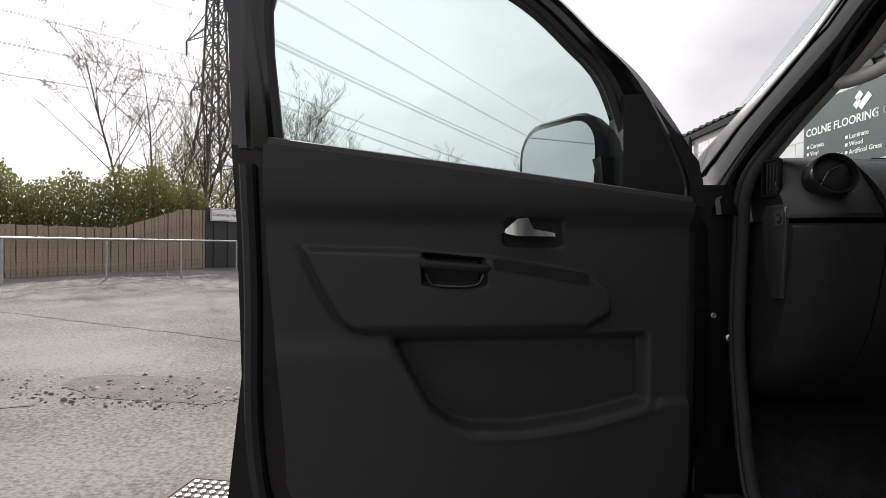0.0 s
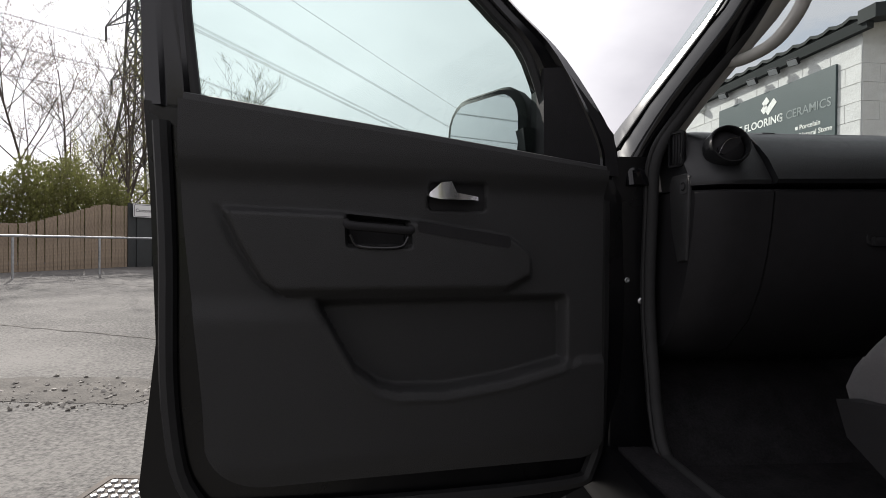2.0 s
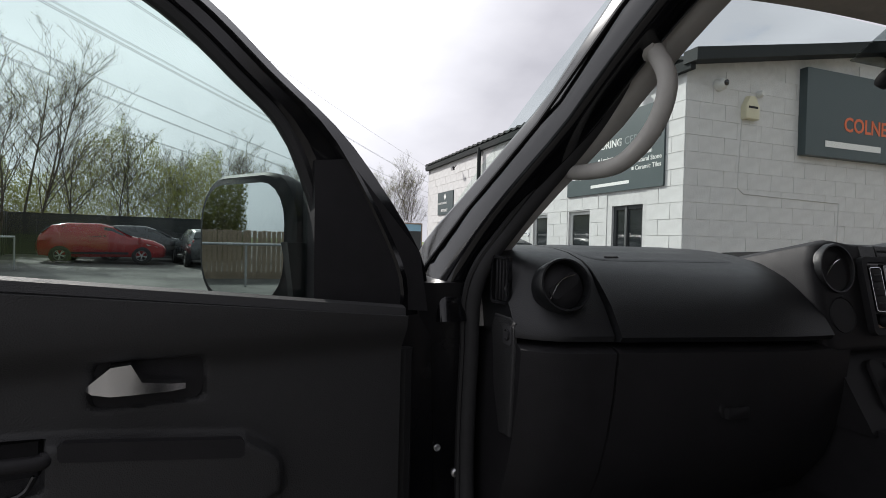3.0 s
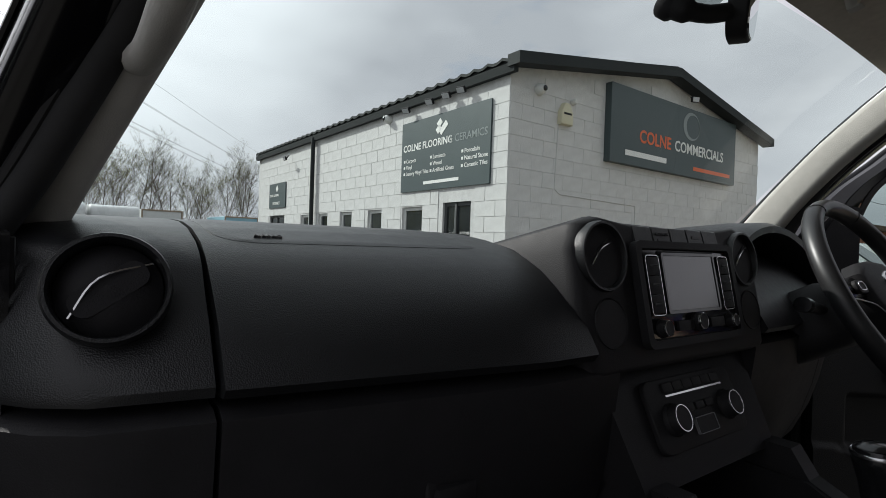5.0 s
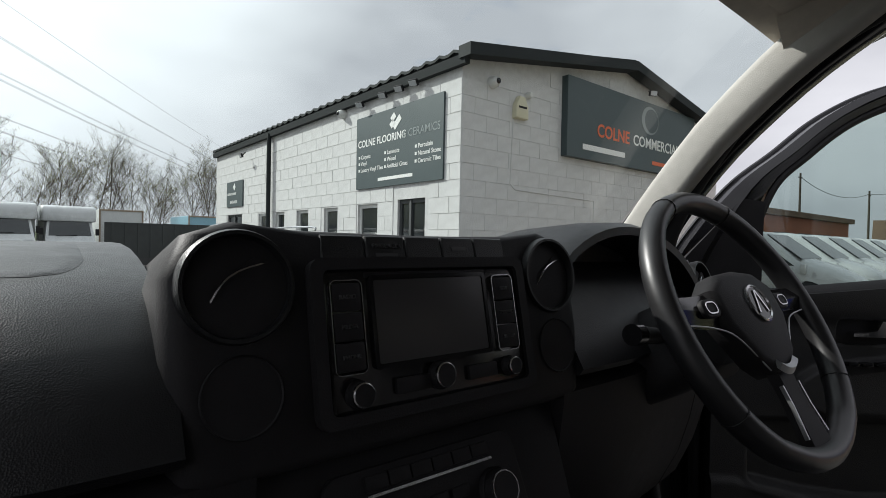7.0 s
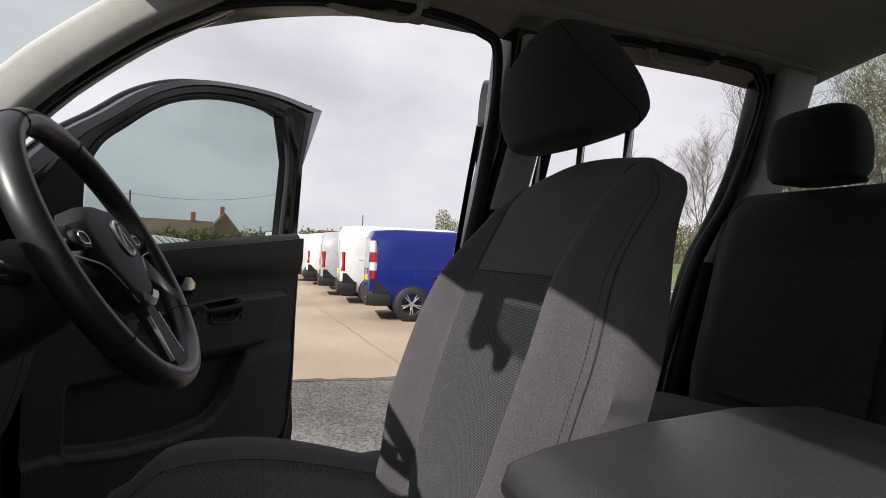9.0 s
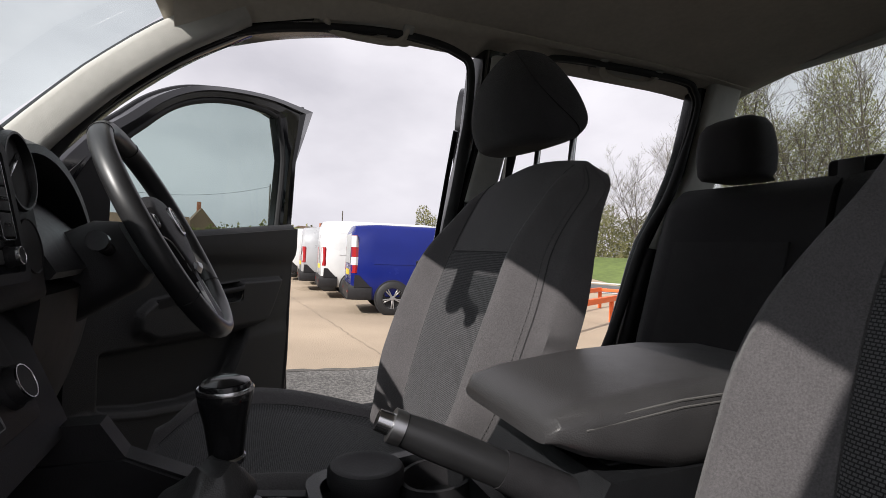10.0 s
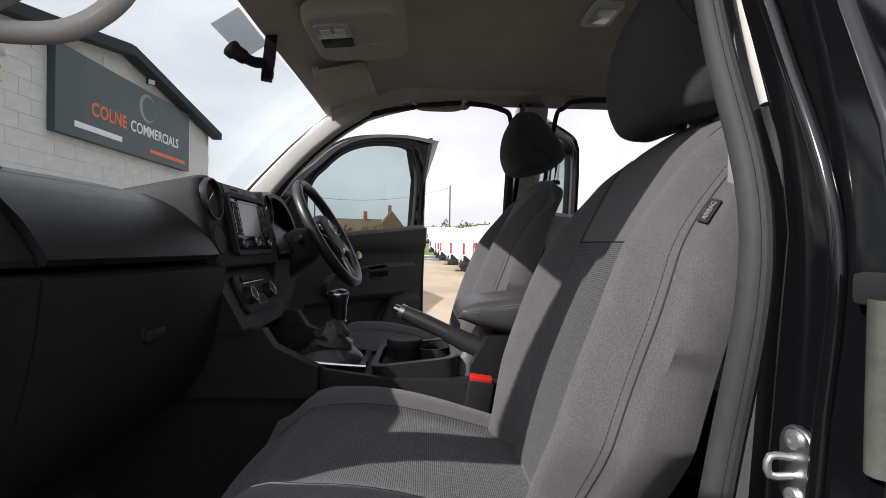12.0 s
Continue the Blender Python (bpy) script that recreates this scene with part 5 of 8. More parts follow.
def sheet(fn, us, vs, thick=0.0, normal=None, keep=None):
    """A curved sheet over a grid; with thick it is closed into a shell along normal."""
    bm = bmesh.new()
    def lay(off):
        return [[bm.verts.new(Vector(fn(u, v)) + (Vector(normal) * off if normal else Vector())) for u in us] for v in vs]
    a = lay(0.0)
    b = lay(-thick) if thick else None
    nu, nv = len(us), len(vs)
    cell = lambda i, j: keep is None or keep((us[i] + us[i + 1]) / 2, (vs[j] + vs[j + 1]) / 2)
    for j in range(nv - 1):
        for i in range(nu - 1):
            if not cell(i, j):
                continue
            bm.faces.new((a[j][i], a[j][i + 1], a[j + 1][i + 1], a[j + 1][i]))
            if b:
                bm.faces.new((b[j][i], b[j + 1][i], b[j + 1][i + 1], b[j][i + 1]))
                for (di, dj, p, q) in ((0, -1, (j, i), (j, i + 1)), (0, 1, (j + 1, i + 1), (j + 1, i)), (-1, 0, (j + 1, i), (j, i)), (1, 0, (j, i + 1), (j + 1, i + 1))):
                    ii, jj = i + di, j + dj
                    if not (0 <= ii < nu - 1 and 0 <= jj < nv - 1 and cell(ii, jj)):
                        bm.faces.new((a[p[0]][p[1]], b[p[0]][p[1]], b[q[0]][q[1]], a[q[0]][q[1]]))
    loose = [v for v in bm.verts if not v.link_faces]
    bmesh.ops.delete(bm, geom=loose, context="VERTS")
    return bm


def steps(a, b, n):
    return [a + (b - a) * k / n for k in range(n + 1)]


def pillar(pts, half, s, x_out, x_in, round_=0.012):
    """A bar that follows the cab's side: points (y, z), half its breadth, and offsets of its outer and inner faces from the side."""
    rings = []
    if len(pts) > 3:
        fine = smooth_path([(y, z, half[i] if isinstance(half, (list, tuple)) else half) for i, (y, z) in enumerate(pts)], 4)
        pts, half = [(p[0], p[1]) for p in fine], [p[2] for p in fine]
    n = len(pts)
    for i, (y, z) in enumerate(pts):
        ya, za = pts[max(i - 1, 0)]
        yb, zb = pts[min(i + 1, n - 1)]
        d = Vector((yb - ya, zb - za)).normalized()
        nrm = Vector((-d.y, d.x))
        h = half[i] if isinstance(half, (list, tuple)) else half
        ring = []
        for px, py in rrect(x_in - x_out, 2 * h, min(round_, h * 0.8, (x_in - x_out) * 0.45), 3):
            w = side_w(z) - (x_out + x_in) / 2 - px
            ring.append((s * w, y + nrm.x * py, z + nrm.y * py))
        rings.append(ring)
    return loft(rings)


truck = thing("pickup_truck", "black double-cab pickup truck standing with its doors open", "pickup truck")
A_LINE = [(0.005, 1.20), (0.012, 1.285), (-0.065, 1.39), (-0.190, 1.51), (-0.330, 1.625), (-0.46, 1.705)]
CANT = [(-0.40, 1.700), (-0.55, 1.745), (-0.75, 1.778), (-1.1, 1.800), (-1.5, 1.800), (-1.78, 1.790)]
# doorway outlines (y, z), front and rear
FRONT_WAY = [(-0.09, 0.74), (-0.055, 0.95), (-0.062, 1.15), (-0.082, 1.28), (-0.125, 1.38), (-0.21, 1.485), (-0.325, 1.592), (-0.455, 1.660), (-0.60, 1.695), (-0.78, 1.712), (-0.91, 1.698), (-0.952, 1.650), (-0.960, 1.44), (-0.954, 1.25), (-0.928, 1.05), (-0.888, 0.85), (-0.83, 0.70), (-0.74, 0.645), (-0.22, 0.635), (-0.13, 0.65)]
REAR_WAY = [(-1.095, 0.70), (-1.095, 1.25), (-1.10, 1.64), (-1.13, 1.705), (-1.20, 1.730), (-1.54, 1.734), (-1.610, 1.712), (-1.628, 1.65), (-1.615, 1.45), (-1.585, 1.30), (-1.50, 1.05), (-1.40, 0.85), (-1.30, 0.70), (-1.13, 0.66)]
for s in (-1, 1):
    bs = -0.080
    part("a_pillar", pillar(A_LINE, [0.09, 0.080, 0.052, 0.043, 0.042, 0.042], s, 0.065, 0.115), "pillar_paint", truck, "black front pillar")
    part("drip_strip", tube([(s * (side_w(z) - 0.064), y + 0.006, z + 0.008) for y, z in A_LINE[1:]], 0.003, 6), "paint", truck)
    part("a_pillar_trim", pillar([(y - 0.005, z - 0.007) for y, z in A_LINE], [0.06, 0.055, 0.038, 0.032, 0.031, 0.031], s, 0.117, 0.160, 0.014), "trim", truck, "light grey pillar trim")
    part("hinge_pillar", pillar([(0.015, 0.60), (0.032, 0.95), (0.030, 1.15), (0.020, 1.285)], [0.09, 0.085, 0.09, 0.095], s, 0.025, 0.14), "paint", truck)
    part("cant_rail", pillar(CANT, 0.045, s, 0.0, 0.115), "paint", truck)
    part("b_pillar", pillar([(-0.93 + bs, 0.62), (-0.93 + bs, 0.9), (-0.932 + bs, 1.25), (-0.94 + bs, 1.5), (-0.945 + bs, 1.72)], [0.095, 0.070, 0.046, 0.036, 0.042], s, 0.0, 0.115), "pillar_paint", truck)
    part("pillar_flange", tube(smooth_path([(s * (side_w(z) - 0.050), -0.93 + bs + h, z) for z, h in ((0.95, 0.068), (1.10, 0.057), (1.25, 0.049), (1.40, 0.050), (1.55, 0.052))], 6), 0.006, 16), "pillar_paint", truck)
    part("b_pillar_trim", pillar([(-0.93 + bs, 0.62), (-0.937 + bs, 1.20), (-0.944 + bs, 1.372)], [0.070, 0.042, 0.036], s, 0.117, 0.16, 0.02), "plastic", truck)
    part("b_pillar_upper_trim", pillar([(-0.945 + bs, 1.376), (-0.95 + bs, 1.5), (-0.955 + bs, 1.70)], [0.036, 0.034, 0.040], s, 0.117, 0.145, 0.016), "trim", truck, "light grey pillar trim")
    part("c_pillar", pillar([(-1.56, 0.62), (-1.65, 1.0), (-1.69, 1.3), (-1.695, 1.5), (-1.705, 1.78)], [0.15, 0.13, 0.085, 0.07, 0.07], s, 0.06, 0.115), "paint", truck)
    part("c_pillar_trim", pillar([(-1.69, 1.28), (-1.695, 1.5), (-1.705, 1.745)], [0.075, 0.055, 0.055], s, 0.117, 0.15, 0.018), "trim", truck, "light grey pillar trim")
    part("rear_quarter_trim", pillar([(-1.55, 0.62), (-1.63, 1.0), (-1.67, 1.275)], [0.14, 0.12, 0.08], s, 0.117, 0.16, 0.02), "plastic", truck)
    part("sill", loft([[(s * x, y, z) for x, z in ((0.74, 0.52), (0.85, 0.50), (0.872, 0.56), (0.852, 0.640), (0.78, 0.640), (0.74, 0.62))] for y in (0.06, -0.8, -1.52)]), "sill_paint", truck)
    part("scuff_plate", box((0.07, 0.70, 0.012), (s * 0.79, -0.45, 0.643), 0.004), "carpet", truck)
    for way in (FRONT_WAY, REAR_WAY):
        pts = smooth_path([(s * (side_w(z) - 0.128), y, z) for y, z in way] + [(s * (side_w(way[0][1]) - 0.128), way[0][0], way[0][1])], 7)
        part("door_seal", tube(pts, [0.0136 - 0.0060 * sstep(1.48, 1.62, p[2]) for p in pts], 18), "seal", truck, "soft grey rubber door seal")
        part("seal_lip", tube([(p[0] + s * 0.015, p[1], p[2]) for p in pts], 0.0055, 8), "rubber", truck)
    # wings, bed and wheels
    part("front_wing", loft([[(s * x, y, z) for x, z in ((0.60, 0.98), (0.90, 0.62 if not 0.22 < y < 0.95 else 0.90), (0.94, 0.95), (0.90, 1.16 - max(0, y - 0.3) * 0.06), (0.70, 1.22 - max(0, y) * 0.05), (0.60, 1.20 - max(0, y) * 0.05))] for y in (0.08, 0.20, 0.25, 0.6, 0.92, 0.97, 1.35)]), "paint", truck)
    part("bed_side", box((0.06, 1.56, 0.56), (s * 0.90, -2.66, 0.98), 0.02), "paint", truck)
for s in (-1, 1):
    for y in (0.58, -2.45):
        road_wheel(0.37, 0.245, truck, Matrix.Translation((s * 0.745, y, 0.30)) @ Matrix.Rotation(radians(90 * s), 4, "Y"), 6)
    part("mud_flap", box((0.30, 0.02, 0.40), (s * 0.52, 0.16, 0.40), 0.006), "rubber", truck)
part("bonnet", sheet(lambda u, v: (u, v, 1.215 + 0.05 * (1 - (u / 0.72) ** 2) - 0.09 * sstep(0.3, 1.4, v) * (v - 0.2)), steps(-0.72, 0.72, 16), steps(0.30, 1.38, 10), 0.02, (0, 0, 1)), "paint", truck)
part("scuttle", sheet(lambda u, v: (u, v, 1.25 + 0.02 * math.cos(u * 2)), steps(-0.78, 0.78, 10), steps(0.14, 0.34, 3), 0.02, (0, 0, 1)), "plastic", truck)
part("front_bumper", box((1.82, 0.30, 0.46), (0, 1.42, 0.60), 0.10, 4), "paint", truck)
part("grille", box((1.1, 0.06, 0.22), (0, 1.40, 0.95), 0.03, 3), "gloss", truck)
for s in (-1, 1):
    part("headlamp", box((0.34, 0.16, 0.22), (s * 0.72, 1.32, 0.97), 0.05, 4), "lamp_clear", truck)
    part("tail_lamp", box((0.12, 0.10, 0.42), (s * 0.86, -3.45, 0.98), 0.03, 3), "lamp_red", truck)
part("chassis", box((1.0, 4.4, 0.18), (0, -0.95, 0.42), 0.04), "plastic", truck)
part("bed_floor", box((1.70, 1.62, 0.06), (0, -2.62, 0.70), 0.01), "paint", truck)
part("tailgate", box((1.60, 0.06, 0.50), (0, -3.42, 0.98), 0.02), "paint", truck)
part("bed_front", box((1.70, 0.05, 0.55), (0, -1.88, 0.96), 0.01), "paint", truck)
part("rear_bumper", box((1.7, 0.2, 0.18), (0, -3.58, 0.55), 0.05), "chrome", truck)

# floor, bulkhead, rear wall
part("cabin_floor", sheet(lambda u, v: (u, v, 0.60 + 0.10 * sstep(0.16, 0.08, abs(u)) + 0.20 * sstep(-0.12, 0.10, v)), steps(-0.76, 0.76, 20), steps(-1.80, 0.14, 16), 0.05, (0, 0, 1)), "carpet", truck, "black carpeted cabin floor")
part("bulkhead", box((1.56, 0.05, 0.62), (0, 0.16, 0.98), 0.01), "carpet", truck)
part("rear_bulkhead", box((1.50, 0.06, 0.80), (0, -1.80, 1.0), 0.01), "plastic", truck)
# roof skin, headliner
def liner(x, y):
    return 1.788 - 0.062 * (abs(x) / 0.64) ** 2.4 - 0.078 * sstep(-0.62, -0.30, y) - 0.015 * sstep(-1.5, -1.8, y)
part("headliner", sheet(lambda u, v: (u, v + 0.05 * (1 - (u / 0.64) ** 2) * sstep(-0.6, -0.3, v), liner(u, v)), steps(-0.655, 0.655, 26), steps(-1.79, -0.335, 26), 0.012, (0, 0, -1)), "headliner", truck, "beige felt roof lining")
part("roof_skin", sheet(lambda u, v: (u, v + 0.05 * (1 - (u / 0.64) ** 2) * sstep(-0.6, -0.3, v), liner(u, v) + 0.055), steps(-0.70, 0.70, 26), steps(-1.83, -0.325, 20), 0.01, (0, 0, 1)), "paint", truck)
# soft trim between the roof lining and the doorways
RAIL = [(-0.35, 1.612), (-0.455, 1.668), (-0.60, 1.705), (-0.78, 1.722), (-1.15, 1.739), (-1.54, 1.744), (-1.76, 1.734)]
for s in (-1, 1):
    part("roof_side_trim", sheet(lambda k, v: ((lambda p: (s * lerp(side_w(p[1]) - 0.137, 0.535, v), p[0], lerp(p[1] + 0.002, liner(0.535, p[0]) - 0.003, v) - 0.004 * math.sin(math.pi * v)))(Vector(RAIL[int(k)]).lerp(Vector(RAIL[min(int(k) + 1, 6)]), k - int(k)))), steps(0, 6, 36), steps(0, 1, 6), 0.008, (0, 0, -1)), "headliner", truck)
# windscreen, rear window
def screen_pt(u, v):
    """u across from -1 to 1, v from the base to the header."""
    x = u * lerp(0.775, 0.640, v)
    return (x, lerp(0.12 + 0.17 * (1 - u * u), -0.325 + 0.055 * (1 - u * u), v), lerp(1.315, 1.690 + 0.03 * (1 - u * u), v) + 0.012 * math.sin(math.pi * v))
gl = part("windscreen", sheet(lambda u, v: screen_pt(u, v), steps(-1, 1, 20), steps(0, 1, 10)), "glass", truck, "clear tinted windscreen")
gl.visible_shadow = False
part("screen_band", sheet(lambda u, v: Vector(screen_pt(u, v)) + Vector((0, -0.006, -0.004)), steps(-0.15, 0.15, 10), steps(0.90, 1.0, 4), 0.003, (0, 0.7, 0.7)), "frit", gl, "dotted dark shade band behind the mirror")
rg = part("rear_window", sheet(lambda u, v: (u, -1.775 - 0.02 * (1 - (u / 0.69) ** 2) + 0.05 * (v - 1.3), v), steps(-0.69, 0.69, 12), steps(1.38, 1.758, 4)), "glass", truck)
rg.visible_shadow = False
for k in range(9):
    part("heater_line", tube([(x, -1.767 - 0.02 * (1 - (x / 0.69) ** 2) + 0.05 * (1.45 + k * 0.03 - 1.3), 1.45 + k * 0.03) for x in (-0.6, -0.3, 0, 0.3, 0.6)], 0.0005, 4), "trim", rg)
part("rear_header", box((1.36, 0.05, 0.05), (0, -1.785, 1.777), 0.015), "trim", truck)

# striker and door hinges on the near pillars
for s in (-1, 1):
    m = facing((s * 0.797, -0.953, 1.073), (0, 1, 0.0))
    st = part("striker", plate(rrect(0.036, 0.064, 0.016, 4), 0.005, m, edge=0.002), "alu", truck, "zinc door striker")
    part("loop", tube(smooth_path([m @ Vector(p) for p in ((-0.004, 0.007, 0.004), (-0.006, 0.007, 0.020), (-0.006, -0.007, 0.020), (-0.004, -0.007, 0.004))], 3), 0.0030, 8), "steel", st)
    for dy in (0.022, -0.022):
        part("screw", revolve([(0.0075, 0.0), (0.0075, 0.003), (0.003, 0.004), (0.001, 0.003)], m @ pose(0, dy, 0.005), 12), "steel", st)
    for z in (1.152, 0.80):
        hg = part("hinge", box((0.038, 0.048, 0.082), (s * 0.872, -0.985, z), 0.012), "greymetal", truck, "grey-green primed door hinge")
        part("hinge_pin", tube([(s * 0.862, -0.957, z - 0.055), (s * 0.862, -0.957, z + 0.055)], 0.010, 10), "greymetal", hg)
        part("front_hinge", box((0.05, 0.08, 0.09), (s * 0.865, -0.02, z), 0.012), "paint", truck)
    part("check_strap", box((0.10, 0.012, 0.022), (s * 0.890, -0.957, 1.213), 0.005), "plastic", truck)
    part("pillar_bolt", revolve([(0.008, 0.0), (0.008, 0.003), (0.005, 0.005), (0.002, 0.004)], facing((s * 0.755, -0.053, 0.958), (0, -1, 0)), 14), "alu", truck)
    part("pillar_bolt", revolve([(0.006, 0.0), (0.006, 0.003), (0.004, 0.004), (0.002, 0.003)], facing((s * 0.790, -0.056, 1.005), (0, -1, 0)), 14), "steel", truck)


# ---- doors ----
def ramp(x, pts):
    """Straight-line interpolation through rising pairs."""
    for (xa, ya), (xb, yb) in zip(pts, pts[1:]):
        if x <= xb:
            return lerp(ya, yb, max(0.0, (x - xa) / (xb - xa)))
    return pts[-1][1]


def door(name, label, s, origin, swing, front=True):
    """A side door. Local x runs from the hinge end to the rear edge, local y towards the cabin (mirrored on the right side), z is height."""
    d = Vector((math.sin(radians(swing)) * s, -math.cos(radians(swing)), 0))
    yax = Vector((0, 0, 1)).cross(d)
    m = Matrix((d, yax, Vector((0, 0, 1)))).transposed().to_4x4()
    m.translation = origin
    m = m @ Matrix.Translation((0, 0, -0.13 if front else 0.0)) @ Matrix.Diagonal((1.055, 1.0, 1.09, 1.0) if front else (1.0, 1.0, 1.02, 1.0))
    t = thing(name, label, "car door", m, "truck doors")
    f = -s
    P = lambda u, i, z: Vector((u, f * i, z))
    if front:
        outer = [(-0.068, 1.245), (-0.052, 1.335), (0.058, 1.478), (0.16, 1.56), (0.25, 1.632), (0.36, 1.688), (0.50, 1.725), (0.70, 1.756), (0.935, 1.766)]
        inner = [(0.070, 1.245), (0.078, 1.30), (0.14, 1.475), (0.215, 1.552), (0.30, 1.618), (0.40, 1.662), (0.52, 1.690), (0.66, 1.702), (0.735, 1.694)]
        rear, rear_in, tri = [(0.838, 1.56), (0.828, 1.33)], [(0.772, 1.56), (0.750, 1.32)], 0.114
        low = [(0.818, 1.20), (0.808, 0.95), (0.832, 0.72), (0.820, 0.655), (0.10, 0.60), (-0.02, 0.64), (-0.07, 0.78), (-0.08, 1.0), (-0.07, 1.22)]
        belt = ((0.0, 1.252), (0.755, 1.330))
    else:
        outer = [(-0.02, 1.34), (-0.01, 1.60), (0.03, 1.70), (0.10, 1.745), (0.2, 1.752), (0.40, 1.752), (0.52, 1.742), (0.58, 1.70)]
        inner = [(0.04, 1.34), (0.05, 1.58), (0.08, 1.66), (0.13, 1.695), (0.22, 1.705), (0.38, 1.705), (0.47, 1.695), (0.52, 1.66)]
        rear, rear_in, tri = [(0.585, 1.56), (0.565, 1.36)], [(0.525, 1.56), (0.505, 1.36)], 0.04
        low = [(0.56, 1.25), (0.50, 1.05), (0.42, 0.85), (0.30, 0.68), (0.22, 0.63), (0.05, 0.61), (-0.03, 0.66), (-0.05, 0.9), (-0.03, 1.22)]
        belt = ((0.0, 1.335), (0.52, 1.345))
    # lower shell with its rounded skin
    skin = [(-0.068, 1.25) if front else (-0.02, 1.32)] + [(u, z) for u, z in low[::-1]] + [(rear[1][0], rear[1][1] + 0.004)]
    def thick(z):
        return -0.115 + 0.03 * sstep(1.0, 1.33, z)
    ring_in = [P(u, -0.022, z) for u, z in skin]
    ring_mid = [P(u, -0.06, z) for u, z in skin]
    ring_out = [P(lerp(u, 0.4, 0.02), thick(z), lerp(z, 1.0, 0.02) - 0.045 * sstep(1.1, 1.25, z)) for u, z in skin]
    part("door_shell", loft([ring_in, ring_mid, ring_out]), "paint", t, angle=50)
    # window frame: painted, with a rubber inner lip
    fine = lambda pts: [(p[0], p[1]) for p in smooth_path([(u, z, 0.0) for u, z in pts], 4)]
    fo, fi = fine(outer) + rear, fine(inner) + rear_in
    bm = bmesh.new()
    rows = [[P(u, i, z) for u, z in o] for o, i in ((fo, -0.075), (fo, -0.030), ([(lerp(a[0], b[0], 0.35), lerp(a[1], b[1], 0.35)) for a, b in zip(fo, fi)], -0.012), ([(lerp(a[0], b[0], 0.45), lerp(a[1], b[1], 0.45)) for a, b in zip(fo, fi)], -0.022), ([(lerp(a[0], b[0], 0.8), lerp(a[1], b[1], 0.8)) for a, b in zip(fo, fi)], -0.022), (fi, -0.034), (fi, -0.075))]
    loft(rows + [rows[0]], False, False, bm)
    fr = part("window_frame", bm, "pillar_paint", t, angle=35)
    mid = smooth_path([P(u, -0.036, z) for u, z in fi], 3)
    part("glass_seal", tube(mid, 0.010, 8), "rubber", fr)
    if front:
        part("edge_trim", tube(smooth_path([P(u, -0.074, z) for u, z in fo], 3), 0.006, 6), "gloss", fr)
        part("sail_panel", loft([[P(u, i, z) for u, z in ((-0.060, 1.25), (tri, 1.262), (tri + 0.002, 1.452), (0.070, 1.458), (-0.045, 1.335))] for i in (-0.015, -0.075)]), "plastic", t, smooth=False)
    ig = inner + rear_in
    gp = [P(u, -0.052, z) for u, z in ([(tri, 1.21), (tri, 1.455)] if front else [(0.045, 1.25)]) + [q for q in ig if q[0] > tri] + [(rear_in[1][0], 1.21 if front else 1.25)]]
    g = part("window_glass", loft([gp, [p + Vector((0, f * 0.004, 0)) for p in gp]]), "side_glass", t, "greenish tinted side window", smooth=False)
    g.visible_shadow = False
    # moulded inner panel
    u1 = 0.765 if front else 0.50
    def bulge(u, z):
        i = 0.022
        if front:
            i += 0.012 * sstep(1.19, 1.27, z)
            # padded arm rest with a slanting rear edge
            top = ramp(u, ((0.150, 1.070), (0.172, 1.108), (0.204, 1.129), (0.378, 1.154), (0.515, 1.165), (0.72, 1.169)))
            rear_u = ramp(z, ((1.015, 0.585), (1.023, 0.608), (1.049, 0.645), (1.104, 0.678), (1.170, 0.710)))
            pad = sstep(0.0, 0.012, top - z) * sstep(0.0, 0.022, z - (1.018 + 0.022 * sstep(0.22, 0.16, u))) * sstep(0.0, 0.012, u - 0.156) * sstep(0.0, 0.010, rear_u - u)
            i += 0.024 * pad - 0.004 * sstep(0.016, 0.0, abs(rear_u - u)) * sstep(1.01, 1.03, z) * sstep(1.172, 1.16, z)
            # pull cup; the long slot beside it is only a dark plate, added below
            i -= 0.045 * sstep(0.0, 0.008, u - 0.392) * sstep(0.0, 0.008, 0.508 - u) * sstep(0.0, 0.012, z - 1.102) * sstep(0.0, 0.006, top - 0.004 - z)
            # map pocket with a raised lip, rising to the rear
            lip = ramp(u, ((0.05, 0.905), (0.09, 0.886), (0.20, 0.863), (0.322, 0.850), (0.412, 0.854), (0.446, 0.864), (0.485, 0.892), (0.52, 0.95), (0.556, 1.016), (0.60, 1.10)))
            inside = sstep(0.0, 0.012, z - lip) * sstep(0.0, 0.02, 1.022 - z) * sstep(0.0, 0.012, u - 0.075)
            i -= 0.030 * inside
            i += 0.008 * sstep(0.014, 0.004, abs(lip - 0.005 - z)) * sstep(0.06, 0.09, u) * sstep(0.555, 0.52, u)
            i += 0.010 * sstep(0.0, 0.02, lip - z) * sstep(0.70, 0.76, z) * sstep(1.03, 0.98, z)
            # handle recess
            i -= 0.020 * sstep(0.0, 0.010, u - 0.246) * sstep(0.0, 0.014, 0.362 - u) * sstep(0.0, 0.008, z - 1.168) * sstep(0.0, 0.008, 1.222 - z)
        else:
            i += 0.04 * sstep(1.03, 1.06, z) * sstep(1.19, 1.15, z)
        i += 0.012 * sstep(belt[0][1] - 0.05, belt[0][1] - 0.01, z)
        return i
    def top_z(u):
        return lerp(belt[0][1], belt[1][1], u / u1)
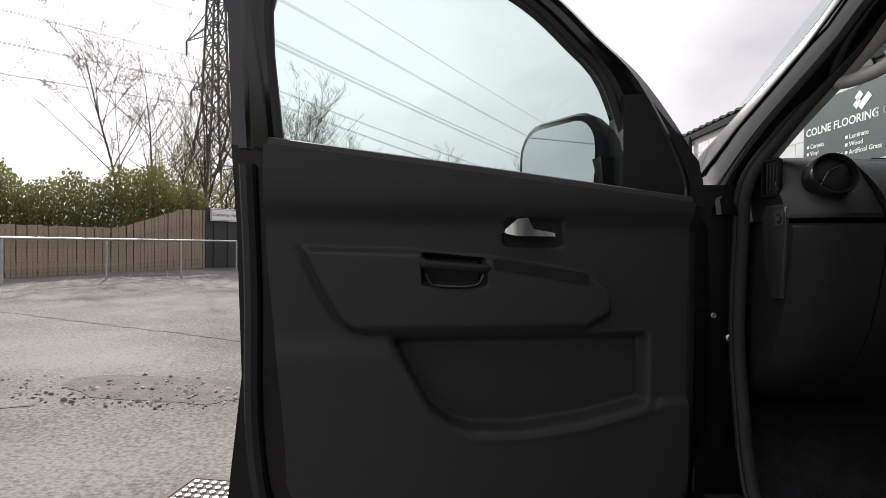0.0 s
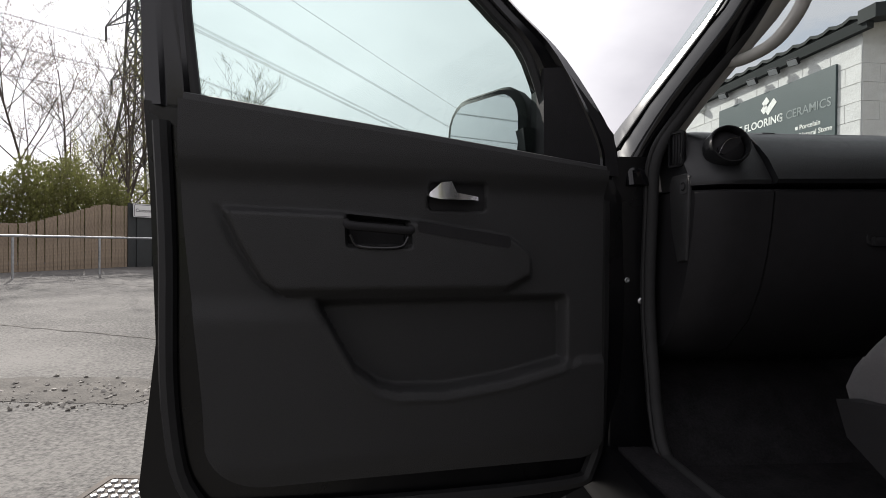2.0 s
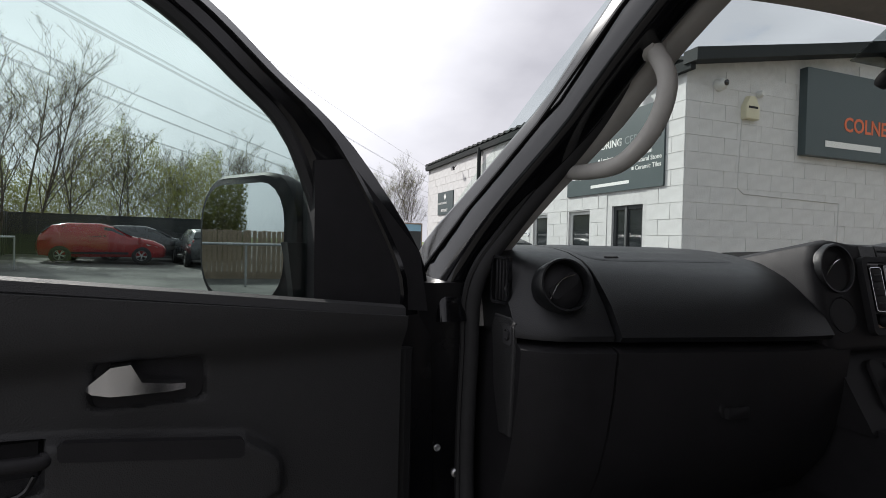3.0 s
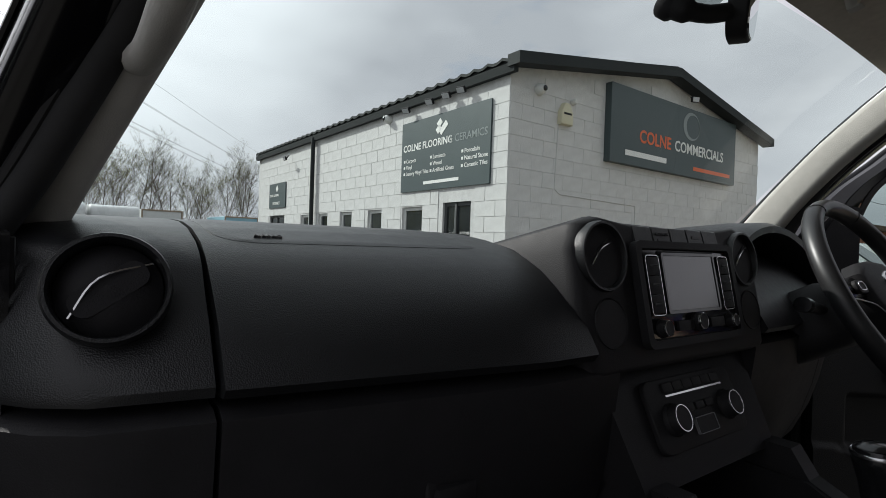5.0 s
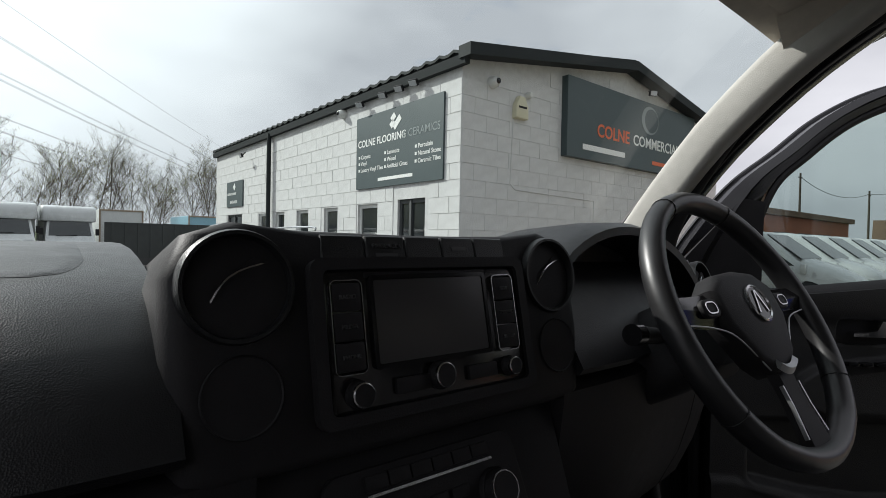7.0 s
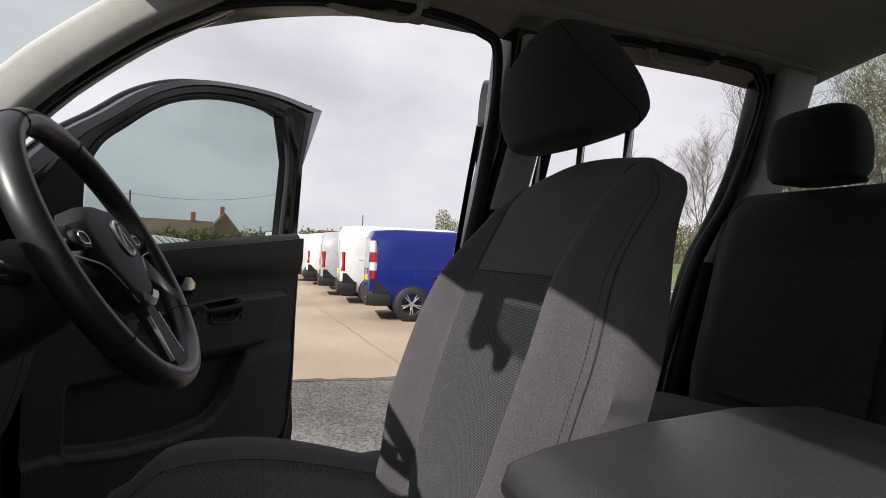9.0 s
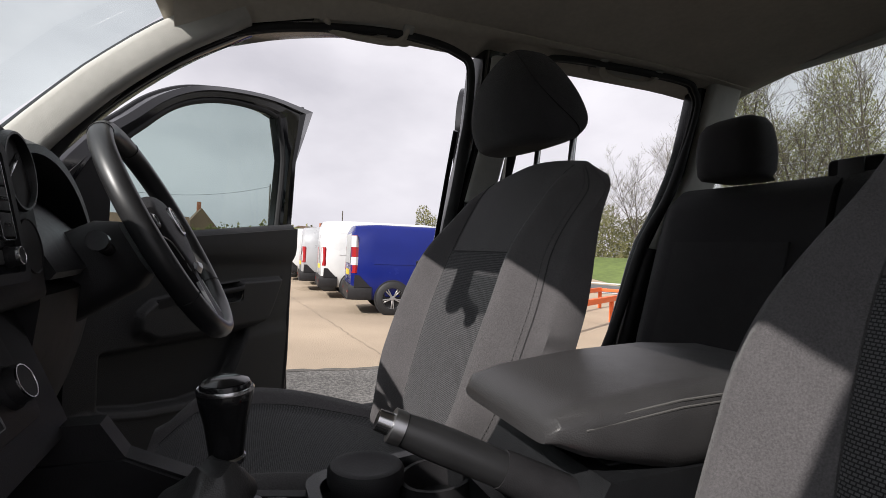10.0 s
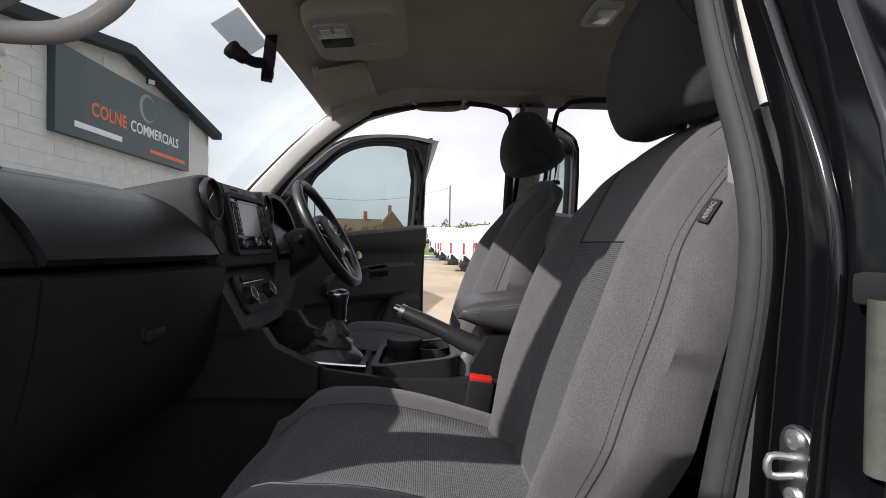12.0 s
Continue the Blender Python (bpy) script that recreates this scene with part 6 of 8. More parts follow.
    def low_z(u):
        if front:
            return 0.705 + 0.02 * u + 0.085 * (1 - math.sqrt(max(0.0, 1 - (max(0.0, u - 0.63) / 0.097) ** 2))) + 0.04 * (1 - math.sqrt(max(0.0, 1 - (max(0.0, 0.05 - u) / 0.051) ** 2)))
        return 0.68 + 0.55 * sstep(0.18, 0.52, u) ** 1.2
    def panel_pt(a, v):
        u = a * (0.725 if front else u1)
        z = lerp(low_z(u), top_z(u), v)
        u *= 1 + (0.055 * sstep(0.75, 1.25, z) if front else 0)
        return P(u, bulge(u, z), z)
    part("inner_panel", sheet(panel_pt, steps(0, 1, 170 if front else 40), steps(0, 1, 170 if front else 50), 0.03, (0, f, 0)), "door_plastic", t, "charcoal moulded inner door panel", angle=60)
    part("belt_capping", tube([P(0.0, 0.020, belt[0][1] - 0.002), P(u1 * 0.5, 0.022, (belt[0][1] + belt[1][1]) / 2 - 0.002), P(u1 - 0.005, 0.020, belt[1][1] - 0.004)], 0.0165, 8, flat=0.8), "door_plastic", t)
    part("belt_strip", box((u1, 0.012, 0.02), (u1 / 2, f * -0.03, 0), 0.004, 1, None, Matrix.Translation((0, 0, belt[0][1] - 0.008)) @ Matrix.Rotation(-math.atan2(belt[1][1] - belt[0][1], u1), 4, "Y")), "rubber", t)
    seal = smooth_path([P(u, -0.012, z) for u, z in ((0.80, 1.30), (0.79, 1.1), (0.785, 0.85), (0.75, 0.70), (0.64, 0.665), (0.10, 0.645), (0.0, 0.68), (-0.02, 0.85), (-0.02, 1.2))] if front else [P(u, -0.012, z) for u, z in ((0.53, 1.3), (0.46, 1.05), (0.36, 0.82), (0.2, 0.66), (0.03, 0.65), (-0.01, 0.8), (-0.01, 1.25))], 5)
    part("door_seal", tube(seal, 0.014, 8), "rubber", t, "soft black rubber door seal")
    if front:
        # armrest pad, pull grip, chrome release
        h = part("release_handle", loft([[P(u, i, z) for i, z in ((0.018 + k, z0), (0.018 + k, z1), (0.004 + k * 0.6, z1), (0.004 + k * 0.6, z0))] for u, z0, z1, k in ((0.362, 1.194, 1.197, 0.016), (0.356, 1.191, 1.203, 0.022), (0.340, 1.188, 1.217, 0.026), (0.322, 1.188, 1.219, 0.028), (0.312, 1.188, 1.200, 0.028), (0.285, 1.188, 1.196, 0.028), (0.270, 1.188, 1.194, 0.022))]), "chrome", t, "satin chrome release handle", angle=50)
        part("recess_liner", plate([(lerp(0.25, 0.358, (p[0] + 0.085) / 0.17), p[1] + 1.195) for p in rrect(0.17, 0.048, 0.016, 4)], 0.003, Matrix((Vector((1, 0, 0)), Vector((0, 0, 1)), Vector((0, f, 0)))).transposed().to_4x4() @ Matrix.Translation((0, 0, 0.012))), "plastic", t)
        part("pull_grip", tube(smooth_path([P(0.508, 0.040, 1.146), P(0.50, 0.044, 1.140), P(0.45, 0.045, 1.136), P(0.40, 0.044, 1.133), P(0.392, 0.040, 1.136)], 4), 0.0075, 10), "plastic", t)
        part("cup_rim", tube(smooth_path([P(0.500, 0.047, 1.125), P(0.488, 0.047, 1.107), P(0.45, 0.047, 1.103), P(0.412, 0.047, 1.106), P(0.400, 0.047, 1.122)], 4), 0.003, 8), "gloss", t)
        part("cup_liner", loft([[P(u, 0.008, z) for u, z in ((0.398, 1.107), (0.502, 1.107), (0.502, 1.150), (0.398, 1.148))], [P(u, 0.013, z) for u, z in ((0.402, 1.11), (0.498, 1.11), (0.498, 1.147), (0.402, 1.145))]]), "plastic", t)
        # flush dark plate paints the shade of the long slot; no hollow behind it
        part("storage_slot", loft([[P(u, i, z) for u, z in ((0.208, 1.108), (0.212, 1.105), (0.380, 1.131), (0.383, 1.135), (0.383, 1.146), (0.378, 1.149), (0.212, 1.126), (0.208, 1.122))] for i in (0.035, 0.0468)]), "plastic", t, smooth=False)
        # door mirror
        mm = Matrix.Translation(P(0.150, -0.215, 1.345)) @ Matrix.Rotation(radians(f * 22), 4, "Z")
        rows = [[mm @ Vector((dx, p[0] * k, p[1] * k)) for p in rrect(0.272, 0.204, 0.075, 5)] for dx, k in ((-0.085, 0.25), (-0.075, 0.62), (-0.045, 0.86), (0.0, 0.98), (0.025, 1.0), (0.030, 0.95))]
        hs = part("mirror_housing", loft(rows), "plastic", t, "black door mirror housing")
        part("mirror_glass", plate(rrect(0.234, 0.172, 0.06, 5), 0.003, mm @ Matrix.Translation((0.0305, 0, 0)) @ Matrix((Vector((0, 1, 0)), Vector((0, 0, 1)), Vector((1, 0, 0)))).transposed().to_4x4()), "mirror", hs, smooth=False)
        part("mirror_foot", loft([[P(u, i, z) for u, z in ((0.045, 1.27), (0.13, 1.27), (0.14, 1.345), (0.05, 1.345))] for i in (-0.06, -0.13)]), "plastic", hs)
        if s > 0:
            for k in range(4):
                part("window_switch", box((0.022, 0.016, 0.008), (0.26 + k * 0.028, f * 0.050, 1.136), 0.003), "gloss", t)
    return t


door("front_door", "black passenger door wide open with charcoal inner panel", -1, (-0.876, -0.10, 0.0), 78.6)
door("front_door", "black driver's door half open with tinted glass", 1, (0.888, -0.108, 0.0), 49.3)
door("rear_door", "black rear passenger door standing just ajar", -1, (-0.872, -1.050, 0.0), 6.0, False)
door("rear_door", "black rear door behind the driver swung open", 1, (0.92, -1.13, 0.0), 57, False)


# ---- dashboard ----
dash = thing("dashboard", "black grained dashboard with round air vents", "dashboard")
PAD = [(0.30, 1.332), (0.12, 1.341), (0.02, 1.341), (-0.05, 1.337), (-0.10, 1.330), (-0.15, 1.318), (-0.175, 1.308), (-0.195, 1.296), (-0.215, 1.279), (-0.24, 1.255), (-0.258, 1.228), (-0.268, 1.212), (-0.262, 1.204), (-0.22, 1.200), (0.10, 1.200)]
LOW = [(-0.20, 1.198), (-0.252, 1.194), (-0.262, 1.188), (-0.262, 1.180), (-0.255, 1.12), (-0.243, 1.06), (-0.225, 1.00), (-0.185, 0.93), (-0.10, 0.86), (0.05, 0.80), (0.12, 0.80), (0.12, 1.198)]
def bow(x, y):
    """The dash face curves away from the seats towards its ends."""
    return max(-0.024, 0.165 * (abs(x) - 0.435)) * sstep(-0.08, -0.24, y)
def run(profile, xs, push=None):
    return loft([[(x, y + bow(x, y) + (push(x, y, z) if push else 0), z) for y, z in profile] for x in xs])
part("upper_pad", run(PAD, steps(-0.578, -0.216, 10)), "dash", dash, "soft grained passenger dash pad")
part("glovebox", run(LOW, steps(-0.578, -0.17, 6)), "plastic", dash)
def end_push(x, y, z):
    t = sstep(0.64, 0.73, abs(x))
    return 0.045 * t * t + 0.012 * sstep(1.315, 1.26, z) * sstep(1.19, 1.215, z)
for s in (-1, 1):
    part("end_pad", run(PAD, [s * x for x in (0.582, 0.62, 0.66, 0.69, 0.712)], end_push), "dash", dash)
    part("end_lower", run(LOW, [s * x for x in (0.582, 0.62, 0.66, 0.69, 0.708)], end_push), "plastic", dash)
# airbag cover line on top of the pad
def pad_z(y):
    for (ya, za), (yb, zb) in zip(PAD, PAD[1:]):
        if yb <= y <= ya:
            return lerp(zb, za, (y - yb) / (ya - yb))
    return 1.33
def lid_pt(u, v):
    y = lerp(-0.150, 0.03, (v + 1) / 2)
    w = 0.155 - 0.035 * (1 - math.sqrt(max(0.0, 1 - max(0.0, (abs(v) - 0.45) / 0.55) ** 2)))
    edge = max(abs(u), abs(v))
    return (-0.412 + w * u, y + bow(-0.412 + w * u, y), pad_z(y) + 0.0012 * sstep(1.0, 0.96, edge) + 0.0003)
part("airbag_cover", sheet(lid_pt, steps(-1, 1, 40), steps(-1, 1, 30), 0.003, (0, 0, 1)), "dash", dash)
words("AIRBAG", 0.008, pose(-0.530, -0.136 + bow(-0.52, -0.136), pad_z(-0.136) + 0.0022, 14, 0, 0), "dim_print", dash)
gh = part("glovebox_latch", plate(rrect(0.06, 0.045, 0.015, 4), 0.006, facing((-0.378, -0.252, 1.106), (0, -1, 0.1)), edge=0.003), "plastic", dash)
part("latch_pull", box((0.045, 0.014, 0.02), (-0.378, -0.260, 1.094), 0.006), "plastic", gh)
def round_vent(x, y, z, r, n, name="air_vent"):
    m = facing((x, y, z), n)
    v = part(name, revolve([(r * 0.87, -0.03), (r * 0.87, 0.002), (r * 0.90, 0.0055), (r * 0.96, 0.0055), (r, 0.001), (r, -0.03)], m, 40, caps=False), "dash", dash, "round air vent")
    part("vent_drum", revolve([(r * 0.855, -0.028), (r * 0.845, -0.012), (r * 0.55, -0.004), (r * 0.02, -0.001)], m, 36), "plastic", v)
    part("vent_flap", tube(smooth_path([m @ Vector(p) for p in ((-r * 0.58, -r * 0.5, -0.004), (-r * 0.16, r * 0.16, 0.002), (r * 0.66, r * 0.46, -0.004))], 5), 0.0012, 6), "chrome", v)
    part("vent_blade", plate(rrect(r * 1.35, r * 0.5, r * 0.22, 4), 0.003, m @ pose(0, 0, -0.0045, 4, 0, 35)), "plastic", v)
    return v
for s in (-1, 1):
    round_vent(s * 0.648, -0.202, 1.284, 0.0405, (s * 0.10, -1, 0.28))
# end cap with its fuse cover and demister slot
for s in (-1, 1):
    # the cover's lighter grey paints in sun that doesn't reach it here
    fc = part("fuse_cover", plate([(y * 0.72, z * 0.86) for y, z in ((0.035, -0.155), (0.045, -0.05), (0.050, 0.045), (0.035, 0.055), (-0.045, 0.055), (-0.06, 0.03), (-0.045, -0.08), (-0.01, -0.16))], 0.006, facing((s * 0.7075, -0.135, 1.185), (s, 0, 0)) @ Matrix.Diagonal((-s, 1, 1, 1)), edge=0.004), "sunlit_cover", dash, "fuse box cover in the dash end, lightened as if sunlit")
    part("symbol", plate(rrect(0.026, 0.030, 0.003, 2), 0.0015, facing((s * 0.7138, -0.152, 1.205), (s, 0, 0))), "dim_print", fc, smooth=False)
    part("symbol_mark", tube([(s * 0.7158, -0.152 + 0.008 * math.cos(a), 1.205 + 0.008 * math.sin(a)) for a in steps(0.8, 5.4, 9)], 0.0016, 6), "plastic", fc)
    sv = part("demister_vent", frame_of(rrect(0.045, 0.075, 0.008, 2), rrect(0.036, 0.066, 0.006, 2), 0.006, facing((s * 0.712, -0.125, 1.286), (s, -0.25, 0))), "gloss", dash)
    for k in range(4):
        part("slat", box((0.004, 0.064, 0.008), (-0.012 + k * 0.008, 0, 0.0), 0.001, 1, None, facing((s * 0.711, -0.125, 1.286), (s, -0.25, 0))), "plastic", sv)
# driver side: knee panel, binnacle, dials
part("driver_pad", run(PAD, steps(0.185, 0.578, 8)), "dash", dash)
part("knee_panel", run(LOW, steps(0.16, 0.578, 6)), "plastic", dash)
rows = []
for y, g, zt in ((0.10, 0.92, -0.03), (-0.06, 0.98, -0.005), (-0.16, 1.0, 0.0), (-0.218, 1.0, 0.0), (-0.234, 0.985, -0.004), (-0.234, 0.945, -0.010), (-0.19, 0.92, -0.014), (-0.13, 0.89, -0.018)):
    rows.append([(0.395 + 0.212 * g * math.cos(a), y + 0.02 * math.sin(a), 1.235 + zt + 0.148 * g * math.sin(a)) for a in steps(-0.25, math.pi + 0.25, 26)])
part("binnacle_hood", loft(rows, False, False), "dash", dash, "arched grained instrument hood")
part("dial_plate", loft([[(0.395 + 0.190 * math.cos(a), y, 1.235 + 0.130 * math.sin(a)) for a in steps(-0.3, math.pi + 0.3, 24)] for y in (-0.135, -0.12)]), "plastic", dash)
for x in (0.302, 0.488):
    m = facing((x, -0.137, 1.262), (0, -1, 0.2))
    dl = part("dial", revolve([(0.062, 0.0), (0.060, 0.008), (0.056, 0.008), (0.054, 0.001), (0.01, 0.001)], m, 28), "chrome", dash, "round dial with chrome ring")
    part("dial_face", revolve([(0.053, 0.0015), (0.02, 0.003), (0.001, 0.003)], m, 28), "screen", dl)
    part("needle", box((0.004, 0.045, 0.002), (0.0, -0.018, 0.006), 0.0, 1, None, m @ pose(0, 0, 0, 0, 0, 40)), "lamp_red", dl)
    for k in range(9):
        a = radians(-210 + k * 30)
        part("tick", box((0.003, 0.008, 0.001), (0.045 * math.cos(-a), 0.045 * math.sin(-a), 0.004), 0, 1, None, m), "signwhite", dl)
part("trip_display", plate(rrect(0.05, 0.075, 0.004, 2), 0.004, facing((0.395, -0.139, 1.265), (0, -1, 0.2))), "screen", dash)
# centre pod
POD = facing((-0.010, -0.260, 1.272), (0, -0.978, 0.208))
pod_out = [(-0.212, -0.088), (-0.20, -0.094), (0.19, -0.094), (0.20, -0.088), (0.213, -0.02), (0.214, 0.05), (0.200, 0.082), (0.17, 0.092), (0.12, 0.087), (0.0, 0.086), (-0.12, 0.087), (-0.17, 0.092), (-0.200, 0.082), (-0.216, 0.05), (-0.216, -0.02)]
part("centre_pod", plate(pod_out, 0.18, POD @ Matrix.Translation((0, 0, -0.17)), edge=0.018), "plastic", dash, "satin black centre console pod")
for x in (-0.177, 0.157):
    round_vent(x, -0.262, 1.315, 0.0415, (0, -0.978, 0.15))
    blank = part("blank_cover", revolve([(0.029, -0.01), (0.029, 0.0005), (0.0282, 0.0016), (0.0270, 0.0004), (0.004, 0.001)], facing((x, -0.2772, 1.240), (0, -0.978, 0.208)), 28), "plastic", dash)
for k in range(5):
    c = POD @ Vector((-0.082 + k * 0.041, 0.066, 0.0095))
    sw = part("switch_blank", box((0.0402, 0.031, 0.008), (0, 0, -0.002), 0.0014, 1, None, facing(c, (0, -0.955, 0.295))), "dash", dash)
    if k == 1:
        words("PASSENGER", 0.0055, facing(c, (0, -0.955, 0.295)) @ pose(0, 0.004, 0.0024), "dim_print", dash, align="CENTER")
        part("legend_mark", box((0.022, 0.003, 0.001), (0, -0.002, 0.0021), 0, 1, None, facing(c, (0, -0.955, 0.295))), "dim_print", sw, smooth=False)
    if k == 3:
        part("legend_mark", box((0.018, 0.004, 0.001), (0, 0.004, 0.0021), 0, 1, None, facing(c, (0, -0.955, 0.295))), "dim_print", sw, smooth=False)

# ---- radio ----
radio = thing("car_radio", "black touchscreen car radio with chrome-ringed knobs", "car radio", facing((-0.011, -0.2725, 1.270), (0, -0.978, 0.208)) @ Matrix.Scale(1.03, 4))
part("bezel", frame_of(rrect(0.226, 0.126, 0.010, 3), rrect(0.206, 0.108, 0.006, 3), 0.010, pose(0, 0, 0)), "plastic", radio)
part("fascia", plate(rrect(0.208, 0.110, 0.006, 3), 0.006, edge=0.002), "gloss", radio)
part("screen", plate(rrect(0.116, 0.066, 0.002, 2), 0.003, pose(-0.002, 0.012, 0.0058)), "screen", radio)
part("disc_slot", box((0.13, 0.004, 0.003), (-0.002, 0.0495, 0.0065), 0.001), "plastic", radio)
part("screen_rim", frame_of(rrect(0.124, 0.074, 0.003, 2), rrect(0.117, 0.067, 0.002, 2), 0.004, pose(-0.002, 0.012, 0.0058)), "gloss", radio)
for s in (-1, 1):
    kr = part("key_surround", frame_of(rrect(0.0275, 0.0715, 0.005, 3), rrect(0.0260, 0.0700, 0.004, 3), 0.005, pose(-0.002 + s * 0.083, 0.010, 0.0055)), "chrome", radio)
    for k, (txt_l, txt_r) in enumerate((("RADIO", "NAV"), ("MEDIA", "TRAFFIC"), ("PHONE", "SETUP"))):
        key = part("key", box((0.0245, 0.0215, 0.006), (-0.002 + s * 0.083, 0.0325 - k * 0.0225, 0.008), 0.002), "plastic", radio)
        words(txt_l if s < 0 else txt_r, 0.0046, pose(-0.002 + s * 0.083, 0.031 - k * 0.0225, 0.0112), "dim_print", radio, align="CENTER")
for x in (-0.030, 0.046):
    part("lower_key", box((0.034, 0.012, 0.004), (x, -0.040, 0.0075), 0.001), "plastic", radio)
for x, y, r in ((-0.080, -0.041, 0.0088), (-0.002, -0.037, 0.0098), (0.080, -0.040, 0.0075)):
    kn = part("knob", revolve([(r * 1.12, 0.004), (r * 1.08, 0.012), (r * 0.98, 0.0145), (r * 0.03, 0.0138)], pose(x, y, 0.002), 24), "plastic", radio)
    part("knob_ring", revolve([(r * 1.24, 0.005), (r * 1.24, 0.007), (r * 1.15, 0.008), (r * 1.1, 0.007)], pose(x, y, 0.001), 24, caps=False), "plastic", kn)
    part("knob_rim", revolve([(r * 1.08, 0.0118), (r * 1.06, 0.0145), (r * 0.95, 0.0152), (r * 0.92, 0.014)], pose(x, y, 0.002), 24, caps=False), "chrome", kn)

# ---- lower centre stack and climate panel ----
stack = thing("centre_stack", "black plastic centre stack above the gear lever", "console")
def stack_ring(x0, x1, y, z):
    return [(x0, y, z), (x1, y, z), (x1, 0.08, z), (x0, 0.08, z)]
part("stack_body", loft([stack_ring(-0.180, 0.160, -0.252, 1.190), stack_ring(-0.180, 0.160, -0.262, 1.180), stack_ring(-0.168, 0.144, -0.314, 1.075), stack_ring(-0.165, 0.142, -0.322, 1.056)]), "plastic", stack, angle=30)
for s in (-1, 1):
    c = 0.0 if s > 0 else -0.006
    part("stack_cheek", loft([[(s * x + c, y, z) for y, z in ((-0.352, 1.065), (-0.375, 1.030), (-0.46, 0.990), (-0.46, 0.93), (0.05, 0.93), (0.05, 1.065))] for x in (0.150, 0.118)]), "plastic", stack, angle=30)
part("storage_bin", loft([[(x, y, z) for y, z in ((-0.34, 1.06), (-0.20, 1.06), (-0.20, 0.97), (-0.37, 0.965))] for x in (-0.12, -0.118)]), "carpet", stack)
part("bin_back", box((0.24, 0.02, 0.12), (0, -0.19, 1.01)), "carpet", stack)
clim = thing("climate_panel", "black climate control panel with two chrome-ringed dials", "control panel", facing((-0.018, -0.291, 1.125), (0, -0.90, 0.436)) @ Matrix.Scale(1.06, 4))
part("panel", plate(rrect(0.190, 0.080, 0.012, 4), 0.006, edge=0.002), "plastic", clim)
for s in (-1, 1):
    kn = part("dial_knob", revolve([(0.0165, 0.004), (0.0155, 0.015), (0.014, 0.017), (0.001, 0.0165)], pose(s * 0.060, -0.006, 0.003), 28), "plastic", clim)
    part("dial_ring", revolve([(0.0185, 0.0), (0.0185, 0.006), (0.017, 0.008), (0.0160, 0.007)], pose(s * 0.060, -0.006, 0.003), 28, caps=False), "plastic", kn)
    part("dial_rim", revolve([(0.0150, 0.0145), (0.0147, 0.0175), (0.0137, 0.0175), (0.0133, 0.016)], pose(s * 0.060, -0.006, 0.003), 28, caps=False), "chrome", kn)
part("chrome_line", box((0.125, 0.0022, 0.003), (0.0, 0.020, 0.0075)), "chrome", clim)
for k in range(6):
    part("button", box((0.020, 0.011, 0.004), (-0.0525 + k * 0.021, 0.029, 0.007), 0.0015), "plastic", clim)
part("display", frame_of(rrect(0.044, 0.019, 0.002, 2), rrect(0.0425, 0.0175, 0.0015, 2), 0.004, pose(0, -0.020, 0.0055)), "legend", clim)
part("display_glass", plate(rrect(0.0425, 0.0175, 0.0015, 2), 0.003, pose(0, -0.020, 0.0055)), "plastic", clim)
for k in range(3):
    part("lower_button", box((0.018, 0.009, 0.004), (-0.022 + k * 0.022, 0.002, 0.007), 0.0015), "plastic", clim)

# ---- centre console ----
cons = thing("centre_console", "black grained centre console with cup holders", "console")
part("side_skirt", loft([[(x, y, z) for y, z in ((-0.10, 1.03), (-0.375, 1.028), (-0.47, 0.980), (-0.60, 0.962), (-0.75, 0.955), (-1.12, 0.955), (-1.12, 0.60), (0.05, 0.60), (0.05, 0.95))] for x in (-0.128, -0.112)]), "plastic", cons, angle=30)
part("side_skirt", loft([[(x, y, z) for y, z in ((-0.10, 1.03), (-0.375, 1.028), (-0.47, 0.980), (-0.60, 0.962), (-0.75, 0.955), (-1.12, 0.955), (-1.12, 0.60), (0.05, 0.60), (0.05, 0.95))] for x in (0.128, 0.112)]), "plastic", cons, angle=30)
part("deck", sheet(lambda u, v: (u, v, 0.958 + 0.01 * sstep(-0.60, -0.40, v)), steps(-0.114, 0.114, 8), steps(-1.10, -0.30, 10), 0.02, (0, 0, 1)), "plastic", cons)
part("shift_frame", frame_of(rrect(0.185, 0.175, 0.025, 4), rrect(0.160, 0.150, 0.02, 4), 0.014, pose(0.012, -0.455, 0.962)), "gloss", cons)
part("chrome_strip", tube(smooth_path([(-0.075, -0.545, 0.975), (-0.078, -0.50, 0.978), (-0.076, -0.40, 0.984)], 4), 0.004, 8), "chrome", cons)
# raised cup tray with two wells
part("cup_tray", frame_of(rrect(0.246, 0.185, 0.03, 5), rrect(0.212, 0.158, 0.03, 5), 0.062, pose(0.024, -0.655, 0.928, -7)), "dash", cons)
part("tray_floor", plate(rrect(0.214, 0.160, 0.03, 5), 0.006, pose(0.024, -0.655, 0.945, -7)), "rubber", cons)
part("cup_well", frame_of([(0.044 * math.cos(a), 0.044 * math.sin(a)) for a in steps(0, 2 * math.pi, 24)[:-1]], [(0.039 * math.cos(a), 0.039 * math.sin(a)) for a in steps(0, 2 * math.pi, 24)[:-1]], 0.040, pose(0.080, -0.705, 0.950, -7)), "plastic", cons)
part("console_wall", loft([[(x, y, z) for y, z in ((-0.762, 0.935), (-0.765, 0.985), (-0.800, 1.045), (-1.10, 1.055), (-1.12, 0.935))] for x in (-0.105, 0.105)]), "dash", cons, angle=30)
lid = thing("ashtray_pot", "round black lidded ashtray in the cup holder", "ashtray", pose(0.095, -0.620, 0.950))
part("pot", revolve([(0.036, 0.0), (0.040, 0.03), (0.041, 0.034)], seg=28), "plastic", lid)
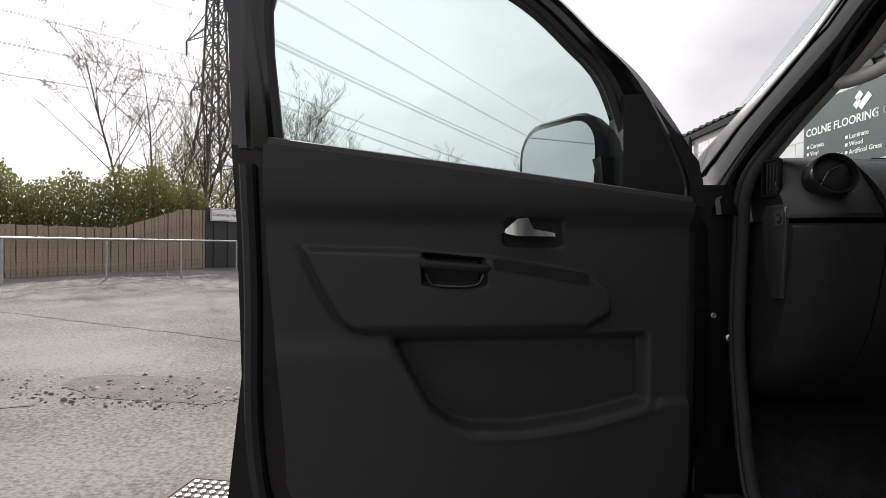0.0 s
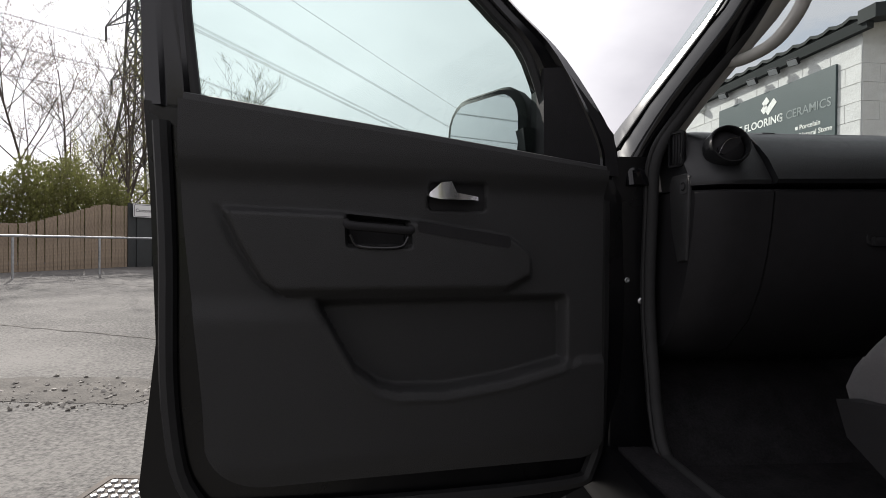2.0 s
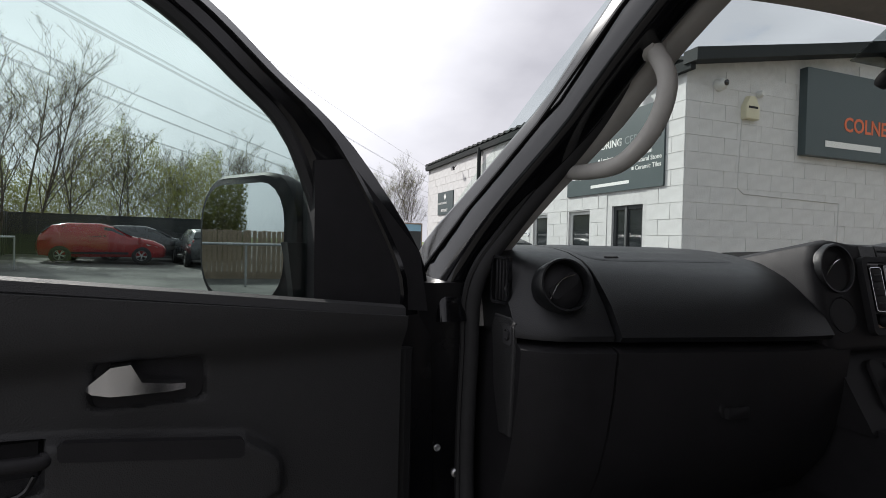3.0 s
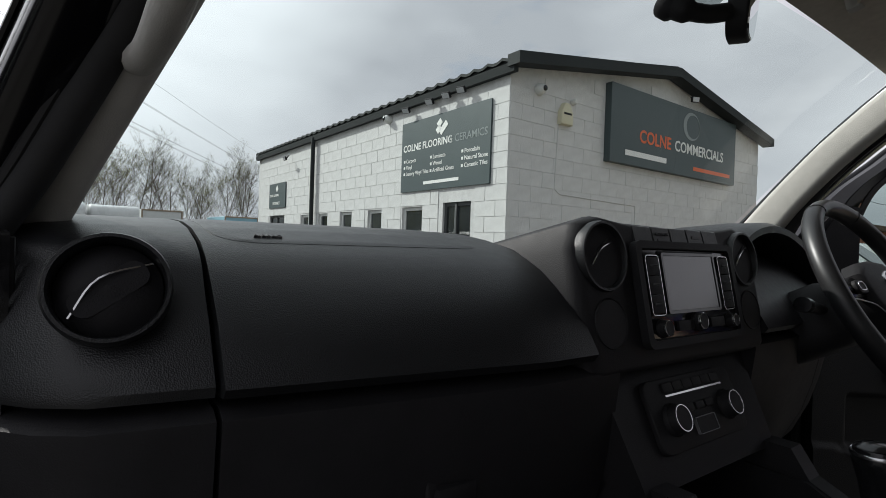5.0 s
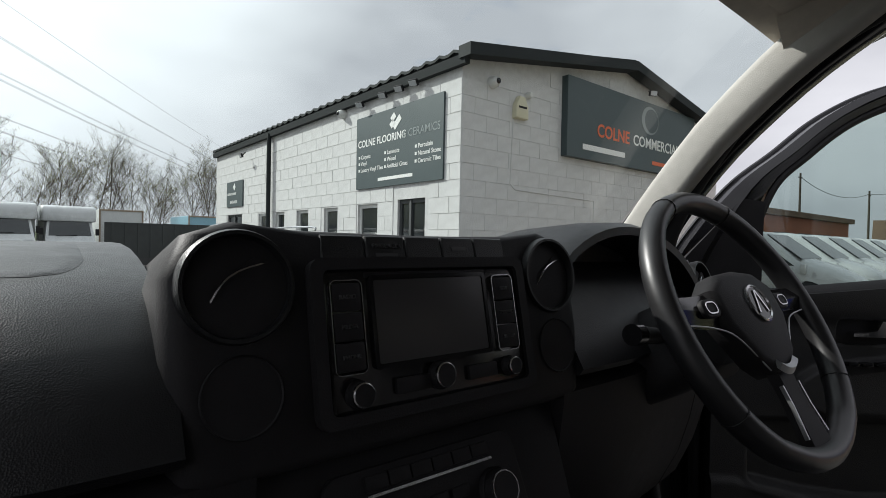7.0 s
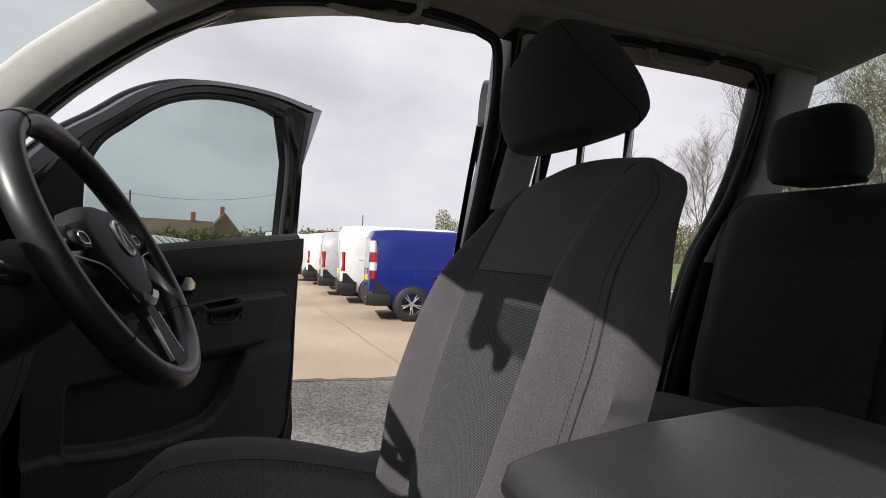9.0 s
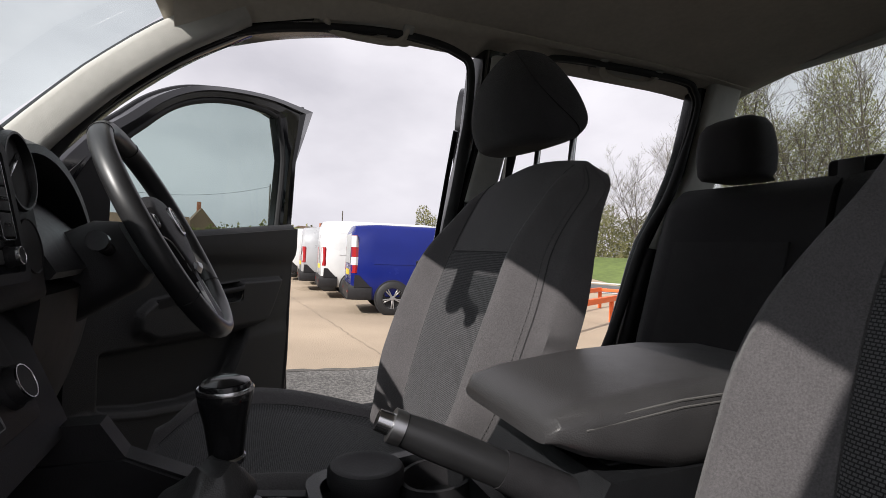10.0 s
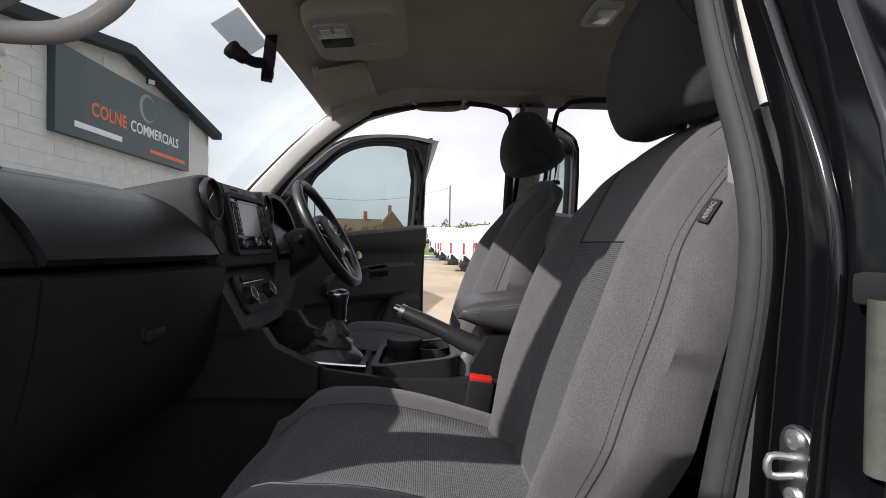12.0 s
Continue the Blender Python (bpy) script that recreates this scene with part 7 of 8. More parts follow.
part("lid", revolve([(0.043, 0.034), (0.044, 0.038), (0.044, 0.050), (0.041, 0.054), (0.036, 0.055), (0.030, 0.0535), (0.002, 0.053)], seg=28), "plastic", lid)
arm = thing("armrest", "dark grey leather centre armrest with pale stitching", "armrest")
rows = []
for y, k, zt in ((-0.738, 0.86, 1.092), (-0.748, 0.95, 1.106), (-0.782, 1.0, 1.116), (-0.88, 1.05, 1.129), (-1.00, 1.08, 1.136), (-1.10, 1.06, 1.132), (-1.13, 0.98, 1.105)):
    zb = 1.042 + 0.036 * sstep(-0.84, -0.738, y)
    h = zt - zb
    rows.append([(-0.002 + p[0] * k, y, zb + h / 2 + p[1] * h / 0.075) for p in rrect(0.205, 0.075, 0.026, 5)])
part("pad", loft(rows), "leather", arm)
for s in (-1, 1):
    part("stitching", tube([(-0.002 + s * 0.0985 * k, y, zt - 0.0135) for y, k, zt in ((-0.772, 1.0, 1.114), (-0.88, 1.05, 1.129), (-1.00, 1.08, 1.136), (-1.10, 1.06, 1.132))], 0.0013, 5), "stitch", arm)
    part("stitching", tube([(-0.002 + s * 0.1012 * k, y, zt - 0.0195) for y, k, zt in ((-0.772, 1.0, 1.114), (-0.88, 1.05, 1.129), (-1.00, 1.08, 1.136), (-1.10, 1.06, 1.132))], 0.0011, 5), "stitch", arm)
part("hinge_base", box((0.15, 0.28, 0.03), (0, -0.96, 1.035), 0.008), "plastic", arm)
# gear lever
gear = thing("gear_lever", "black gear lever with leather boot and chrome collar", "gear lever")
rows = []
for k, (z, r, dx, dy) in enumerate(((0.968, 0.074, 0.0, 0.0), (0.985, 0.070, 0.0, 0.0), (1.000, 0.050, -0.004, -0.004), (1.010, 0.054, -0.006, -0.002), (1.024, 0.036, -0.012, -0.006), (1.034, 0.040, -0.014, -0.004), (1.048, 0.024, -0.016, -0.008), (1.060, 0.017, -0.018, -0.008))):
    rows.append([(0.012 + dx + r * (1 + 0.10 * math.sin(5 * a + k * 1.3)) * math.copysign(abs(math.cos(a)) ** (0.6 if k < 2 else 0.9), math.cos(a)), -0.455 + dy + r * 0.95 * (1 + 0.08 * math.cos(4 * a + k)) * math.copysign(abs(math.sin(a)) ** (0.6 if k < 2 else 0.9), math.sin(a)), z + 0.004 * math.sin(3 * a + k * 2)) for a in steps(0, 2 * math.pi, 40)[:-1]])
part("boot", loft(rows), "leather", gear, "creased black leather boot", angle=60)
tilt = Matrix.Translation((0.022, -0.472, 1.050)) @ Euler((radians(-3), radians(-3), 0)).to_matrix().to_4x4()
part("collar", revolve([(0.0155, 0.002), (0.0168, 0.004), (0.0168, 0.007), (0.0150, 0.009)], tilt, 24), "chrome", gear)
part("knob", revolve([(0.015, 0.008), (0.0165, 0.02), (0.019, 0.04), (0.0235, 0.060), (0.0245, 0.068), (0.021, 0.076), (0.014, 0.079), (0.002, 0.080)], tilt, 28), "gloss", gear)
part("knob_ring", revolve([(0.0246, 0.0685), (0.0249, 0.0700), (0.0238, 0.0722), (0.0230, 0.0715)], tilt, 28, caps=False), "chrome", gear)
part("shift_cap", revolve([(0.0205, 0.0768), (0.012, 0.0805), (0.001, 0.081)], tilt, 24), "gloss", gear)
# handbrake
hb = thing("handbrake", "black handbrake lever with silver release button", "handbrake")
hp = [Vector(p) for p in ((-0.024, -0.624, 1.083), (-0.034, -0.670, 1.064), (-0.047, -0.730, 1.038), (-0.060, -0.80, 1.004))]
part("grip", tube([hp[0], hp[0].lerp(hp[1], 0.5), hp[1], hp[1].lerp(hp[2], 0.8)], [0.0155, 0.0175, 0.018, 0.0175], 14), "wheel_leather", hb)
part("lever", tube([hp[1].lerp(hp[2], 0.8), hp[2], hp[3]], [0.019, 0.020, 0.024], 12), "plastic", hb)
dirv = (hp[0] - hp[1]).normalized()
part("end_cap", tube([hp[0], hp[0] + dirv * 0.012], 0.0165, 14), "alu", hb)
part("button", tube([hp[0] + dirv * 0.010, hp[0] + dirv * 0.026], [0.011, 0.010], 12), "chrome", hb)
part("gaiter", loft([[(-0.052 + 0.03 * k * math.cos(a), -0.78 - 0.02 * (1 - k) + 0.06 * k * math.sin(a), z) for a in steps(0, 6.2832, 20)[:-1]] for k, z in ((1.0, 0.955), (0.8, 0.985), (0.62, 1.01))]), "leather", hb)

# ---- steering wheel ----
SW = facing((0.412, -0.372, 1.262), (-0.04, -0.866, 0.498))
wheel = thing("steering_wheel", "black leather three-spoke steering wheel with silver trim", "steering wheel", SW)
R, r = 0.170, 0.0138
part("rim", loft([[((R + r * math.cos(b)) * math.cos(a), (R + r * math.cos(b)) * math.sin(a) * (1.0 if math.sin(a) > -0.85 else 0.985), r * 1.15 * math.sin(b)) for b in steps(0, 2 * math.pi, 12)[:-1]] for a in steps(0, 2 * math.pi, 64)], True, False), "wheel_leather", wheel)
for a in (65, 115, 215, 325):
    part("rim_seam", tube([((R + (r + 0.0004) * math.cos(b)) * math.cos(radians(a)), (R + (r + 0.0004) * math.cos(b)) * math.sin(radians(a)), (r * 1.15 + 0.0004) * math.sin(b)) for b in steps(0, 2 * math.pi, 14)], 0.0007, 5), "rubber", wheel)
hub = [(1.16 * x, 1.12 * y) for x, y in [(-0.066, 0.034), (-0.040, 0.052), (0.0, 0.056), (0.040, 0.052), (0.066, 0.034), (0.066, -0.004), (0.040, -0.048), (0.018, -0.064), (-0.018, -0.064), (-0.040, -0.048), (-0.066, -0.004)]]
part("airbag_pad", plate(hub, 0.030, pose(0, 0, -0.018), edge=0.012, dome=0.006), "plastic", wheel, "domed black horn pad")
for s in (-1, 1):
    sp = part("spoke", loft([[(s * x, y + dy, z + dz) for dy, dz in ((0.021 * k, 0), (0.0, 0.008), (-0.021 * k, 0), (0, -0.012))] for x, y, z, k in ((0.055, 0.012, 0.0, 1.1), (0.110, 0.016, -0.006, 0.95), (0.160, 0.018, 0.0, 0.8))]), "gloss", wheel)
    part("spoke_trim", tube(smooth_path([(s * 0.150, 0.000, 0.004), (s * 0.105, -0.006, 0.004), (s * 0.070, -0.022, 0.008), (s * 0.030, -0.066, 0.006)], 5), 0.0010, 6), "steel", sp)
    part("thumb_switch", plate(rrect(0.036, 0.022, 0.009, 4), 0.006, pose(s * 0.092, 0.016, 0.002), edge=0.002), "plastic", sp)
    part("switch_ring", frame_of(rrect(0.024, 0.015, 0.007, 4), rrect(0.021, 0.012, 0.0055, 4), 0.002, pose(s * 0.094, 0.016, 0.0075)), "chrome", sp)
ls = part("lower_spoke", loft([[(x * w, y, z) for x, z in ((-1, -0.004), (-0.7, 0.006), (0.7, 0.006), (1, -0.004), (0, -0.012))] for y, w in ((-0.055, 0.026), (-0.10, 0.024), (-0.160, 0.034))]), "plastic", wheel)
for s in (-1, 1):
    part("silver_strip", loft([[(s * x, y, z) for x, z in ((w0, 0.002), (w1, 0.002), (w1, 0.0065), (w0, 0.0065))] for y, w0, w1 in ((-0.085, 0.0205, 0.0232), (-0.11, 0.0205, 0.0232), (-0.145, 0.0265, 0.0292))]), "steel", ls)
part("chin_trim", loft([[(x, -0.062 - 0.008 * (1 - (x / 0.022) ** 2) + dy, z) for dy, z in ((0.006, 0.014), (0.0, 0.018), (-0.006, 0.012), (0, 0.008))] for x in steps(-0.022, 0.022, 6)]), "steel", wheel)
em = part("emblem_disc", revolve([(0.0245, 0.0), (0.0245, 0.004), (0.0225, 0.005), (0.0215, 0.003), (0.001, 0.003)], pose(0, 0.012, 0.016), 32), "chrome", wheel)
part("emblem_field", revolve([(0.021, 0.0031), (0.001, 0.0036)], pose(0, 0.012, 0.016), 32), "gloss", em)
for a in (-1, 1):
    part("emblem_bar", box((0.0028, 0.030, 0.0015), (a * 0.0065, 0, 0), 0, 1, None, pose(0, 0.012, 0.0200, 0, 0, a * 20)), "chrome", em)
col = thing("steering_column", "black steering column shroud with two stalks", "steering column")
cc = SW.translation
ax = Vector((0, 0.866, -0.498))
part("shroud", loft([[cc + ax * d + Vector((p[0], p[1] * 0.515, p[1] * 0.857)) for p in rrect(0.15 * k, 0.12 * k, 0.035 * k, 4)] for d, k in ((0.045, 0.72), (0.07, 0.95), (0.16, 1.0), (0.24, 1.0))]), "plastic", col)
for s in (-1, 1):
    stalk = part("stalk", tube([cc + ax * 0.075 + Vector((s * 0.06, 0, 0.01)), cc + ax * 0.070 + Vector((s * 0.12, 0, 0.015)), cc + ax * 0.066 + Vector((s * 0.155, 0, 0.018))], [0.008, 0.010, 0.011], 12), "plastic", col)
    part("stalk_tip", tube([cc + ax * 0.066 + Vector((s * 0.155, 0, 0.018)), cc + ax * 0.065 + Vector((s * 0.172, 0, 0.019))], 0.0125, 12), "gloss", stalk)


# ---- seats ----
def seat(label, cx, dy, dz=0.0, rest=(1.0, 0.0, 0.04, 0.0)):
    """rest: size of the headrest, how far it is pulled up, the lift of its rear edge and how far forward it sits."""
    t = thing("front_seat", label, "car seat", Matrix.Translation((cx, dy, dz)), "front seats")
    def half(h):
        return lerp(0.214, 0.266, sstep(0.0, 0.25, h)) - 0.056 * sstep(0.46, 0.90, h) - 0.085 * (1 - math.sqrt(1 - min(1.0, max(0.0, (h - 0.865) / 0.135)) ** 2))
    def spine(h):
        return -0.845 - 0.11 * h - 0.09 * h * h, 0.90 + 0.515 * h
    def insert_edge(h):
        """Where the centre panel ends, as a share of the half width."""
        g = min(h, 0.66)
        return 0.146 / half(h) * (0.86 + 0.14 * sstep(0.0, 0.66, g))
    def front(a, h, lift=0.0):
        w, (y, z) = half(h), spine(h)
        k = insert_edge(h)
        b = (0.056 * sstep(k - 0.03, 0.80, abs(a)) * (1 - 0.65 * sstep(0.62, 0.95, h)) - 0.075 * sstep(0.74, 1.02, abs(a))) * (1 - sstep(0.86, 1.0, h)) - 0.004 * sstep(0.035, 0.0, abs(abs(a) - k)) * sstep(0.98, 0.90, h)
        crown = 0.010 * (1 - a * a) - 0.024 * max(0.0, (h - 0.88) / 0.12) ** 2
        return Vector((a * w, y + b + crown + lift, z - 0.012 * a * a * sstep(0.6, 1.0, h) + 0.02 * lift))
    hs = steps(-0.10, 0.87, 26) + [0.87 + 0.13 * math.sin(math.pi / 2 * k / 12) for k in range(1, 13)]
    rows = []
    for h in hs:
        w, (y, z) = half(h), spine(h)
        back = 0.125 - 0.045 * h
        fr = [front(a, h) for a in steps(-1, 1, 56)]
        k = 1 - 0.45 * max(0.0, (h - 0.88) / 0.12) ** 2
        bk = [Vector((a * w * 0.94, y - back * k * (1 - 0.25 * abs(a) ** 4), z - 0.012 * sstep(0.93, 1.0, h) - 0.012 * min(abs(a), 1.0) ** 2 * sstep(0.6, 1.0, h))) for a in steps(1.04, -1.04, 10)]
        rows.append(fr + bk)
    part("backrest", loft(rows), "cloth", t, "grey cloth backrest with side bolsters", angle=60)
    part("back_insert", sheet(lambda a, h: front(a * insert_edge(h), h, 0.0022), steps(-1, 1, 40), steps(-0.04, 0.659, 32), 0.006, (0, 1, 0)), "insert", t, "dark ribbed cloth centre panel")
    for s in (-1, 1):
        part("seam", tube([front(s * 0.925, h, 0.0003) for h in steps(-0.04, 0.97, 44)], 0.0012, 5), "headcloth", t)
        part("panel_seam", tube([front(s * insert_edge(h) * 1.005, h, 0.0018) for h in steps(0.04, 0.97, 40)], 0.0010, 5), "headcloth", t)
        bm = bmesh.new()
        for h in steps(0.0, 0.96, 84):
            tube([front(s * 0.905, h, 0.0006), front(s * 0.905, h + 0.0066, 0.0006)], 0.0007, 4, bm)
        part("stitching", bm, "headcloth", t, "row of dark stitches")
    part("cross_seam", tube([front(a * insert_edge(0.66), 0.661, 0.0022) for a in steps(-1, 1, 20)], 0.0016, 5), "rubber", t)
    # cushion
    def cush(a, v):
        """v from the front edge to the back."""
        w = lerp(0.228, 0.250, sstep(0.0, 0.3, v)) * (1 - 0.10 * sstep(0.12, 0.0, v))
        z = 0.930 + 0.026 * sstep(0.55, 0.85, abs(a)) - 0.045 * sstep(0.86, 1.0, abs(a)) - 0.055 * sstep(0.20, 0.0, v) ** 1.5 - 0.085 * sstep(0.30, 1.15, v)
        return Vector((a * w, lerp(-0.405 + 0.02 * (1 - a * a), -0.90, v), z))
    rows = []
    for v in steps(0, 1, 22):
        top = [cush(a, v) for a in steps(-1, 1, 24)]
        low = [Vector((a * (0.215 + 0.03 * sstep(0, .3, v)), top[0].y - 0.02 * sstep(0.2, 0, v), 0.815 + 0.02 * sstep(0.2, 0.0, v))) for a in steps(1, -1, 8)]
        rows.append(top + low)
    part("cushion", loft(rows), "cloth", t, "grey cloth seat cushion", angle=60)
    part("cushion_insert", sheet(lambda a, v: cush(a * (0.62 + 0.06 * v), v) + Vector((0, 0, 0.0012)), steps(-1, 1, 24), steps(0.03, 0.93, 20), 0.006, (0, 0, 1)), "cushion_insert", t, "dark ribbed cloth centre panel")
    for s in (-1, 1):
        part("cushion_seam", tube([cush(s * (0.62 + 0.06 * v), v) + Vector((0, 0, 0.001)) for v in steps(0.03, 0.93, 16)], 0.0009, 5), "rubber", t)
    # base and side trim
    for s in (-1, 1):
        part("side_trim", loft([[(s * x, y, z) for y, z in ((-0.47, 0.80), (-0.45, 0.85), (-0.60, 0.875), (-0.90, 0.90), (-0.98, 0.93), (-0.96, 0.80), (-0.88, 0.76), (-0.55, 0.755))] for x in (0.222, 0.262)]), "plastic", t)
        part("runner", box((0.04, 0.52, 0.05), (s * 0.18, -0.68, 0.655), 0.006), "steel", t)
        part("leg", box((0.03, 0.40, 0.10), (s * 0.18, -0.68, 0.725), 0.006), "plastic", t)
    part("base_pan", box((0.42, 0.44, 0.05), (0, -0.68, 0.80), 0.01), "plastic", t)
    # headrest: a wedge that leans over the backrest, its rear edge lifted
    HR = [(1.405, 0.070, 0.030, -1.045), (1.410, 0.108, 0.058, -1.050), (1.425, 0.128, 0.082, -1.058), (1.462, 0.138, 0.102, -1.064), (1.505, 0.137, 0.098, -1.058), (1.555, 0.125, 0.080, -1.048), (1.600, 0.101, 0.056, -1.043), (1.630, 0.074, 0.036, -1.043), (1.643, 0.044, 0.016, -1.043)]
    def hr_pt(k, a, out=0.0):
        i = min(int(k), len(HR) - 2)
        e, f = HR[max(i - 1, 0)], HR[min(i + 2, len(HR) - 1)]
        g = k - i
        z, wx, wy, yo = (0.5 * (2 * p + (q - o) * g + (2 * o - 5 * p + 4 * q - r) * g * g + (3 * p - o - 3 * q + r) * g ** 3) for o, p, q, r in zip(e, HR[i], HR[i + 1], f))
        sx, sy = math.copysign(abs(math.cos(a)) ** 0.66, math.cos(a)), math.copysign(abs(math.sin(a)) ** 0.8, math.sin(a))
        z = 1.405 + rest[1] + (z - 1.405) * rest[0]
        return Vector(((wx * (0.5 + 0.5 * rest[0]) + out) * sx, yo + rest[3] + (wy * (0.4 + 0.6 * rest[0]) + out) * sy, z + rest[2] * max(0.0, -sy) ** 1.6 * sstep(4.0, 0.0, k) - 0.012 * sx * sx * sstep(3.0, 7.0, k)))
    rows = [[hr_pt(k / 4, a) for a in steps(0, 2 * math.pi, 48)[:-1]] for k in range(4 * len(HR) - 3)]
    hr = part("headrest", loft(rows), "headcloth", t, "dark cloth headrest", angle=70)
    for s in (-1, 1):
        edge = [hr_pt(k, (a if s > 0 else math.pi - a), 0.001) for k, a in ((2.0, -1.25), (2.2, -0.7), (2.7, -0.25), (3.6, 0.12), (4.6, 0.42), (5.8, 0.75), (6.8, 1.1))]
        part("headrest_seam", tube(smooth_path(edge, 5), 0.0013, 5), "rubber", hr)
        part("headrest_post", tube([(s * 0.062, -1.094, 1.38), (s * 0.062, -1.102, 1.48)], 0.0065, 10), "chrome", t)
        part("post_guide", revolve([(0.014, 0), (0.014, 0.008), (0.009, 0.012)], pose(s * 0.062, -1.094, 1.402), 14), "plastic", t)
    tag = front(0.955 if cx > 0 else -0.955, 0.735, 0.004)
    side = 1 if cx > 0 else -1
    rise = front(side * 0.93, 0.75) - front(side * 0.93, 0.72)
    across = front(side * 0.97, 0.735) - front(side * 0.89, 0.735)
    n = across.cross(rise) * -side
    m = facing(tag, n, rise)
    tg = part("airbag_tag", box((0.012, 0.036, 0.002), (0, 0, 0.001), 0.0006, 1, None, m), "plastic", t, "small black fabric tag")
    words("AIRBAG", 0.0080, m @ pose(0.003, -0.0155, 0.0024, 0, 0, 90), "legend", t)
    return t


seat("grey cloth passenger seat, its backrest partly in sunlight", -0.378, -0.002, 0.004, (0.98, 0.008, 0.030, 0.0))
seat("grey cloth driver's seat behind the steering wheel", 0.390, 0.052, 0.014, (0.80, 0.030, 0.012, 0.028))
bk = thing("seat_buckle", "black belt buckle with red release button", "buckle", Matrix.Translation((-0.142, -0.778, 0.926)) @ pose(0, 0, 0, 8, -6, 0))
part("body", box((0.026, 0.050, 0.085), (0, 0, 0), 0.006), "plastic", bk)
part("button", box((0.022, 0.044, 0.012), (0, 0.002, 0.044), 0.003), "red", bk, "red release button")
part("stem", box((0.016, 0.03, 0.10), (0, -0.01, -0.085), 0.004), "plastic", bk)
# rear bench
bench = thing("rear_bench", "dark cloth rear bench seat with headrests", "car seat", pose(0, -0.09, 0.012))
def bench_back(u, h, lift=0.0):
    y = -1.40 - 0.12 * h + 0.014 * math.cos(u * 9.0) * sstep(0.0, 0.2, h) + lift - 0.03 * sstep(0.92, 1.0, h) - 0.035 * sstep(0.62, 0.69, abs(u))
    return Vector((u, y, 0.95 + 0.485 * h - 0.02 * sstep(0.6, 0.69, abs(u))))
for s, (u0, u1) in (("wide", (-0.68, 0.20)), ("narrow", (0.215, 0.68))):
    rows = []
    for h in steps(0, 1, 16):
        f = [bench_back(u, h) for u in steps(u0, u1, 24)]
        rows.append(f + [Vector((u, p.y - 0.10, p.z - 0.01)) for u, p in zip(steps(u1, u0, 24), f[::-1])])
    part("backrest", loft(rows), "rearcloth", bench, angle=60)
for u0, u1 in ((0.285, 0.585), (-0.585, -0.285), (-0.12, 0.13)):
    part("back_panel", sheet(lambda u, h: bench_back(u, h, 0.005), steps(u0, u1, 10), steps(0.08, 0.70, 10), 0.006, (0, 1, 0)), "headcloth", bench)
rows = []
for v, z in ((-1.06, 0.945), (-1.07, 0.975), (-1.15, 0.990), (-1.35, 0.975), (-1.46, 0.955)):
    rows.append([(u, v, z - 0.012 * math.cos(u * 9)) for u in steps(-0.68, 0.68, 20)] + [(u, v, 0.82) for u in steps(0.68, -0.68, 6)])
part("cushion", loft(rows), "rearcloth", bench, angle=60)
part("bench_base", box((1.30, 0.46, 0.20), (0, -1.32, 0.72), 0.02), "plastic", bench)
for x in (-0.455, 0.455, 0.02):
    k = 0.8 if x == 0.02 else 1.0
    rows = [[(x + wx * k * math.copysign(abs(math.cos(a)) ** 0.6, math.cos(a)), yo + wy * math.copysign(abs(math.sin(a)) ** 0.7, math.sin(a)), 1.45 + (z - 1.45) * (1 if k == 1 else 0.62)) for a in steps(0, 2 * math.pi, 28)[:-1]] for z, wx, wy, yo in ((1.445, 0.065, 0.03, -1.575), (1.450, 0.085, 0.046, -1.532), (1.462, 0.094, 0.052, -1.531), (1.50, 0.098, 0.053, -1.528), (1.54, 0.095, 0.050, -1.525), (1.570, 0.088, 0.044, -1.523), (1.588, 0.075, 0.034, -1.522), (1.597, 0.052, 0.018, -1.522))]
    part("headrest", loft(rows), "headcloth", bench, angle=70)
bb = thing("seat_buckle", "black rear belt buckle on the bench", "buckle", pose(0.20, -1.45, 1.00, 20, 0, 0))
part("body", box((0.05, 0.03, 0.06), (0, 0, 0), 0.008), "plastic", bb)
part("slot", box((0.036, 0.006, 0.012), (0, -0.013, 0.024), 0.002), "gloss", bb)
rbx = thing("belt_guide", "black seat belt guide on the parcel shelf", "belt guide", pose(0.20, -1.675, 1.446))
part("cover", box((0.11, 0.06, 0.05), (0, 0, 0.01), 0.015, 3), "plastic", rbx)
part("webbing", box((0.05, 0.004, 0.16), (0, 0.037, -0.05), 0.001), "belt", rbx)

# ---- belts, handles, visors, mirror, overhead console ----
for s in (-1, 1):
    sb = thing("seat_belt", "grey webbing seat belt hanging on the door pillar", "seat belt")
    x = side_w(1.55) - 0.172
    part("upper_anchor", revolve([(0.030, 0.0), (0.030, 0.012), (0.020, 0.022), (0.002, 0.024)], facing((s * (x + 0.01), -1.045, 1.56), (-s, 0.15, 0)), 20), "plastic", sb)
    xl = side_w(0.9) - 0.215
    part("webbing", loft([[(s * lerp(x, xl, t) + s * dx, lerp(-1.045, -1.0, t) + dy * min(1.0, 0.45 + 2.5 * t), lerp(1.565, 0.70, t)) for dx, dy in ((-0.0125, 0.0120), (0.0125, -0.0120), (0.0136, -0.0110), (-0.0114, 0.0130))] for t in steps(0, 1, 10)]), "belt", sb, angle=20)
    tp = part("tongue", box((0.012, 0.060, 0.045), (s * (lerp(x, xl, 0.42) - 0.004), -1.020, 1.19), 0.004), "plastic", sb)
    part("tongue_blade", box((0.004, 0.028, 0.04), (s * (lerp(x, xl, 0.42) - 0.006), -1.018, 1.152), 0.001), "chrome", tp)
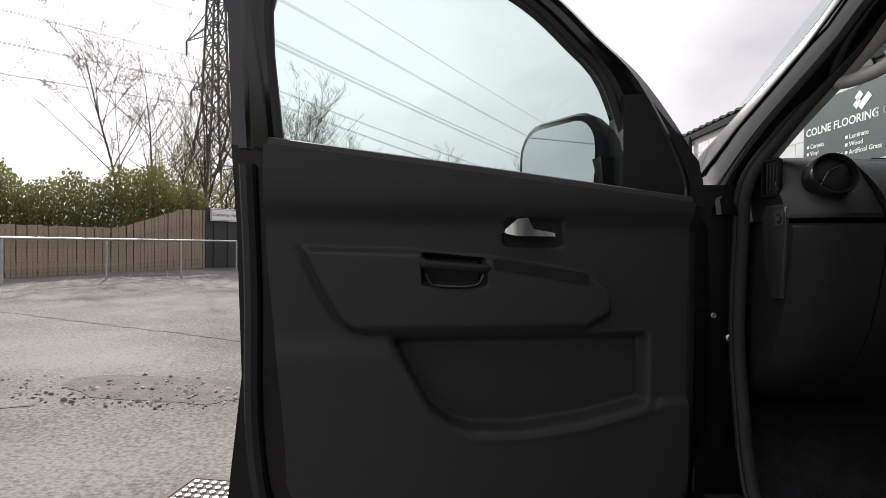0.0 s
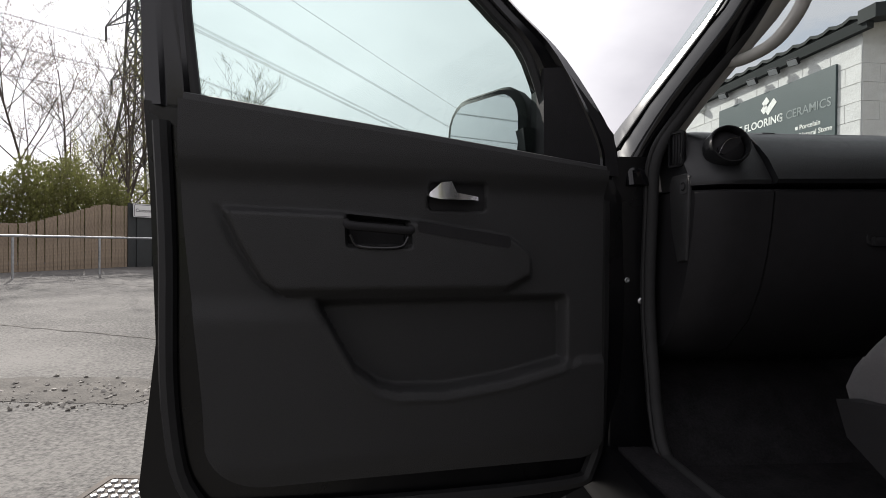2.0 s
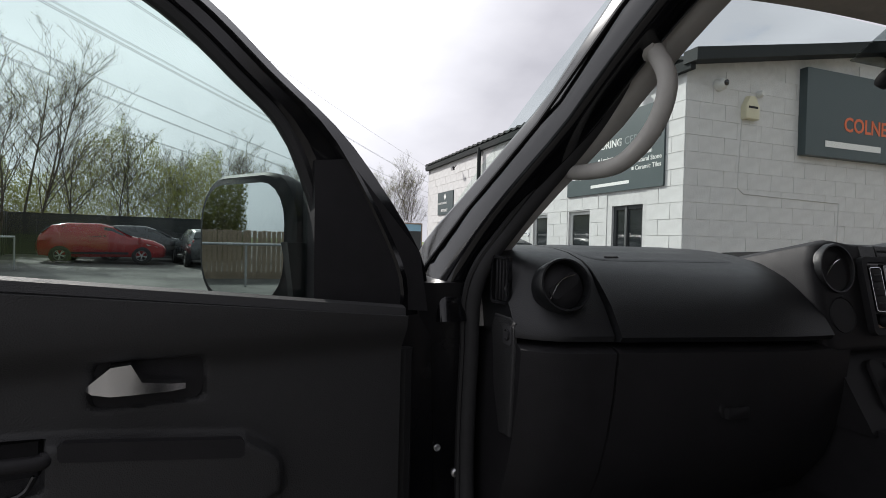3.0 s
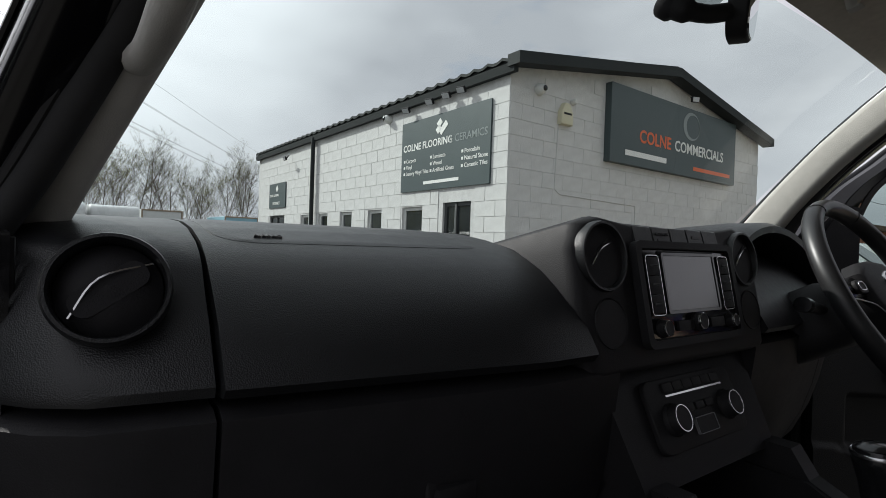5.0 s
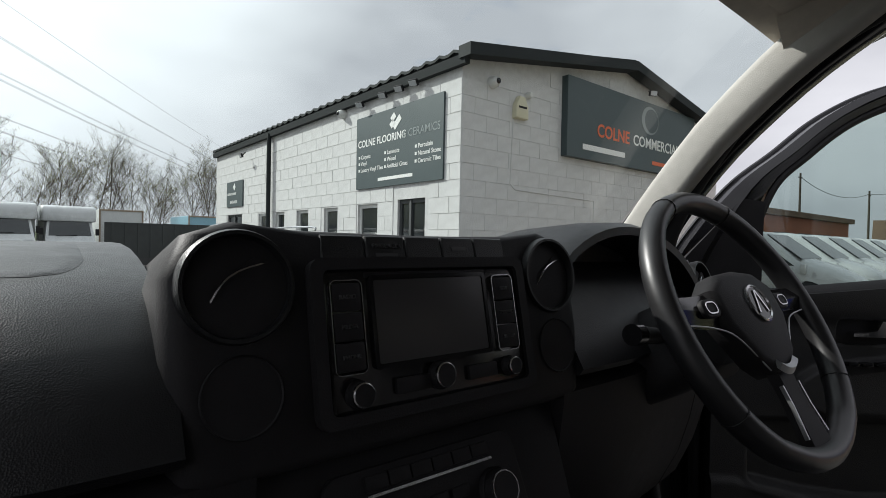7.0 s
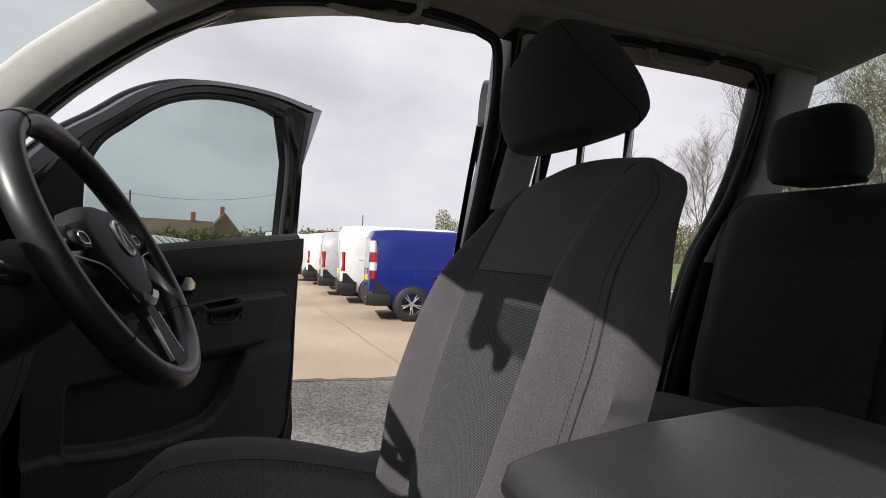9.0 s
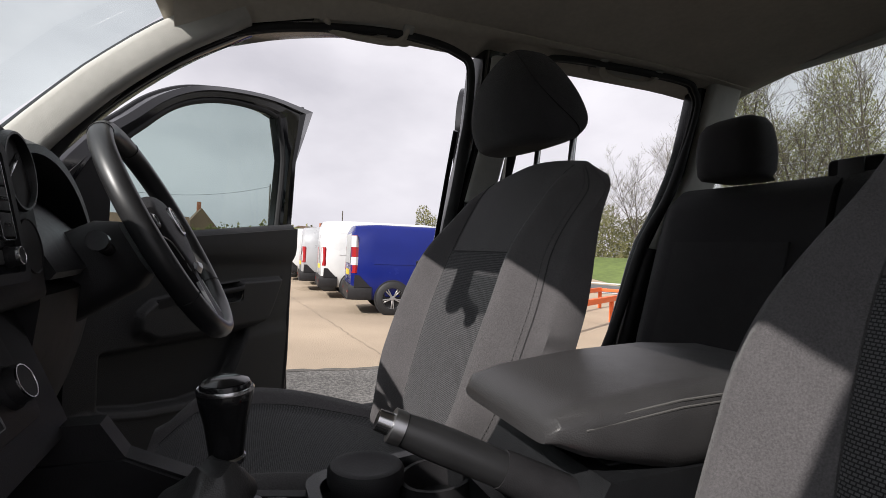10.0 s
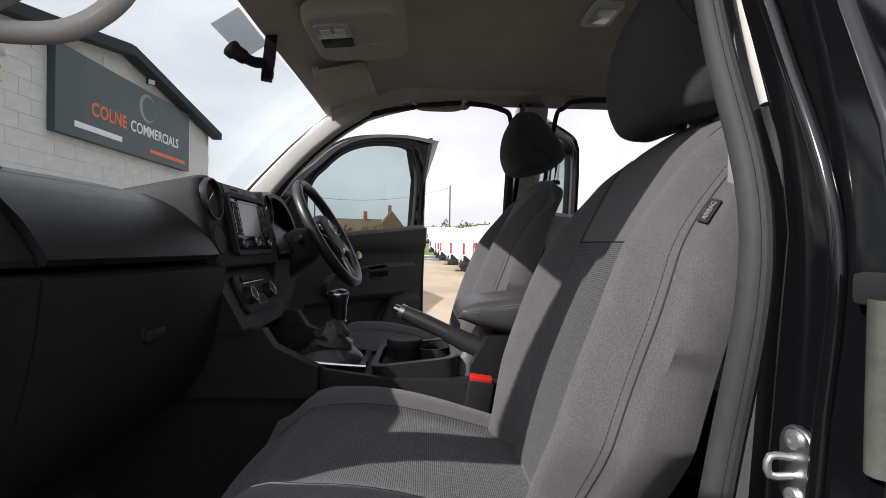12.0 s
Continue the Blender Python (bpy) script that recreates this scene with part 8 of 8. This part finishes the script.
def grip(m):
    """Fold-up handle: a dished housing with a looped bar folded flat into it."""
    t = thing("assist_grip", "beige fold-up grab handle above the door", "grab handle", m)
    part("housing", plate(rrect(0.215, 0.060, 0.018, 5), 0.010, edge=0.004), "headliner", t)
    part("recess", plate(rrect(0.100, 0.036, 0.010, 4), 0.002, pose(0, 0.004, 0.010)), "trim", t)
    part("bar", tube(smooth_path([(-0.088, 0.020, 0.012), (-0.080, -0.004, 0.020), (-0.058, -0.016, 0.024), (0.0, -0.018, 0.025), (0.058, -0.016, 0.024), (0.080, -0.004, 0.020), (0.088, 0.020, 0.012)], 5), 0.0085, 10, flat=0.8), "headliner", t)
    for x in (-0.088, 0.088):
        part("hinge_cap", box((0.024, 0.030, 0.016), (x, 0.012, 0.012), 0.006, 3), "trim", t)
    return t
ph = thing("pillar_handle", "grey grab handle on the windscreen pillar", "grab handle")
bar = part("bar", tube(smooth_path([(-0.640, -0.135, 1.478), (-0.634, -0.180, 1.454), (-0.630, -0.235, 1.447), (-0.628, -0.300, 1.452), (-0.620, -0.346, 1.490), (-0.618, -0.362, 1.540), (-0.620, -0.335, 1.590)], 5), 0.0115, 12), "trim", ph)
for p, q in (((-0.640, -0.135, 1.478), (-0.3, -0.6, -0.6)), ((-0.620, -0.335, 1.590), (0.2, -0.9, -0.2))):
    part("mount", revolve([(0.020, -0.010), (0.019, 0.004), (0.013, 0.012)], facing(p, q), 14), "trim", ph)
for s in (-1, 1):
    for x, y, z in ((0.588, -0.703, 1.722), (0.592, -1.385, 1.741)):
        grip(facing((s * x, y, z), (-s * 0.62, 0, -0.78), (-s * 0.78, 0, 0.62)))
    vz = thing("sun_visor", "beige padded sun visor folded against the roof", "sun visor", Matrix.Translation((s * 0.40, -0.430, 1.694)) @ pose(0, 0, 0, -12, 0, 0))
    part("pad", plate(rrect(0.36, 0.15, 0.035, 5), 0.016, edge=0.007), "headliner", vz)
    part("pivot", tube([(s * 0.185, 0.065, 0.008), (s * 0.20, 0.072, 0.022)], 0.008, 8), "trim", vz)
    part("clip", box((0.02, 0.02, 0.03), (-s * 0.165, 0.062, 0.012), 0.005), "trim", vz)
oc = thing("overhead_console", "beige overhead console with reading lamp", "overhead console", Matrix.Translation((0.0, -0.51, 1.726)) @ pose(0, 0, 0, 180 - 5, 0, 0))
part("shell", plate(rrect(0.27, 0.22, 0.05, 5), 0.034, edge=0.014), "headliner", oc)
part("lamp_lens", plate(rrect(0.07, 0.075, 0.012, 4), 0.004, pose(-0.06, -0.05, 0.034), edge=0.001), "lamp_clear", oc)
part("sensor_panel", plate(rrect(0.05, 0.07, 0.008, 3), 0.003, pose(0.005, -0.05, 0.034)), "gloss", oc)
for k in range(2):
    part("switch", box((0.03, 0.022, 0.006), (-0.06, -0.035 - k * 0.03, 0.039), 0.003), "sillwhite", oc)
part("glasses_lid", plate(rrect(0.10, 0.09, 0.015, 4), 0.004, pose(0.07, 0.03, 0.034), edge=0.002), "headliner", oc)
dome = thing("roof_lamp", "small white rear roof lamp", "lamp", Matrix.Translation((0.03, -1.07, 1.784)) @ pose(0, 0, 0, 180, 0, 0))
part("bezel", plate(rrect(0.12, 0.07, 0.012, 4), 0.010, edge=0.003), "sillwhite", dome)
part("lens", plate(rrect(0.09, 0.045, 0.008, 4), 0.004, pose(0, 0, 0.009), edge=0.001), "lamp_clear", dome)
rv = thing("rear_view_mirror", "black rear view mirror on a ball stem under the header", "mirror")
part("foot", revolve([(0.020, 0.0), (0.019, 0.012), (0.010, 0.022)], facing((-0.03, -0.238, 1.655), (0, -0.72, -0.69)), 18), "plastic", rv)
part("stem", tube(smooth_path([(-0.03, -0.245, 1.650), (-0.02, -0.262, 1.640), (0.01, -0.274, 1.640), (0.04, -0.284, 1.648)], 4), [0.016] * 5 + [0.012] * 8, 12), "plastic", rv)
mm = facing((0.080, -0.302, 1.684), (0.30, -0.95, -0.10))
part("housing", plate(rrect(0.068, 0.135, 0.026, 5), 0.026, mm @ Matrix.Translation((0, 0, -0.026)), edge=0.004), "plastic", rv)
part("mirror_glass", plate(rrect(0.060, 0.127, 0.023, 5), 0.002, mm), "mirror", rv, smooth=False)


# ---- blocks of the painted walls ----
rng = random.Random(21)
BH, BLK = 0.2255, 0.452
def block_mesh(w, h, gap=0.007, edge=0.003):
    bm = plate(rrect(w - gap, h - gap, 0.006 if gap > 0.01 else 0.002, 1), 0.016, edge=edge)
    me = bpy.data.meshes.new("block")
    bmesh.ops.recalc_face_normals(bm, faces=bm.faces)
    bm.to_mesh(me), bm.free()
    me.materials.append(M["block"])
    return me
FULL, HALF, FAINT = block_mesh(BLK, BH), block_mesh(BLK / 2, BH), block_mesh(BLK, BH, 0.0035, 0.0015)
def clear_of(u0, u1, z0, z1):
    return all(u1 <= u - w / 2 or u0 >= u + w / 2 or z0 >= z or (k == "window" and z1 <= z - 1.05) for u, w, z, k in OPEN)
def lay(parent, face, length, top, near, count):
    made, rest = 0, bmesh.new()
    spots = []
    row = 0
    z = BASE + 0.005
    while z + BH < top(0) + 1.2:
        u = 0.0 if row % 2 == 0 else -BLK / 2
        while u < length:
            a, b = max(u, 0.0), min(u + BLK, length)
            if b - a > 0.1 and z + BH <= min(top(a), top(b)) + 0.02:
                spots.append((a, b, z))
            u += BLK
        z += BH
        row += 1
    spots.sort(key=lambda s: abs(s[0] - near) + 0.4 * abs(s[2] - 2.5))
    for a, b, z in spots:
        w = b - a
        if face is face_left:
            if not clear_of(a, b, z, z + BH):
                for c, d in ((a, a + w / 2), (a + w / 2, b)):
                    if clear_of(c, d, z, z + BH):
                        m = face((c + d) / 2, z + BH / 2, -0.008) @ Matrix.Diagonal((w / 2 / (BLK / 2), 1, 1, 1))
                        rest_add(rest, HALF, m)
                continue
        m = face((a + b) / 2, z + BH / 2, -0.008 + rng.uniform(-0.0015, 0.0015)) @ Matrix.Diagonal((w / BLK, 1, 1, 1))
        if made < count and w > BLK * 0.9:
            ob = new("block", FULL if face is face_left else FAINT)
            ob.parent, ob.matrix_basis = parent, m
            made += 1
        else:
            rest_add(rest, FULL if face is face_left else FAINT, m)
    tagged(part("blockwork", rest, "block", parent, smooth=False), kind="stuff")
def rest_add(bm, me, m):
    n = len(bm.verts)
    vs = [bm.verts.new(m @ v.co) for v in me.vertices]
    for p in me.polygons:
        bm.faces.new([vs[i] for i in p.vertices])
lay(wall_side, face_left, BL, lambda u: EAVE - 0.13, 2.5, 280)
lay(wall_front, face_front, BW, lambda u: (EAVE + (RIDGE - EAVE) * (1 - abs(u - BW / 2) / (BW / 2))) - 0.16, 2.0, 200)
